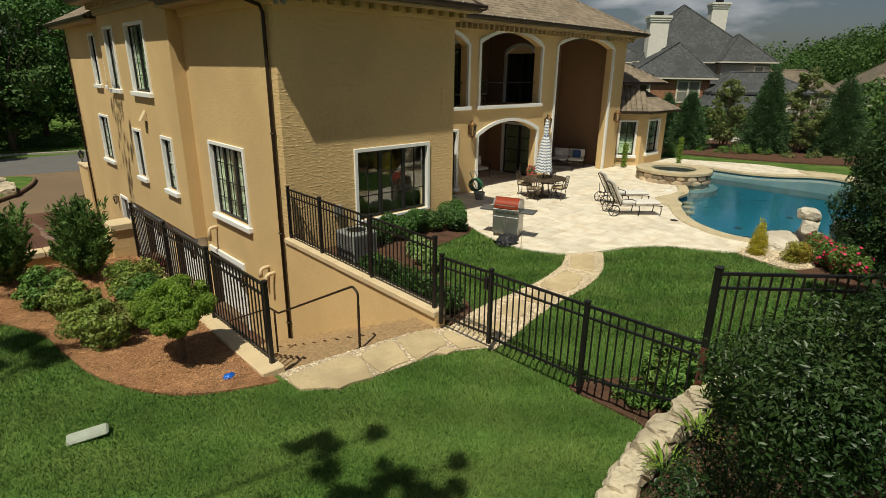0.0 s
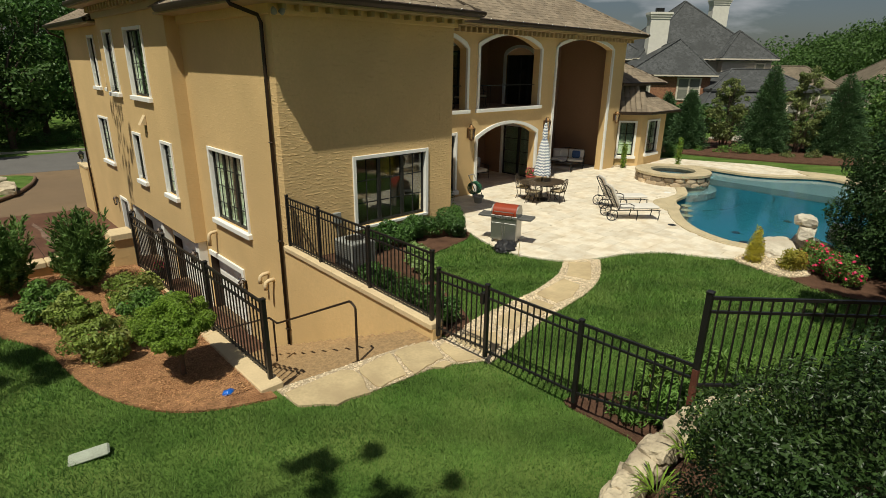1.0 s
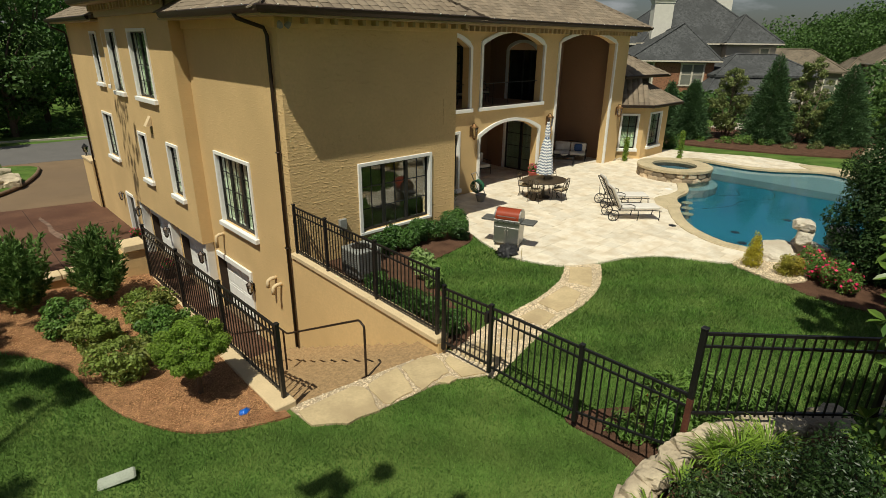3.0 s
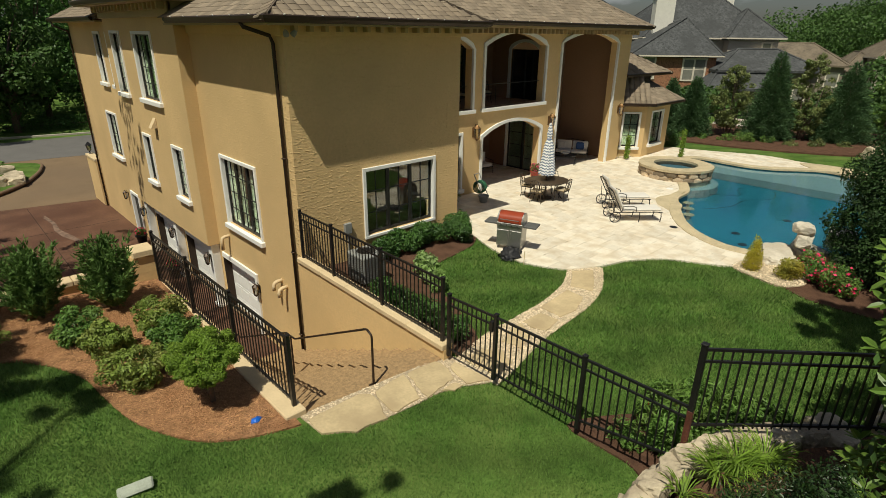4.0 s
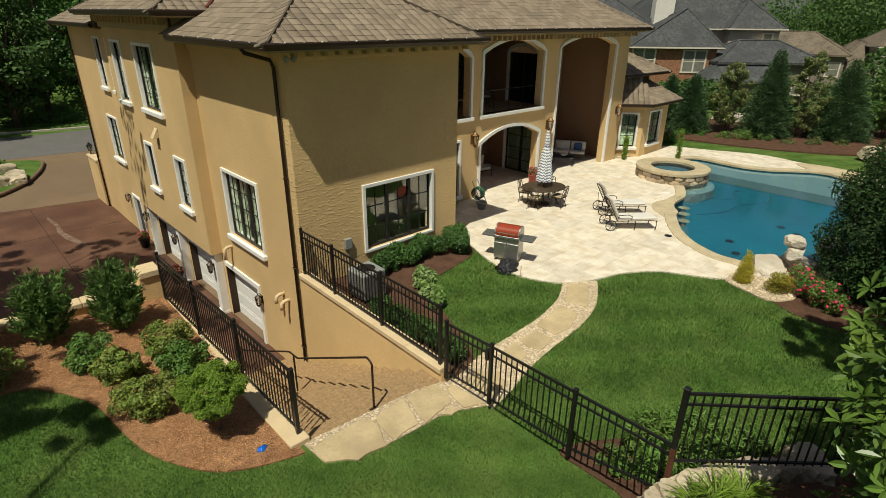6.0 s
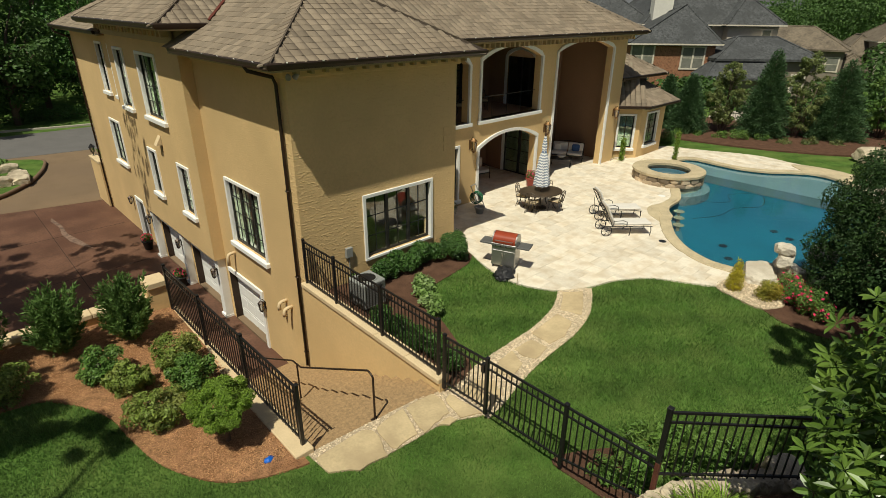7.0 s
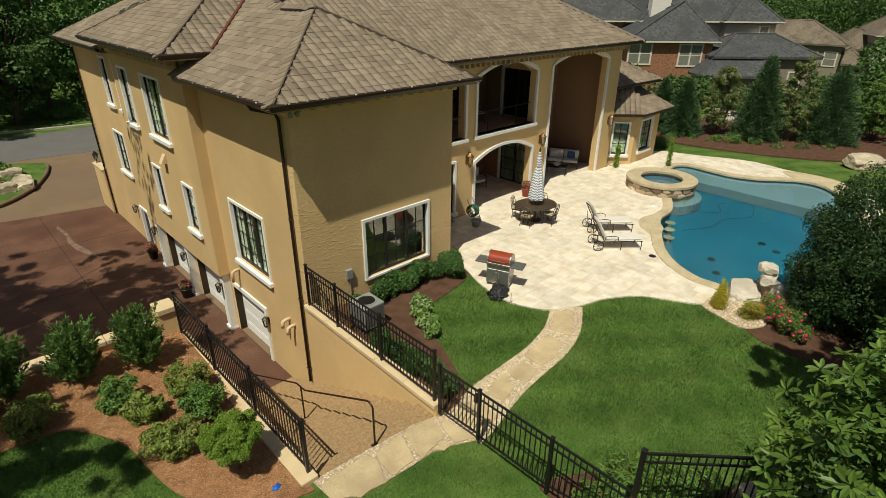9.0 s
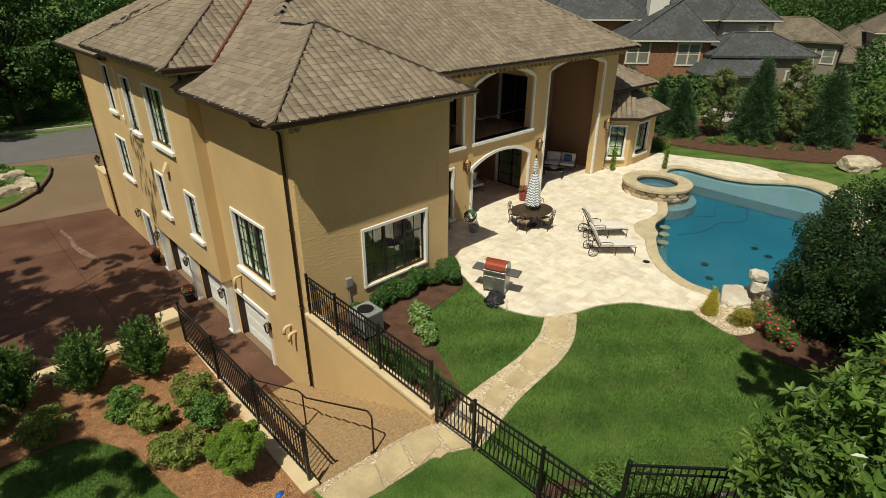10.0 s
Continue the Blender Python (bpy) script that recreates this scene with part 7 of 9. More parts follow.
for k in range(9):
    boulder(27.2 + 0.22 * k, 15.0 - 0.05 * k + rng.uniform(-0.08, 0.08), PZ(27), 0.14, 0.12, 0.09, 50 + k, rng.uniform(0, 180), "small tan edging rock by the wall", "edging rocks by the wall")
for k in range(7):
    boulder(2.0 + rng.uniform(-1.6, 1.6), 43.5 + rng.uniform(-2.0, 2.5), DRIVE_Z + 0.45, rng.uniform(0.5, 0.9), rng.uniform(0.4, 0.7), rng.uniform(0.3, 0.5), 70 + k, rng.uniform(0, 180), "grey limestone rock in the planted island", "rocks in the planted island")

# ---- plants ----
nr = np.random.default_rng(11)
LEAF_DARK = leaf_mat("dark_glossy_leaf", (0.022, 0.050, 0.012), 0.4, 0.42, 0.15, (0.042, 0.075, 0.018))
LEAF_CLIPPED = leaf_mat("clipped_evergreen_leaf", (0.021, 0.054, 0.011), 0.4, 0.7, 0.2, (0.034, 0.077, 0.015))
LEAF_MAG = leaf_mat("magnolia_leaf", (0.090, 0.160, 0.027), 0.35, 0.30, 0.26, (0.15, 0.235, 0.042))
LEAF_YELLOW = leaf_mat("yellow_leaf", (0.42, 0.33, 0.03), 0.3, 0.4, 0.3)
LEAF_MID = leaf_mat("mid_green_leaf", (0.109, 0.213, 0.039), 0.4, 0.5, 0.28, (0.161, 0.253, 0.052))
LEAF_BRIGHT = leaf_mat("bright_green_leaf", (0.180, 0.290, 0.034), 0.35, 0.55, 0.40, (0.24, 0.35, 0.05))
LEAF_HEDGE = leaf_mat("hedge_leaf", (0.055, 0.130, 0.025), 0.4, 0.42, 0.25, (0.088, 0.182, 0.039))
LEAF_JUNIPER = leaf_mat("juniper_sprays", (0.102, 0.186, 0.043), 0.4, 0.65, 0.3, (0.132, 0.222, 0.050))
LEAF_AZALEA = leaf_mat("azalea_leaf", (0.201, 0.276, 0.052), 0.4, 0.55, 0.32, (0.253, 0.276, 0.069))
LEAF_GOLD = leaf_mat("golden_leaf", (0.50, 0.43, 0.03), 0.35, 0.5, 0.3)
LEAF_HOSTA = leaf_mat("pale_hosta_leaf", (0.19, 0.31, 0.075), 0.4, 0.5, 0.35, (0.30, 0.40, 0.16))
LEAF_LIME = leaf_mat("yellow_green_leaf", (0.30, 0.29, 0.035), 0.35, 0.5, 0.3, (0.36, 0.28, 0.04))
LEAF_WOOD = leaf_mat("woodland_leaf", (0.052, 0.112, 0.023), 0.45, 0.6, 0.26, (0.082, 0.152, 0.030))
LEAF_CONIFER = leaf_mat("conifer_sprays", (0.062, 0.125, 0.048), 0.4, 0.6, 0.3, (0.084, 0.156, 0.058))
LEAF_OLIVE = leaf_mat("olive_leaf", (0.144, 0.190, 0.055), 0.5, 0.4, 0.3, (0.230, 0.247, 0.092))
RED_PETAL = leaf_mat("rose_petal", (0.82, 0.05, 0.15), 0.3, 0.5, 0.3)
PINK_PETAL = leaf_mat("pink_petal", (0.65, 0.08, 0.16), 0.3, 0.5, 0.3)
ORANGE_PETAL = leaf_mat("orange_petal", (0.40, 0.06, 0.02), 0.3, 0.5, 0.3)


def leaf_arrays(pos, nrm, size, aspect=0.45, fold=0.25, droop=0.0):
    """Folded diamond leaves at the positions, facing roughly along the normals."""
    n = len(pos)
    rnd = nr.normal(size=(n, 3))
    axis_v = np.cross(nrm, rnd)
    axis_v /= np.linalg.norm(axis_v, axis=1, keepdims=True) + 1e-9
    axis_v[:, 2] -= droop
    axis_v /= np.linalg.norm(axis_v, axis=1, keepdims=True) + 1e-9
    side = np.cross(nrm, axis_v)
    side /= np.linalg.norm(side, axis=1, keepdims=True) + 1e-9
    s = (size * nr.uniform(0.65, 1.3, n))[:, None]
    base = pos - axis_v * s * 0.5
    tip = pos + axis_v * s * 0.5
    lf = pos + side * s * aspect * 0.5 + nrm * s * fold * 0.3
    rt = pos - side * s * aspect * 0.5 + nrm * s * fold * 0.3
    v = np.stack([base, lf, tip, rt], 1).reshape(-1, 3)
    return v


def leaf_mesh(name, v, material, parent=None):
    n = len(v) // 4
    me = bpy.data.meshes.new(name)
    me.vertices.add(len(v))
    me.vertices.foreach_set("co", np.asarray(v, dtype=np.float32).ravel())
    k = np.arange(n) * 4
    tri = np.stack([k, k + 1, k + 2, k, k + 2, k + 3], 1).ravel()
    me.loops.add(len(tri))
    me.loops.foreach_set("vertex_index", tri.astype(np.int32))
    me.polygons.add(2 * n)
    me.polygons.foreach_set("loop_start", (np.arange(2 * n) * 3).astype(np.int32))
    me.polygons.foreach_set("loop_total", np.full(2 * n, 3, dtype=np.int32))
    me.update()
    me.validate()
    me.materials.append(material)
    ob = new(name, me)
    if parent:
        ob.parent = parent
    return ob


def cloud(blobs, n, inner=0.72, jitter=0.08):
    """Points and outward normals in the outer shells of a set of ellipsoids (x, y, z, rx, ry, rz)."""
    b = np.array(blobs, float)
    wgt = (b[:, 3] * b[:, 4] * b[:, 5]) ** 0.667
    idx = nr.choice(len(b), n, p=wgt / wgt.sum())
    d = nr.normal(size=(n, 3))
    d /= np.linalg.norm(d, axis=1, keepdims=True)
    r = inner + (1 - inner) * nr.random(n) ** 0.5 + nr.normal(size=n) * jitter
    p = b[idx, :3] + d * b[idx, 3:6] * r[:, None]
    nn = d / b[idx, 3:6]
    nn /= np.linalg.norm(nn, axis=1, keepdims=True)
    nn = nn * 0.8 + nr.normal(size=(n, 3)) * 0.5
    nn[:, 2] += 0.25
    nn /= np.linalg.norm(nn, axis=1, keepdims=True)
    return p, nn


def lumpy(c, r, n, size, squash=1.0, spread=0.62):
    """A main ellipsoid broken into smaller clumps over its surface."""
    out = [(*c, r[0] * 0.72, r[1] * 0.72, r[2] * 0.72)]
    for _ in range(n):
        d = nr.normal(size=3)
        d /= np.linalg.norm(d)
        k = size * nr.uniform(0.7, 1.3)
        out.append((c[0] + d[0] * r[0] * spread * nr.uniform(0.85, 1.1), c[1] + d[1] * r[1] * spread * nr.uniform(0.85, 1.1), c[2] + d[2] * r[2] * spread * nr.uniform(0.85, 1.1), k * r[0], k * r[1], k * r[2] * squash))
    return out


def plant(name, label, category, blobs, n, leaf, material, stem=None, group="", aspect=0.45, inner=0.7, droop=0.0, base=None, extra=None):
    """A shrub or tree: trunk and limbs, and a crown of single leaves."""
    b = np.array(blobs, float)
    bx, by = (base[0], base[1]) if base else (b[:, 0].mean(), b[:, 1].mean())
    bz = base[2] if base else ground_z(bx, by)
    pl = empty(name, label, category, group, m=Matrix.Translation((bx, by, bz)))
    off = np.array([bx, by, bz])
    p, nn = cloud(blobs, n, inner)
    keep = p[:, 2] > bz + 0.02
    leaf_mesh("crown", leaf_arrays(p[keep], nn[keep], leaf, aspect, 0.25, droop) - off, material, pl)
    for lab, mt, m, sz in (extra or ()):
        q, qn = cloud(blobs, m, 0.95, 0.03)
        keep = q[:, 2] > bz + 0.1
        leaf_mesh(lab, leaf_arrays(q[keep], qn[keep], sz, 0.9, 0.4) - off, mt, pl)["kind"] = "stuff"
    bm = bmesh.new()
    r0 = stem or 0.03
    top = b[:, 2].mean() - bz
    tube(bm, [(0, 0, -0.08), (0.02, 0.01, top * 0.5), (0.0, 0.02, top)], r0, 8, r0 * 0.6)
    part("trunk", bm, BARK, pl, "", True)
    order = nr.permutation(len(b))[:14]
    for i in order:
        q = b[i, :3] - off
        s = Vector((0, 0, max(0.02, min(top * 0.8, q[2] * 0.45))))
        mid = s.lerp(Vector(q), 0.55) + Vector((0, 0, 0.08 * (q[2] - s.z)))
        bm = bmesh.new()
        tube(bm, [s, mid, Vector(q)], r0 * 0.45, 5, r0 * 0.12)
        part("branch", bm, BARK, pl, "", True)
    return pl


# mulch bed by the court wall
def sprays(x, y, z, h, r, n, per):
    """Feathery sprigs that fan out and up from one root, each set with short narrow leaves."""
    pos, way = [], []
    for _ in range(n):
        a, e = nr.uniform(0, 2 * math.pi), nr.random()
        low = nr.random() < 0.35
        L = h * (nr.uniform(0.35, 0.65) if low else nr.uniform(0.70, 1.05))
        e = 0.6 + 0.4 * e if low else e
        out = np.array([math.cos(a), math.sin(a), 0.0])
        t = nr.uniform(0.22, 1.0, per)
        c = np.array([x, y, z]) + out * (e * r * t)[:, None] * (1.0 if low else 0.95) + np.array([0, 0, 1.0]) * (L * t * (1 - 0.12 * e * t))[:, None]
        d = out * 0.55 * e + np.array([0, 0, 0.75]) + nr.normal(size=(per, 3)) * 0.42
        pos.append(c + nr.normal(size=(per, 3)) * 0.03 * (1.2 - t)[:, None])
        way.append(d / np.linalg.norm(d, axis=1, keepdims=True))
    pos, way = np.concatenate(pos), np.concatenate(way)
    side = np.cross(way, nr.normal(size=way.shape))
    side /= np.linalg.norm(side, axis=1, keepdims=True)
    s = (0.11 * nr.uniform(0.7, 1.3, len(pos)))[:, None]
    return np.stack([pos, pos + way * s * 0.45 + side * s * 0.13, pos + way * s, pos + way * s * 0.45 - side * s * 0.13], 1).reshape(-1, 3)


for x, y, h in ((-1.75, 12.7, 1.6), (-0.35, 12.75, 1.65), (0.95, 12.55, 1.65), (2.2, 12.3, 1.65)):
    z = ground_z(x, y)
    jp = empty("juniper", "dark green feathery juniper in the mulch bed", "shrub", "junipers along the court wall", m=Matrix.Translation((x, y, z)))
    leaf_mesh("crown", sprays(0, 0, 0, h, 0.58, 140, 90), LEAF_JUNIPER, jp)
    bm = bmesh.new()
    tube(bm, [(0, 0, -0.06), (0.02, 0.01, 0.3), (0, 0.02, 0.7)], 0.035, 7, 0.012)
    part("trunk", bm, BARK, jp, "", True)
for k, (x, y, r, h) in enumerate(((-0.15, 11.47, 0.52, 0.38), (1.3, 11.15, 0.48, 0.38), (1.62, 10.4, 0.42, 0.36), (2.6, 10.7, 0.52, 0.44), (2.6, 9.85, 0.50, 0.40), (1.75, 9.25, 0.56, 0.38), (-0.9, 12.3, 0.42, 0.36))):
    z = ground_z(x, y)
    plant("azalea", "loose green azalea shrub in the mulch bed", "shrub", lumpy((x, y, z + h * 0.9), (r, r, h * 1.05), 26, 0.24, spread=0.80), 4600, 0.07, LEAF_MID if k % 3 == 1 else LEAF_AZALEA, 0.02, "shrubs in the mulch bed", 0.45, 0.45)
z = ground_z(2.45, 7.95)
plant("topiary", "bright green round clipped shrub on a short stem", "shrub", lumpy((2.45, 7.95, z + 0.92), (0.57, 0.57, 0.40), 70, 0.20, spread=0.84), 34000, 0.048, LEAF_BRIGHT, 0.045, "", 0.36, 0.45)

# along the house
hb = []
for x in np.arange(8.55, 11.0, 0.32):
    hb += lumpy((x, 11.62 + 0.1 * math.sin(x * 5), -0.05), (0.34, 0.36, 0.42), 3, 0.5)
plant("hedge", "dense dark green laurel hedge under the window", "hedge", hb, 15000, 0.085, LEAF_HEDGE, 0.03, "", 0.4, 0.55)
plant("laurel", "rounded dark green laurel at the end of the hedge", "shrub", lumpy((11.45, 11.25, 0.0), (0.52, 0.5, 0.5), 10, 0.42), 6500, 0.085, LEAF_HEDGE, 0.03, "", 0.4, 0.55)
hb = []
for x, y, r in ((7.15, 9.6, 0.38), (7.2, 8.9, 0.42), (7.25, 8.2, 0.42), (7.3, 7.6, 0.40), (7.2, 7.1, 0.34), (8.0, 11.6, 0.36)):
    plant("evergreen_shrub", "low dark evergreen shrub behind the fence", "shrub", lumpy((x, y, ground_z(x, y) + r * 0.75), (r, r, r * 0.9), 8, 0.45), 3600, 0.07, LEAF_HEDGE, 0.02, "low shrubs along the fence", 0.42, 0.5)


def rosette(name, label, x, y, r, n, length, width, material, group="", lift=0.5, base=None):
    """A tuft of long arching leaves from one root."""
    v = []
    z0 = (ground_z(x, y) if base is None else base)
    for i in range(n):
        a = nr.uniform(0, 2 * math.pi)
        L = length * nr.uniform(0.6, 1.1)
        e = lift * nr.uniform(0.6, 1.3)
        d = np.array([math.cos(a), math.sin(a), 0])
        s = np.array([-math.sin(a), math.cos(a), 0])
        o = np.array([x, y, z0]) + d * r * nr.random() * 0.4
        w = width * nr.uniform(0.8, 1.2)
        pts = [o + d * L * t * 0.9 + np.array([0, 0, 1]) * L * (e * t * 1.6 - 1.15 * e * t * t) for t in (0, 0.35, 0.7, 1.0)]
        wd = (0.35, 1.0, 0.8, 0.05)
        for k in range(3):
            v += [pts[k] - s * w * wd[k], pts[k] + s * w * wd[k], pts[k + 1] + s * w * wd[k + 1], pts[k + 1] - s * w * wd[k + 1]]
    pl = empty(name, label, "plant", group, m=Matrix.Translation((x, y, z0)))
    leaf_mesh("leaves", np.array(v) - np.array([x, y, z0]), material, pl)["kind"] = "stuff"
    return pl


for x, y in ((9.35, 10.5), (9.05, 10.1), (8.8, 9.65), (8.6, 9.2)):
    hz = ground_z(x, y)
    plant("hosta", "light green mounded hosta with broad leaves in the bed", "plant", lumpy((x, y, hz + 0.24), (0.36, 0.34, 0.24), 9, 0.42), 620, 0.13, LEAF_HOSTA, 0.012, "hostas by the house", 0.5, 0.45)

# bank: day lilies, perennials, glossy shrub and magnolia by the camera's side
for x, y in ((6.42, 1.42), (6.15, 1.55), (5.7, 1.75), (6.72, 1.22), (5.2, 1.85)):
    rosette("day_lily", "clump of arching green day lily leaves among the rocks", x, y, 0.25, 130 if x > 6 else 45, 0.44 if x > 6 else 0.32, 0.008, LEAF_BRIGHT, "day lilies on the bank", 0.95, ground_z(x, y) + 0.02)
for k, (x, y, h) in enumerate(((7.65, 2.92, 0.85), (7.3, 2.5, 0.7), (7.9, 2.5, 1.05), (8.15, 2.05, 1.1), (8.4, 1.65, 0.95), (7.75, 2.0, 0.9), (7.1, 3.1, 0.22))):
    z = ground_z(x, y)
    plant("perennial", "leafy green perennial with orange flowers behind the fence" if k == 0 else "leafy green perennial behind the fence", "plant", lumpy((x, y, z + h * 0.55), (0.36, 0.36, h * 0.52), 22, 0.28, spread=0.85), 2300 if h > 0.3 else 500, 0.13, LEAF_MID, 0.015, "perennials behind the fence", 0.22, 0.3, extra=[("flower", ORANGE_PETAL, 22, 0.07)] if k == 0 else None)
plant("glossy_shrub", "tall dark glossy-leaved shrub on the bank", "shrub", lumpy((3.15, 0.30, 2.05), (0.90, 0.86, 1.30), 90, 0.20, spread=0.85), 100000, 0.030, LEAF_DARK, 0.05, "", 0.42, 0.45, base=(3.4, 0.2, ground_z(3.4, 0.2)))
mb_ = lumpy((5.4, -0.50, 2.75), (1.0, 0.95, 1.25), 28, 0.27, spread=0.82) + lumpy((6.55, -0.45, 3.45), (1.2, 1.10, 1.6), 32, 0.27, spread=0.82) + lumpy((8.1, -0.70, 3.5), (1.4, 1.2, 1.75), 28, 0.27, spread=0.82)
mag = plant("magnolia", "magnolia with large glossy leaves and a few yellow ones", "tree", mb_, 8500, 0.11, LEAF_WOOD, 0.09, "", 0.42, 0.4, base=(6.3, -1.1, ground_z(6.3, -1.1)), extra=[("yellow_leaf", LEAF_YELLOW, 60, 0.10)])


def whorls(blobs, n, size, per=7):
    """Rosettes of broad rounded leaves at the twig ends."""
    p, ax = cloud(blobs, n, 0.94, 0.05)
    ax[:, 2] = np.abs(ax[:, 2]) + 0.35
    ax /= np.linalg.norm(ax, axis=1, keepdims=True)
    u = np.cross(ax, nr.normal(size=ax.shape))
    u /= np.linalg.norm(u, axis=1, keepdims=True)
    w = np.cross(ax, u)
    out = []
    for k in range(per):
        a = 2 * math.pi * (k + nr.uniform(-0.25, 0.25, n)) / per
        e = nr.uniform(0.05, 0.75, n)
        d = (u * np.cos(a)[:, None] + w * np.sin(a)[:, None]) * np.cos(e)[:, None] + ax * np.sin(e)[:, None]
        sd = np.cross(ax, d)
        sd /= np.linalg.norm(sd, axis=1, keepdims=True)
        up = np.cross(d, sd)
        s = (size * nr.uniform(0.7, 1.2, n))[:, None]
        b0, tip = p + d * s * 0.06, p + d * s - up * s * 0.10
        l1, l2 = p + d * s * 0.42 + sd * s * 0.17 + up * s * 0.04, p + d * s * 0.75 + sd * s * 0.15
        r1, r2 = p + d * s * 0.42 - sd * s * 0.17 + up * s * 0.04, p + d * s * 0.75 - sd * s * 0.15
        out += [np.stack([b0, l1, l2, tip], 1).reshape(-1, 3), np.stack([b0, tip, r2, r1], 1).reshape(-1, 3)]
    return np.concatenate(out)


leaf_mesh("leaf_rosette", whorls(mb_, 1250, 0.17) - np.array(mag.location), LEAF_MAG, mag)["kind"] = "stuff"

# clipped evergreen, roses and golden shrubs by the pool
eb_ = lumpy((18.5, 0.85, 1.55), (2.5, 2.45, 2.75), 140, 0.18, spread=0.84) + lumpy((18.05, 1.75, 0.9), (1.62, 1.45, 1.75), 75, 0.2, spread=0.84) + lumpy((20.2, -2.4, 1.4), (2.6, 2.6, 2.7), 80, 0.2, spread=0.84)
plant("evergreen_tree", "big dense dark green clipped evergreen beside the pool", "tree", eb_, 140000, 0.095, LEAF_CLIPPED, 0.14, "", 0.45, 0.78, base=(18.6, 0.9, ground_z(18.6, 0.9)))
z = ground_z(16.15, 4.3)
blobs = [(16.15, 4.3, z + 0.28, 0.26, 0.26, 0.3), (16.15, 4.3, z + 0.55, 0.2, 0.2, 0.3), (16.15, 4.3, z + 0.8, 0.12, 0.12, 0.26)]
plant("golden_cypress", "small cone-shaped golden cypress in the gravel", "shrub", blobs, 3000, 0.06, LEAF_GOLD, 0.02, "", 0.35, 0.3)
plant("golden_shrub", "rounded yellow-green shrub at the pool bed", "shrub", lumpy((16.35, 3.4, ground_z(16.35, 3.4) + 0.32), (0.45, 0.42, 0.38), 10, 0.4), 3200, 0.06, LEAF_LIME, 0.02, "", 0.4, 0.4)
for x, y, r in ((16.55, 2.75, 0.42), (16.2, 2.35, 0.40), (16.9, 3.1, 0.38), (16.0, 2.0, 0.3)):
    plant("rose_bush", "dark green rose bush with red blooms", "shrub", lumpy((x, y, ground_z(x, y) + 0.40), (r, r, 0.45), 10, 0.4), 2400, 0.06, LEAF_MID, 0.02, "roses by the pool", 0.5, 0.4, extra=[("rose_bloom", RED_PETAL, 95, 0.08)])
for (x, y), z, mt, nm in ((POT1, PZ(19.7) + 0.42, PINK_PETAL, "pink"), (POT2, DRIVE_Z + 0.52, RED_PETAL, "red"), (POT3, DRIVE_Z + 0.52, RED_PETAL, "red")):
    plant("potted_flowers", nm + " flowers growing in the pot", "flowers", [(x, y, z + 0.14, 0.24, 0.24, 0.2)], 500, 0.07, LEAF_MID, 0.01, "", 0.5, 0.3, base=(x, y, z - 0.05), extra=[("bloom", mt, 130, 0.07)])
for x, y, h in ((29.95, 12.55, 1.5), (27.5, 14.45, 1.15)):
    z = PZ(27) - 0.02
    plant("upright_shrub", "slim upright green shrub by the terrace", "shrub", [(x, y, z + 0.2 + h * k / 6, 0.15 + 0.04 * (k % 2), 0.15, 0.2) for k in range(6)], 1300, 0.09, LEAF_BRIGHT, 0.02, "slim shrubs by the terrace", 0.35, 0.3, base=(x, y, z))
plant("box_shrub", "dark green clipped shrub by the bay", "shrub", lumpy((33.7, 14.9, -0.35), (0.9, 0.7, 0.5), 10, 0.4), 3000, 0.08, LEAF_HEDGE, 0.03, "", 0.45, 0.5)
plant("evergreen_shrub", "low dark evergreen shrub against the porch wall", "shrub", lumpy((14.2, 14.4, -0.2), (0.55, 0.35, 0.4), 8, 0.4), 2500, 0.05, LEAF_HEDGE, 0.02, "", 0.42, 0.5, base=(14.2, 14.4, PZ(14)))

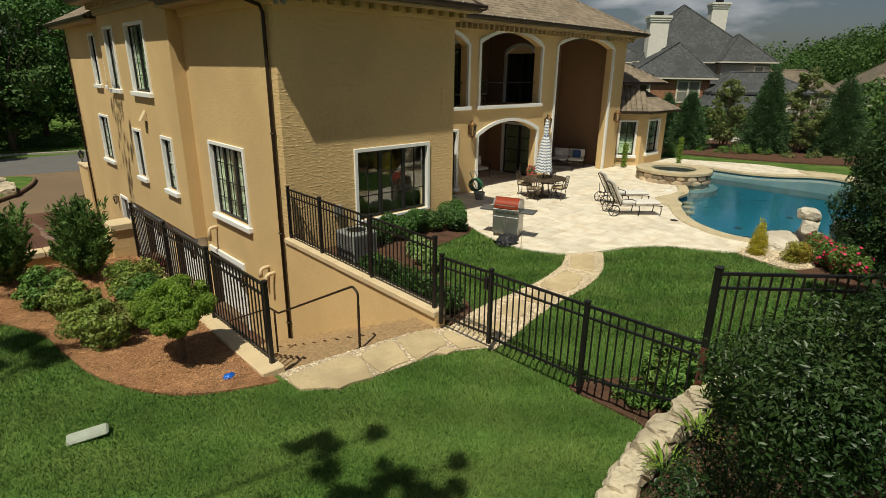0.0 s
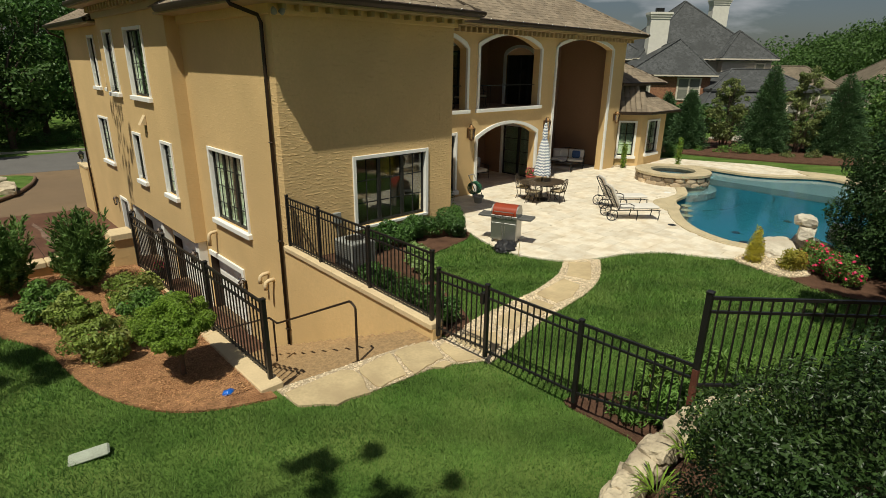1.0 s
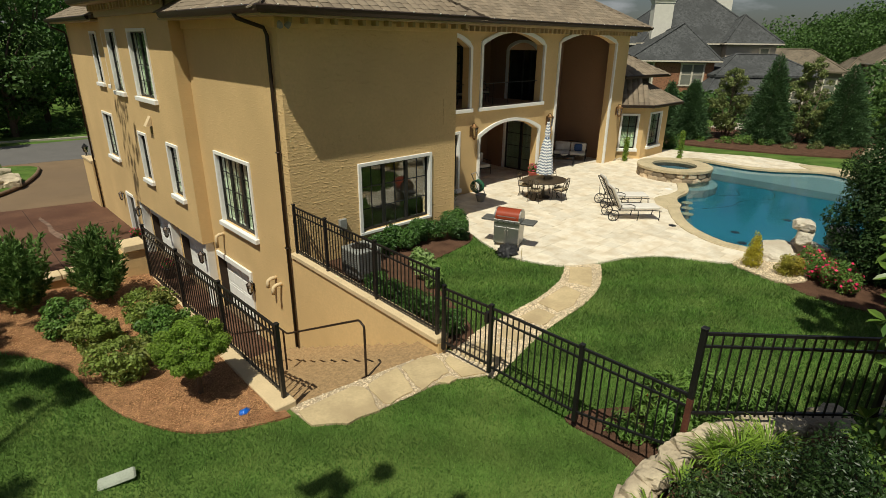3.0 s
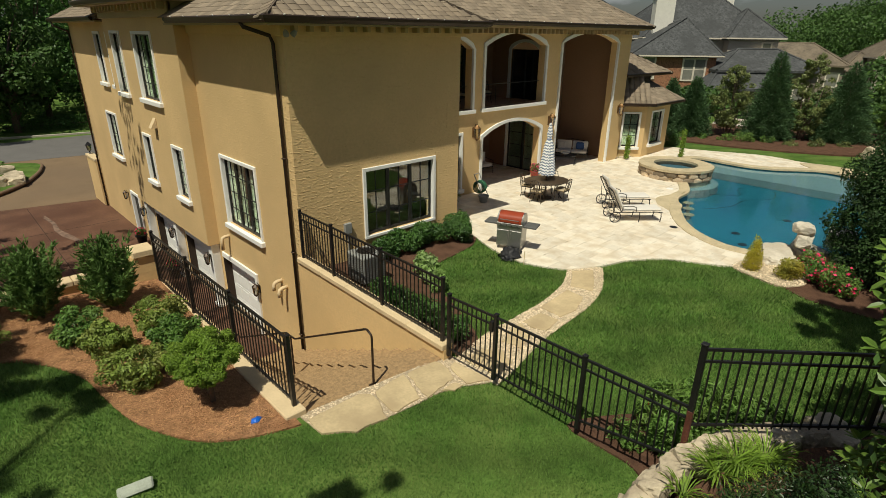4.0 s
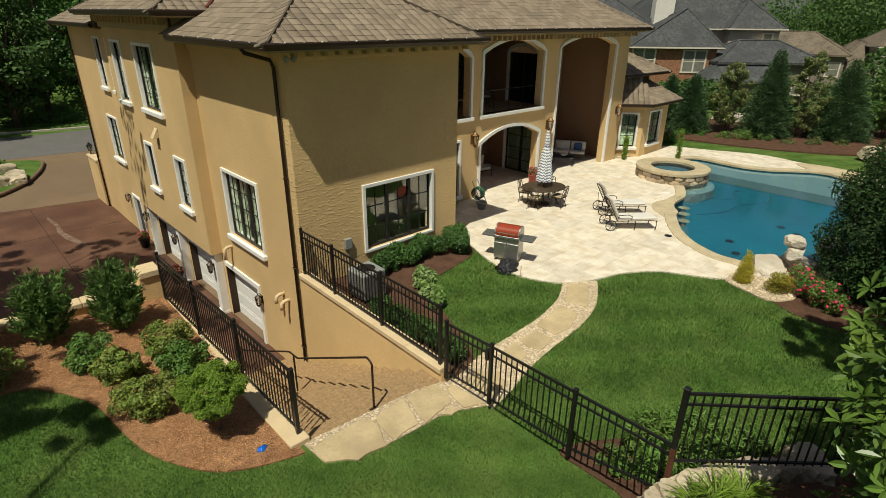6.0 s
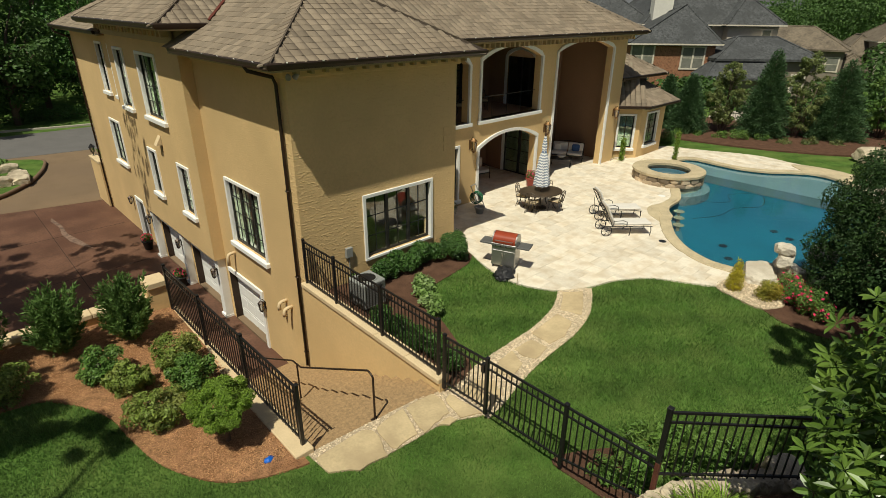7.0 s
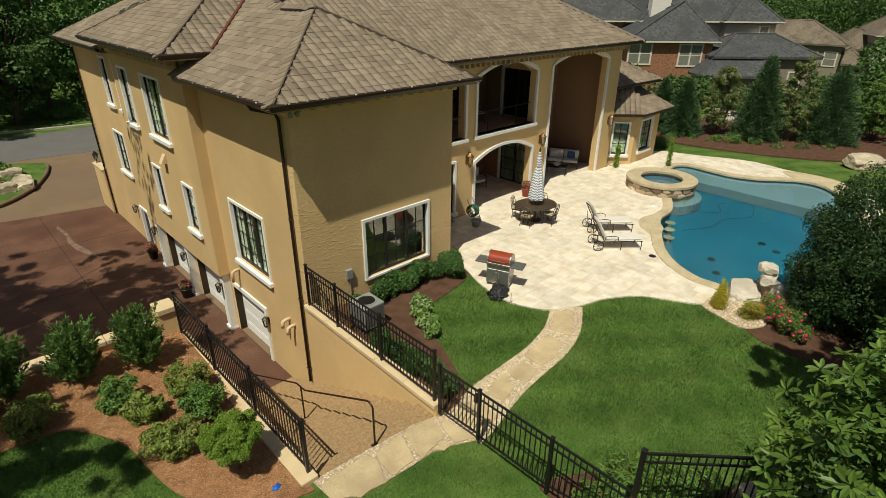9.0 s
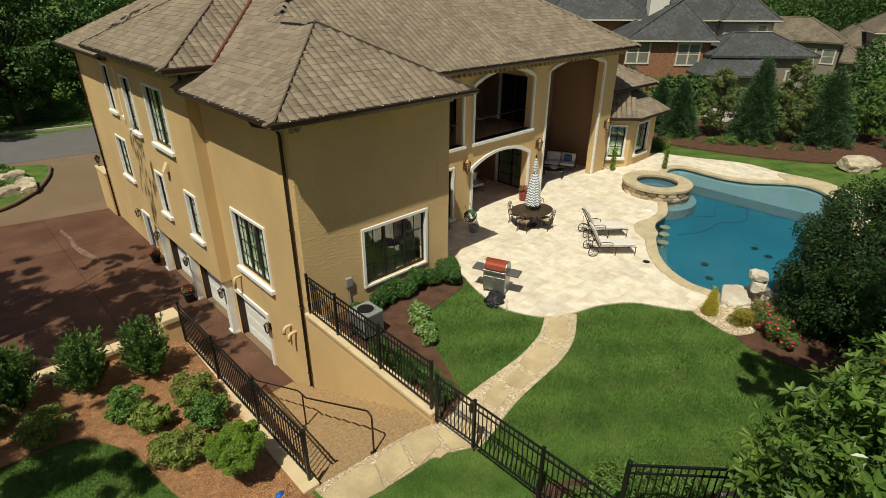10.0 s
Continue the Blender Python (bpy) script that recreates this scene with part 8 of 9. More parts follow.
# far bed: conifers, magnolias and low shrubs
def conifer(x, y, z, h, wd, n=34000):
    """A cone of whorled, slightly drooping sprays round a straight trunk, ragged at the rim."""
    cn = empty("conifer", "dark green conifer along the far fence", "tree", "trees along the far fence", m=Matrix.Translation((x, y, z)))
    t = 1 - np.sqrt(nr.random(n))
    a = nr.uniform(0, 2 * math.pi, n)
    tier = np.floor(t * 11)
    arm = 0.5 + 0.5 * np.cos(a * 7 + tier * 2.1 + np.sin(tier * 5.3) * 2)
    big = wd * 1.12 * (1 - t) ** 0.72 * (0.62 + 0.38 * arm) * (1 - 0.30 * (t * 11 - tier))
    q = nr.random(n) ** 0.42
    rr = big * q + 0.03
    pos = np.stack([rr * np.cos(a), rr * np.sin(a), 0.2 + t * h * 0.98 - 0.10 * rr], 1) + nr.normal(size=(n, 3)) * 0.05
    way = np.stack([np.cos(a), np.sin(a), 0.15 + 0.9 * t], 1) + nr.normal(size=(n, 3)) * 0.45
    way /= np.linalg.norm(way, axis=1, keepdims=True)
    side = np.cross(way, nr.normal(size=way.shape))
    side /= np.linalg.norm(side, axis=1, keepdims=True)
    s = (0.17 * nr.uniform(0.6, 1.3, n))[:, None]
    leaf_mesh("crown", np.stack([pos, pos + way * s * 0.45 + side * s * 0.14, pos + way * s, pos + way * s * 0.45 - side * s * 0.14], 1).reshape(-1, 3), LEAF_CONIFER, cn)
    bm = bmesh.new()
    tube(bm, [(0, 0, -0.1), (0.02, 0, h * 0.5), (0, 0.01, h * 0.95)], 0.10, 8, 0.015)
    part("trunk", bm, BARK, cn, "", True)
    for k in range(12):
        u, b = 0.08 + 0.07 * k, 2.4 * k
        r = wd * 0.75 * (1 - u) ** 0.8
        bm = bmesh.new()
        tube(bm, [(0, 0, u * h), (0.5 * r * math.cos(b), 0.5 * r * math.sin(b), u * h + 0.05), (r * math.cos(b), r * math.sin(b), u * h)], 0.03, 5, 0.008)
        part("branch", bm, BARK, cn, "", True)
    return cn


for k, (x, y, top, wd, kind) in enumerate(((38.4, 17.4, 2.7, 1.3, 0), (37.9, 15.6, 2.95, 1.5, 0), (39.6, 13.8, 3.95, 1.7, 1), (40.3, 11.6, 4.65, 1.85, 0), (41.6, 9.9, 4.8, 1.85, 1), (43.1, 8.1, 4.1, 2.2, 0), (45.6, 6.0, 3.7, 2.1, 2), (45.0, 3.0, 3.9, 2.2, 0), (47.0, 0.6, 4.6, 2.4, 1), (39.5, 20.5, 3.2, 2.0, 0))):
    z, blobs = -0.95, []
    h = top - z
    if kind == 0:
        conifer(x, y, z, h, wd)
    else:
        for i in range(130):
            t = nr.random()
            a = nr.uniform(0, 6.28)
            rr = wd * 0.80 * math.sin(0.5 + t * 2.45) * nr.uniform(0.25, 1.05)
            blobs.append((x + rr * math.cos(a), y + rr * math.sin(a), z + 0.9 + t * (h - 1.1), 0.22, 0.22, 0.18))
        mg = plant("magnolia", "airy olive-green magnolia along the far fence", "tree", blobs, 9500, 0.15, LEAF_OLIVE if kind == 1 else LEAF_MID, 0.06, "trees along the far fence", 0.45, 0.3, base=(x, y, z))
        for sx, sy in ((-0.45, 0.25), (0.35, -0.4), (-0.15, -0.5)):
            bm = bmesh.new()
            tube(bm, [(sx * 0.25, sy * 0.25, -0.05), (sx * 0.7, sy * 0.7, h * 0.25), (sx * 1.3, sy * 1.3, h * 0.6)], 0.05, 6, 0.02)
            part("stem", bm, BARK, mg, "", True)
for x, y, r in ((37.3, 14.4, 0.36), (37.6, 13.1, 0.48), (38.0, 12.1, 0.58), (38.8, 11.0, 0.50), (39.1, 9.7, 0.40), (40.0, 8.5, 0.45), (41.2, 7.3, 0.40), (36.8, 15.6, 0.4)):
    plant("low_shrub", "small green shrub in the far mulch bed", "shrub", lumpy((x, y, -0.92 + r * 0.75), (r, r, r * 0.8), 10, 0.38, spread=0.78), 800, 0.11, LEAF_MID if y > 10 else LEAF_OLIVE, 0.02, "low shrubs in the far bed", 0.45, 0.35, base=(x, y, -0.92))
for p, q in (((39.6, 19.5), (42.6, 12.6)), ((42.6, 12.6), (46.8, 6.6)), ((46.8, 6.6), (50.5, 0.5))):
    picket_fence(p, q, 0.45, 0.45, -0.95, -0.95, (0, 0.25, 0.5, 0.75, 1), "black iron picket fence behind the far trees", n=48)
sheet("neighbour_drive", [(43.2, 16.4), (45.2, 12.6), (50.0, 12.5), (50.0, 18.0)], KERB, 0.05, 1.5, label="pale concrete drive beyond the far fence", category="driveway")

# planted island by the drive
ISL = spline([(5.3, 46.0), (5.4, 47.6), (3.9, 48.8), (0.7, 49.0), (-3.3, 48), (-4.3, 44), (-2.3, 40.5), (1.2, 39.4), (3.5, 41.5), (4.7, 44.0)], 5)
COPPERBRICK = mat("brown_brick_kerb", (0.17, 0.105, 0.062), 0.85, 0.3, 3.0, 20.0, 0.3)
sheet("planted_island", ISL, GRASS_GROUND, 0.28, 0.8, label="grassy planted island with a brown kerb", category="island")
bm = bmesh.new()
tube(bm, [(x, y, ground_z(x, y) + 0.20) for x, y in ISL + ISL[:1]], 0.12, 6)
tagged(part("island_kerb", bm, COPPERBRICK, None, "", True), "rounded brown kerb round the planted island", "kerb", kind="structure")
for x, y, r in ((2.6, 46.2, 0.8), (1.0, 45.5, 0.9), (0.5, 47.6, 0.8), (2.0, 43.0, 0.8), (-0.5, 44.0, 1.0)):
    plant("evergreen_shrub", "green shrub in the planted island", "shrub", lumpy((x, y, DRIVE_Z + 0.75), (r, r, 0.6), 8, 0.42), 1500, 0.16, LEAF_MID, 0.03, "shrubs in the planted island", 0.45, 0.45, base=(x, y, DRIVE_Z + 0.2))


# trees across the street and woods
def big_tree(x, y, z, h, r, n, leaf, material, label, group="", blobs_n=34, trunk=0.22, lowest=0.25):
    blobs = []
    for i in range(blobs_n):
        t = nr.random()
        a = nr.uniform(0, 6.28)
        rr = r * math.sin(0.45 + t * 2.35) * nr.uniform(0.3, 1.0)
        k = r * nr.uniform(0.22, 0.36)
        blobs.append((x + rr * math.cos(a), y + rr * math.sin(a), z + h * (lowest + (0.95 - lowest) * t), k, k, k * 0.8))
    return plant("tree", label, "tree", blobs, n, leaf, material, trunk, group, 0.5, 0.45, base=(x, y, z))


for x, y, h, r in ((-3, 69, 13, 5.0), (3.5, 66, 12.5, 4.6), (9.5, 67, 13, 5.0), (15, 65, 11, 4.8), (0.5, 76, 16, 6), (8, 78, 17, 6.5), (16, 76, 16, 6), (-9, 74, 15, 6), (22, 70, 14, 6), (2.0, 60.5, 12, 4.2), (6.2, 62.5, 12.5, 4.0)):
    big_tree(x, y, ground_z(x, y) - 0.2, h, r, 6500, 0.42, LEAF_WOOD if (x * 7) % 3 > 1 else LEAF_HEDGE, "broad leafy tree across the street", "trees across the street", 34, 0.3, 0.16)
hb = []
for x in np.arange(-14, 26, 1.3):
    hb.append((x, 64.2 - 0.14 * x + nr.uniform(-0.5, 0.5), ground_z(x, 64) + 0.5, 1.1, 0.8, 0.7))
plant("hedge", "low dark hedge on the verge across the street", "hedge", hb, 9000, 0.2, LEAF_HEDGE, 0.03, "", 0.45, 0.5, base=(5, 63.5, ground_z(5, 63.5)))

# trees out of view, whose shade falls on the lawn and the court
def shade_tree(x, y, z, shades, label):
    """A tall tree with its crown up the sun's way from the ground that it shades: (x, y, z, radius, height of the clump)."""
    blobs = []
    for sx, sy, sz, r, k in shades:
        c = Vector((sx, sy, sz)) + SUN / SUN.z * k
        for _ in range(max(8, int(19 * r))):
            blobs.append((c.x + nr.normal() * r * 0.5, c.y + nr.normal() * r * 0.5, c.z + nr.normal() * r * 0.5, r * 0.21, r * 0.21, r * 0.19))
    plant("tree", label, "tree", blobs, 115 * len(blobs), 0.19, LEAF_WOOD, 0.13, "", 0.5, 0.3, base=(x, y, z))


shade_tree(-6.0, 4.0, 0.2, [(2.75, 4.0, 0, 0.8, 11.5), (3.15, 3.65, 0, 0.7, 11.5), (-0.2, 10.4, 0.1, 1.3, 11), (0.9, 9.4, 0.1, 0.7, 11), (-2.2, 9.0, 0, 1.8, 11), (-1.2, 6.5, 0, 1.2, 11.5), (0.2, 12.3, 0.1, 0.7, 10.5)], "tall leafy tree beside the front lawn")
shade_tree(-6.0, 21.5, -3.6, [(3.0, 18.4, -3.6, 1.3, 13), (5.0, 17.9, -3.6, 1.0, 12.5), (1.0, 18.3, -3.6, 1.4, 13), (3.2, 22.8, -3.6, 1.4, 13), (5.3, 22.9, -3.6, 1.0, 12.5), (-1.2, 21.8, -3.6, 1.8, 13), (2.4, 24.4, -3.6, 2.2, 13), (4.6, 24.8, -3.6, 1.8, 13), (0.3, 25.6, -3.6, 2.4, 13), (1.8, 21.5, -3.6, 2.2, 13), (4.0, 21.0, -3.6, 1.8, 12.5), (-0.5, 29.0, -3.6, 2.0, 13), (5.0, 28.2, -3.6, 1.1, 13), (6.6, 26.5, 2.3, 0.7, 10), (6.6, 27.1, 1.0, 0.8, 11), (6.5, 26.8, -0.6, 0.8, 12), (6.15, 25.2, 2.0, 0.45, 10.5), (6.15, 24.7, 3.0, 0.45, 9.5), (6.15, 24.3, 2.1, 0.5, 10), (6.15, 23.9, 1.0, 0.5, 10), (6.15, 24.5, 0.3, 0.5, 10.5), (6.15, 24.8, -0.6, 0.45, 11), (8.0, 29.2, 7.2, 0.9, 8)], "tall leafy tree beside the drive court")
shade_tree(10.6, -3.4, 0.6, [(15.1, 1.7, -0.4, 0.9, 11), (14.1, 1.7, -0.4, 0.9, 11), (15.2, 0.8, -0.4, 1.0, 11), (14.4, 1.2, -0.4, 1.0, 11), (13.4, 0.9, -0.4, 0.9, 11), (16.0, 0.7, -0.4, 0.9, 11), (17.0, 0.2, -0.4, 1.0, 11)], "tall leafy tree beyond the bank")

# ---- grass blades ----
def in_poly(px, py, poly):
    c = np.zeros(len(px), bool)
    for i in range(len(poly)):
        (x0, y0), (x1, y1) = poly[i], poly[i - 1]
        if y0 == y1:
            continue
        hit = ((y0 > py) != (y1 > py)) & (px < (x1 - x0) * (py - y0) / (y1 - y0) + x0)
        c ^= hit
    return c


NB = 1000000
qx, qy = nr.uniform(-6.0, 16.5, NB), nr.uniform(-5.0, 12.5, NB)
dist2 = (qx - 0.2) ** 2 + qy ** 2
ok = nr.random(NB) < np.clip(90.0 / dist2, 0.30, 1.0) * np.clip((qx + 6.0) / 4.5, 0, 1) * np.clip((qy + 5.0) / 5.0, 0, 1)
for poly in (BED, HOUSEBED, ROSEBED, PEBBED, BANKBED, PATIO, LANDING, rgt + lft[::-1], [(3.1, 6.6), (6.7, 6.6), (6.7, 13), (3.1, 13)], [(-2, 11.6), (4, 11.6), (4, 14), (-2, 14)], [(6.4, 11.9), (17, 11.9), (17, 13), (6.4, 13)], POOL):
    ok &= ~in_poly(qx, qy, poly)
qx, qy = qx[ok], qy[ok]
qz = np.array([ground_z(a, b) for a, b in zip(qx, qy)])
nb = len(qx)
aa = nr.uniform(0, 2 * math.pi, nb)
hh = nr.uniform(0.027, 0.070, nb) * np.clip(np.hypot(qx, qy) / 9.0, 0.9, 1.3)
ww = nr.uniform(0.004, 0.009, nb) * np.clip(np.hypot(qx, qy) / 8.0, 0.9, 1.7)
lean = nr.uniform(0.2, 0.9, nb) * hh
la = nr.uniform(0, 2 * math.pi, nb)
v = np.empty((nb, 3, 3))
v[:, 0] = np.stack([qx - ww * np.cos(aa), qy - ww * np.sin(aa), qz - 0.004], 1)
v[:, 1] = np.stack([qx + ww * np.cos(aa), qy + ww * np.sin(aa), qz - 0.004], 1)
v[:, 2] = np.stack([qx + lean * np.cos(la), qy + lean * np.sin(la), qz + hh], 1)
me = bpy.data.meshes.new("grass")
me.vertices.add(nb * 3)
me.vertices.foreach_set("co", v.astype(np.float32).ravel())
me.loops.add(nb * 3)
me.loops.foreach_set("vertex_index", np.arange(nb * 3, dtype=np.int32))
me.polygons.add(nb)
me.polygons.foreach_set("loop_start", (np.arange(nb) * 3).astype(np.int32))
me.polygons.foreach_set("loop_total", np.full(nb, 3, dtype=np.int32))
me.update()
me.materials.append(GRASS)
tagged(new("grass", me), "short mown green grass blades on the lawn", "grass", kind="stuff")

# ---- neighbouring houses ----
SLATE = mat("dark_shingle", (0.070, 0.073, 0.075), 0.85, 0.75, 3.2, 7.0, 0.5, 0.04, tint=(0.045, 0.047, 0.048), tintscale=0.5)
TANSHINGLE = mat("tan_shingle", (0.15, 0.12, 0.085), 0.85, 0.6, 0.8, 4.0, 0.4, 0.03)
SIDING = mat("beige_siding", (0.44, 0.39, 0.32), 0.8, 0.08)
BRICKRED = mat("red_brick", (0.28, 0.125, 0.070), 0.85, 0.7, 6.0, 14.0, 0.4, 0.02, tint=(0.33, 0.17, 0.09), tintscale=7.0)
# darker siding: the shade on these far walls is put into the colour
SIDING_SHADED = mat("shaded_siding", (0.24, 0.20, 0.155), 0.85, 0.15)
CHIMNEY = mat("white_brick", (0.70, 0.67, 0.60), 0.8, 0.1)
NTRIM = mat("cream_trim", (0.62, 0.56, 0.46), 0.6, 0.05)
NGLASS = mat("far_window_glass", (0.20, 0.20, 0.17), 0.12, 0.3, 0.7, 3.0, 0.0, spec=0.6)
NR = -43.8
NB_ = Matrix.Translation((58.5, 24.6, 0)) @ pose(0, 0, 0, 0, 0, NR)


def hip_roof(bm, x0, y0, x1, y1, z, rise, over=0.5, ridge=None):
    """A hipped roof over a rectangle; the ridge runs along the longer side."""
    x0, y0, x1, y1 = x0 - over, y0 - over, x1 + over, y1 + over
    h = min(x1 - x0, y1 - y0) / 2
    if x1 - x0 >= y1 - y0:
        r = [(x0 + h, (y0 + y1) / 2), (x1 - h, (y0 + y1) / 2)]
    else:
        r = [((x0 + x1) / 2, y0 + h), ((x0 + x1) / 2, y1 - h)]
    c = [bm.verts.new((x, y, z)) for x, y in ((x0, y0), (x1, y0), (x1, y1), (x0, y1))]
    lo = [bm.verts.new((v.co.x, v.co.y, z - 0.22)) for v in c]
    t = [bm.verts.new((*p, z + rise)) for p in (ridge or r)]
    if x1 - x0 >= y1 - y0:
        fs = ((c[0], c[1], t[1], t[0]), (c[1], c[2], t[1]), (c[2], c[3], t[0], t[1]), (c[3], c[0], t[0]))
    else:
        fs = ((c[0], c[1], t[0]), (c[1], c[2], t[1], t[0]), (c[2], c[3], t[1]), (c[3], c[0], t[0], t[1]))
    for f in fs:
        bm.faces.new(f)
    for i in range(4):
        bm.faces.new((c[(i + 1) % 4], c[i], lo[i], lo[(i + 1) % 4]))
    bm.faces.new(lo)


def far_house(name, label, m, blocks, wins, chims, roof_mat, trim=NTRIM):
    """blocks: (x0, y0, x1, y1, z0, z1, rise, wall material); wins: (x, y, z, w, h, panes) on faces looking along -y."""
    hs = empty(name, label, "house", "neighbouring houses", m=m)
    for x0, y0, x1, y1, z0, z1, rise, wm in blocks:
        bm = bmesh.new()
        box(bm, x0, y0, z0, x1, y1, z1)
        part("wall", bm, wm, hs)
        bm = bmesh.new()
        ridge = None
        if isinstance(rise, tuple):
            rise, ridge = rise
        hip_roof(bm, x0, y0, x1, y1, z1 + 0.12, rise, ridge=ridge)
        tops = [v for v in bm.verts if v.co.z > z1 + 0.2]
        hips = [(e.verts[0].co.copy(), e.verts[1].co.copy()) for e in bm.edges if e.verts[0] in tops or e.verts[1] in tops]
        part("roof", bm, roof_mat, hs)
        for p, q in hips:
            if (p - q).length > 0.05:
                bm = bmesh.new()
                tube(bm, [p, q], 0.11, 6)
                part("ridge_cap", bm, roof_mat, hs)
        if wm is SIDING_SHADED:
            continue
        bm = bmesh.new()
        box(bm, x0 - 0.55, y0 - 0.56, z1 - 0.04, x1 + 0.55, y0 - 0.50, z1 + 0.10)
        box(bm, x0 - 0.56, y0 - 0.50, z1 - 0.04, x0 - 0.50, y1, z1 + 0.10)
        box(bm, x1 + 0.50, y0 - 0.50, z1 - 0.04, x1 + 0.56, y1, z1 + 0.10)
        part("gutter", bm, trim, hs)
    for x, y, z, w, h, n in wins:
        wn_ = empty("window", "", "", m=Matrix.Translation((x, y, z)))
        wn_.parent = hs
        bm = bmesh.new()
        box(bm, -w / 2 - 0.12, -0.08, -0.14, w / 2 + 0.12, 0, 0)
        box(bm, -w / 2 - 0.12, -0.08, h, w / 2 + 0.12, 0, h + 0.14)
        for i in range(n + 1):
            u = -w / 2 + w * i / n
            box(bm, u - 0.08, -0.08, 0, u + 0.08, 0, h)
        part("frame", bm, trim, wn_)
        for i in range(n):
            u0, u1 = -w / 2 + w * i / n + 0.08, -w / 2 + w * (i + 1) / n - 0.08
            bm = bmesh.new()
            box(bm, u0, -0.04, 0, u1, -0.02, h)
            part("pane", bm, NGLASS, wn_)
            bm = bmesh.new()
            box(bm, u0, -0.055, h / 2 - 0.03, u1, -0.04, h / 2 + 0.03)
            part("glazing_bar", bm, trim, wn_)
    for x, y, z0, z1, w, d in chims:
        bm = bmesh.new()
        box(bm, x - w / 2, y - d / 2, z0, x + w / 2, y + d / 2, z1)
        for k in range(3):
            e = 0.07 * (k + 1)
            box(bm, x - w / 2 - e, y - d / 2 - e, z1 + 0.22 * k, x + w / 2 + e, y + d / 2 + e, z1 + 0.22 * (k + 1))
        part("chimney", bm, CHIMNEY, hs, "white painted brick chimney")
        bm = bmesh.new()
        box(bm, x - w * 0.2, y - d * 0.2, z1 + 0.66, x + w * 0.2, y + d * 0.2, z1 + 1.1)
        part("chimney_pot", bm, IRON, hs)
    return hs


far_house("house", "big neighbouring house with red brick walls and dark grey roof", NB_,
          [(-6.4, 0.0, 2.1, 7.0, -3.5, 3.65, (3.55, ((-0.1, 3.9), (0.1, 4.0))), BRICKRED), (-14.0, 6.5, -2.5, 17.0, -3.5, 5.2, 4.4, BRICKRED), (-3.6, 5.0, 10.0, 19.0, -3.5, 5.3, 6.4, SIDING), (4.9, 3.9, 10.2, 9.3, -3.5, 5.35, 2.9, SIDING), (2.0, -1.2, 12.0, 4.7, -3.5, 2.35, 1.9, SIDING_SHADED), (0.4, -3.2, 6.8, -1.0, -3.5, 0.75, (1.75, ((2.2, -0.75), (6.6, -0.75))), SIDING_SHADED)],
          [(-5.2, 0, 1.55, 2.3, 1.95, 2), (-0.05, 0, 1.4, 2.3, 1.95, 2), (9.0, 3.9, 3.4, 1.0, 1.5, 1), (10.4, -1.2, -0.6, 1.3, 1.5, 1)],
          [(-2.1, 5.2, 3.4, 9.35, 2.0, 1.2), (7.8, 13.0, 6.0, 11.6, 1.9, 1.2)], SLATE)
# added pale box: sunlight on the wall below the window, drawn as a panel
bm = bmesh.new()
box(bm, 7.6, 3.5, 2.9, 10.1, 3.88, 4.35)
bw_ = part("parapet", bm, NTRIM)
bw_.matrix_basis = NB_
tagged(bw_, "pale panel put in for the sunlit wall under the neighbour's upper window", "wall panel")
for x, y, z in ((-1.3, 9.3, 7.2), (3.2, 5.8, 5.7), (4.0, 6.3, 5.6)):
    bm = bmesh.new()
    tube(bm, [(x, y, z - 0.4), (x, y, z + 0.4)], 0.09, 8)
    vp = part("roof_vent", bm, CHIMNEY)
    vp.matrix_basis = NB_
    tagged(vp, "short pale vent pipe on the neighbour's roof", "vent pipe")
m2_ = Matrix.Translation((87.4, 21.6, 0.0)) @ pose(0, 0, 0, 0, 0, -77.7)
far_house("house", "distant house with shade-toned walls and brown shingle roof", m2_, [(-9.0, 0, 3.9, 8.2, -5.5, 2.1, 2.6, SIDING_SHADED), (3.4, 1.5, 6.6, 8.0, -5.5, -0.3, 1.7, SIDING_SHADED)],
          [(0.6, 0, -0.4, 1.4, 1.6, 1), (2.8, 0, -0.4, 1.4, 1.6, 1)], [], TANSHINGLE)
m3_ = Matrix.Translation((98, 12.6, -1.6)) @ pose(0, 0, 0, 0, 0, -62)
far_house("house", "distant pale house with brown gabled roof", m3_, [(-3.6, 0, 4.6, 9, -5, 4.6, 3.6, SIDING), (-6.5, 3, -2, 10, -5, 2.6, 2.6, SIDING_SHADED)], [(1.0, 0, 1.4, 1.2, 1.6, 1), (-1.6, 0, 1.4, 1.2, 1.6, 1)], [], TANSHINGLE)
m4_ = Matrix.Translation((-1.5, 92, 0)) @ pose(0, 0, 0, 0, 0, 30)
far_house("house", "distant house half hidden behind street trees", m4_, [(-8, 0, 8, 9, -1, 9.0, 4.5, SIDING)], [(2.0, 0, 4.0, 1.4, 1.8, 2)], [], TANSHINGLE)

# ---- woods behind ----
def woods(name, label, spots, leaf, per, material):
    """Many crowns as one mass of leaves."""
    vs = []
    for x, y, z, r, h in spots:
        blobs = [(x + nr.normal() * r * 0.45, y + nr.normal() * r * 0.45, z + h * nr.uniform(0.3, 1.0), r * 0.42, r * 0.42, r * 0.36) for _ in range(9)]
        p, nn = cloud(blobs, per, 0.6)
        vs.append(leaf_arrays(p, nn, leaf, 0.6, 0.3))
    ob = leaf_mesh(name, np.concatenate(vs), material)
    return tagged(ob, label, "woods", kind="stuff")


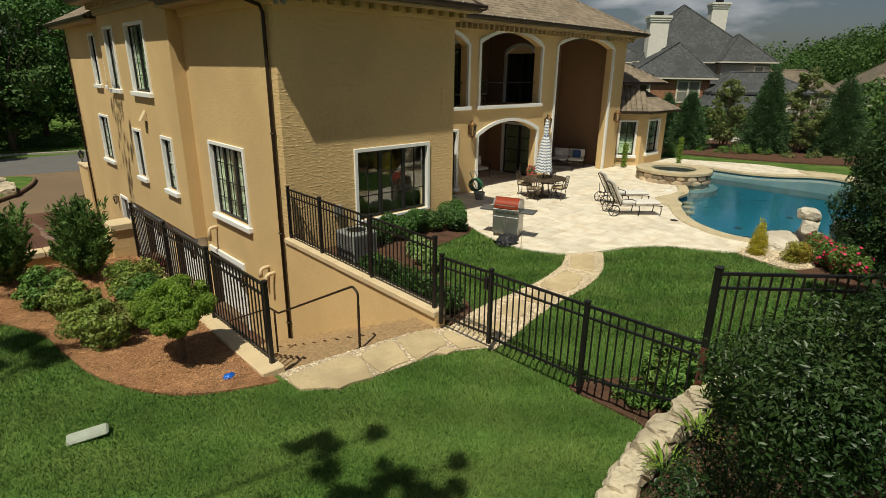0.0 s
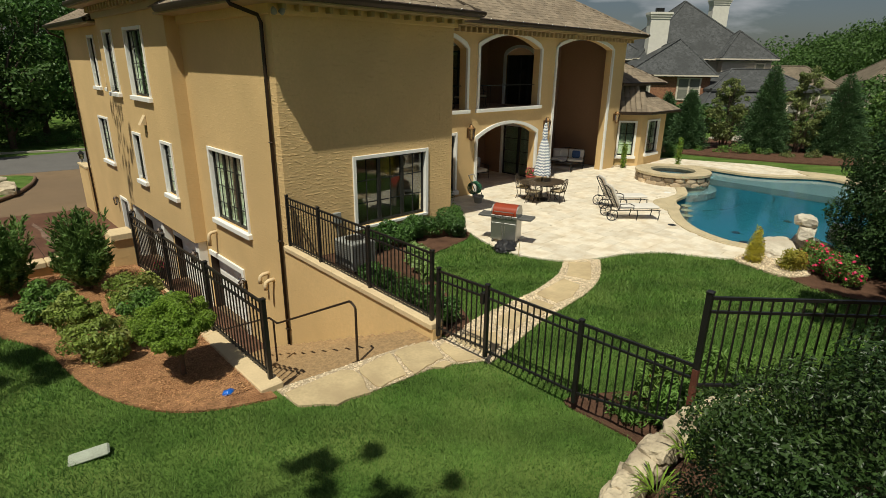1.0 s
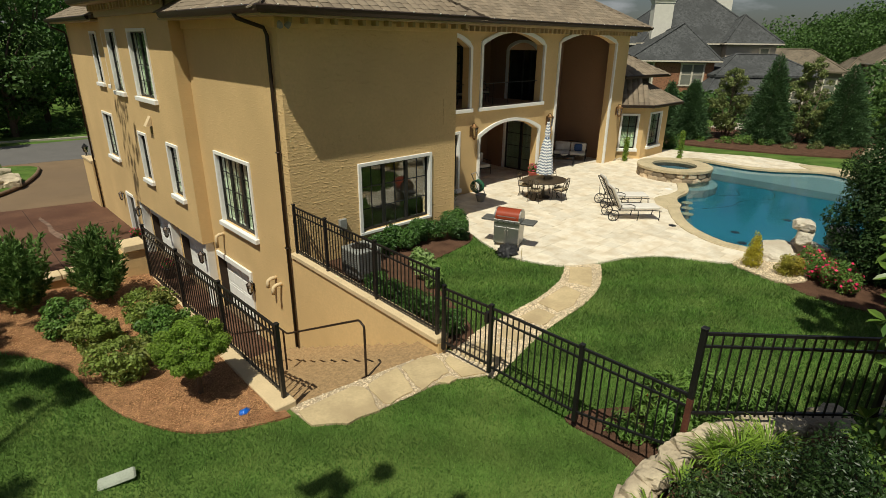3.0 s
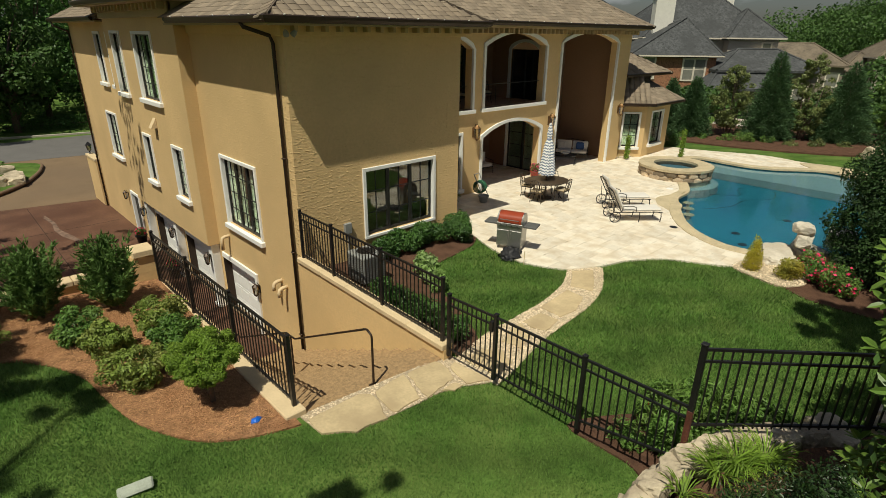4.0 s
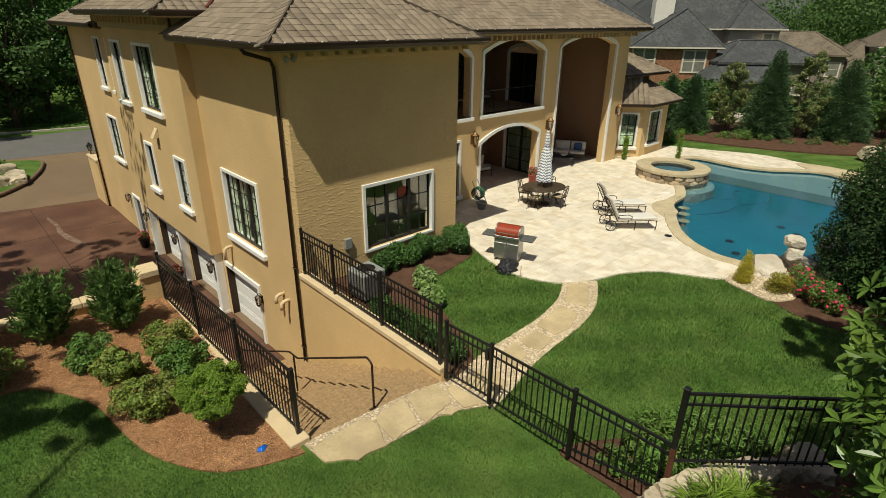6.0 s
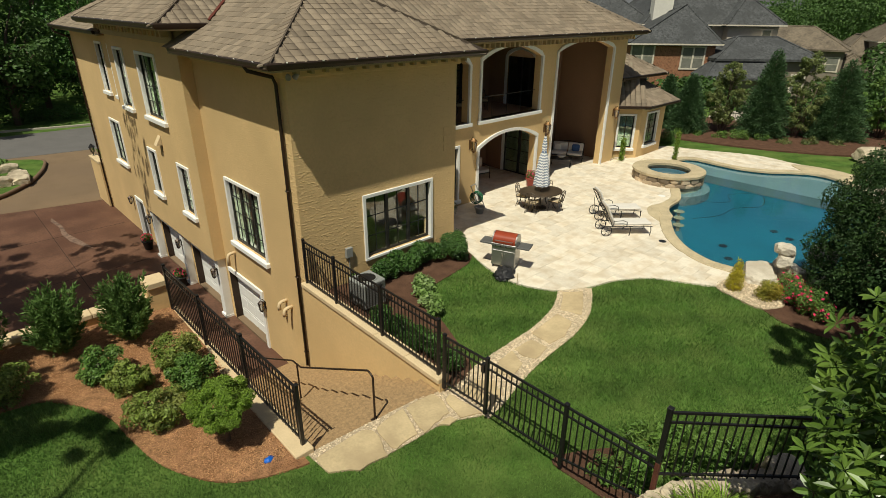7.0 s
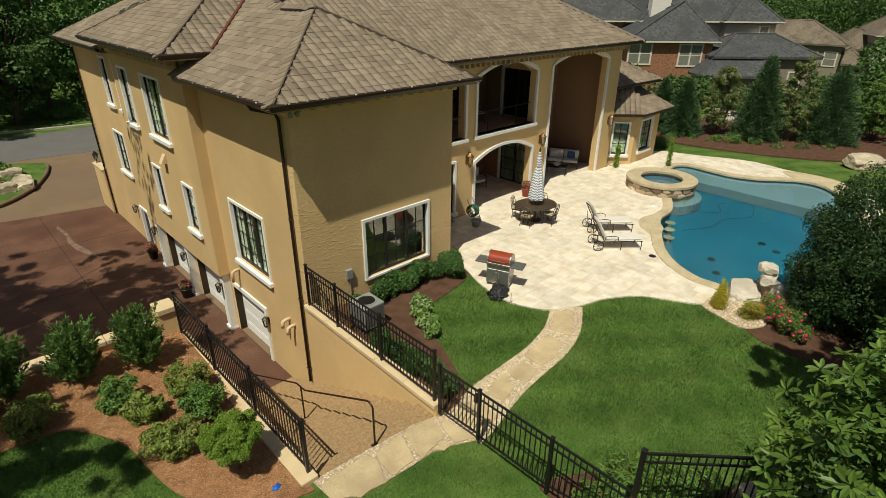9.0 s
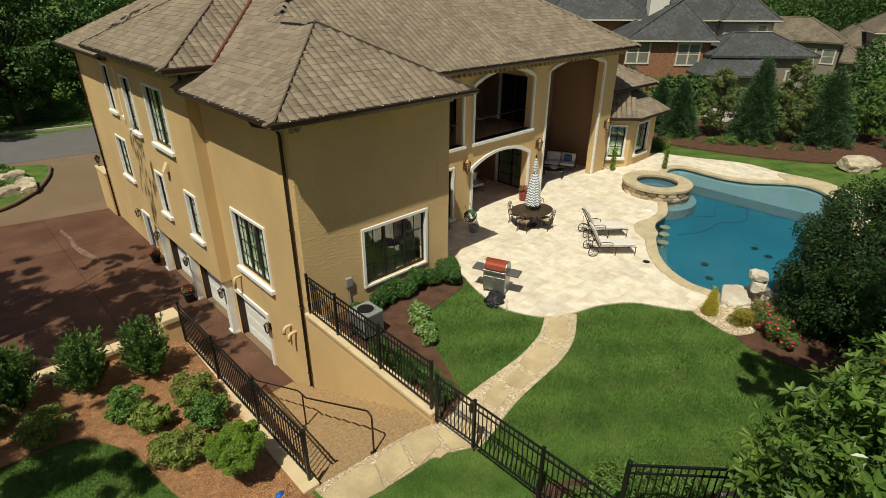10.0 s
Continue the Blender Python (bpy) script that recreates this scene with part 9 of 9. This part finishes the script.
sp = []
for i in range(46):
    deg = nr.uniform(-3, 24)
    a = radians(deg)
    d = nr.uniform(112, 160)
    x, y = d * math.cos(a), d * math.sin(a)
    sp.append((x, y, ground_z(x, y) - 1, nr.uniform(5, 8), nr.uniform(8, 12) + 6 * smooth(112, 160, d) + 4 * smooth(20, 0, deg) - 5 * smooth(11, 15, deg)))
woods("near_woods", "green broadleaf woods behind the houses", sp, 0.5, 3600, LEAF_WOOD)
sp = []
for i in range(90):
    a = radians(nr.uniform(-6, 13))
    d = nr.uniform(170, 330)
    x, y = d * math.cos(a), d * math.sin(a)
    sp.append((x, y, ground_z(x, y), nr.uniform(8, 13), nr.uniform(12, 18)))
woods("hill_woods", "green wooded hillside in the distance", sp, 1.0, 2000, LEAF_WOOD)
sp = []
for i in range(26):
    y = nr.uniform(-16, 14)
    x = nr.uniform(47, 54) + (6 if y > 6 else 0)
    if y > 4:
        continue
    sp.append((x, y, ground_z(x, y) - 0.5, nr.uniform(2.4, 3.6), nr.uniform(4.5, 8)))
woods("garden_trees", "green trees beyond the garden fence", sp, 0.45, 1500, LEAF_WOOD)
sp = []
for i in range(60):
    a = radians(nr.uniform(60, 110))
    d = nr.uniform(105, 150)
    x, y = d * math.cos(a), d * math.sin(a)
    sp.append((x, y, ground_z(x, y), nr.uniform(6, 9), nr.uniform(14, 20)))
woods("street_woods", "tall green woods beyond the street", sp, 1.2, 900, LEAF_HEDGE)

sp = []
for i in range(16):
    y = nr.uniform(-2, 23)
    x = nr.uniform(50.5, 54)
    sp.append((x, y, ground_z(x, y) - 0.6, nr.uniform(1.4, 2.2), nr.uniform(1.5, 2.9)))
for i in range(44):
    a, d = radians(nr.uniform(2.5, 11.5)), nr.uniform(56, 84)
    x, y = d * math.cos(a), d * math.sin(a)
    sp.append((x, y, ground_z(x, y) - 0.6, nr.uniform(1.8, 2.6), nr.uniform(2.0, 3.6)))
for i in range(22):
    a, d = radians(nr.uniform(3.0, 8.2)), nr.uniform(60, 78)
    x, y = d * math.cos(a), d * math.sin(a)
    sp.append((x, y, ground_z(x, y) - 0.6, nr.uniform(2.2, 3.2), nr.uniform(5.0, 8.0)))
woods("understorey", "dark green shrubs and small trees behind the fence", sp, 0.40, 1100, LEAF_WOOD)
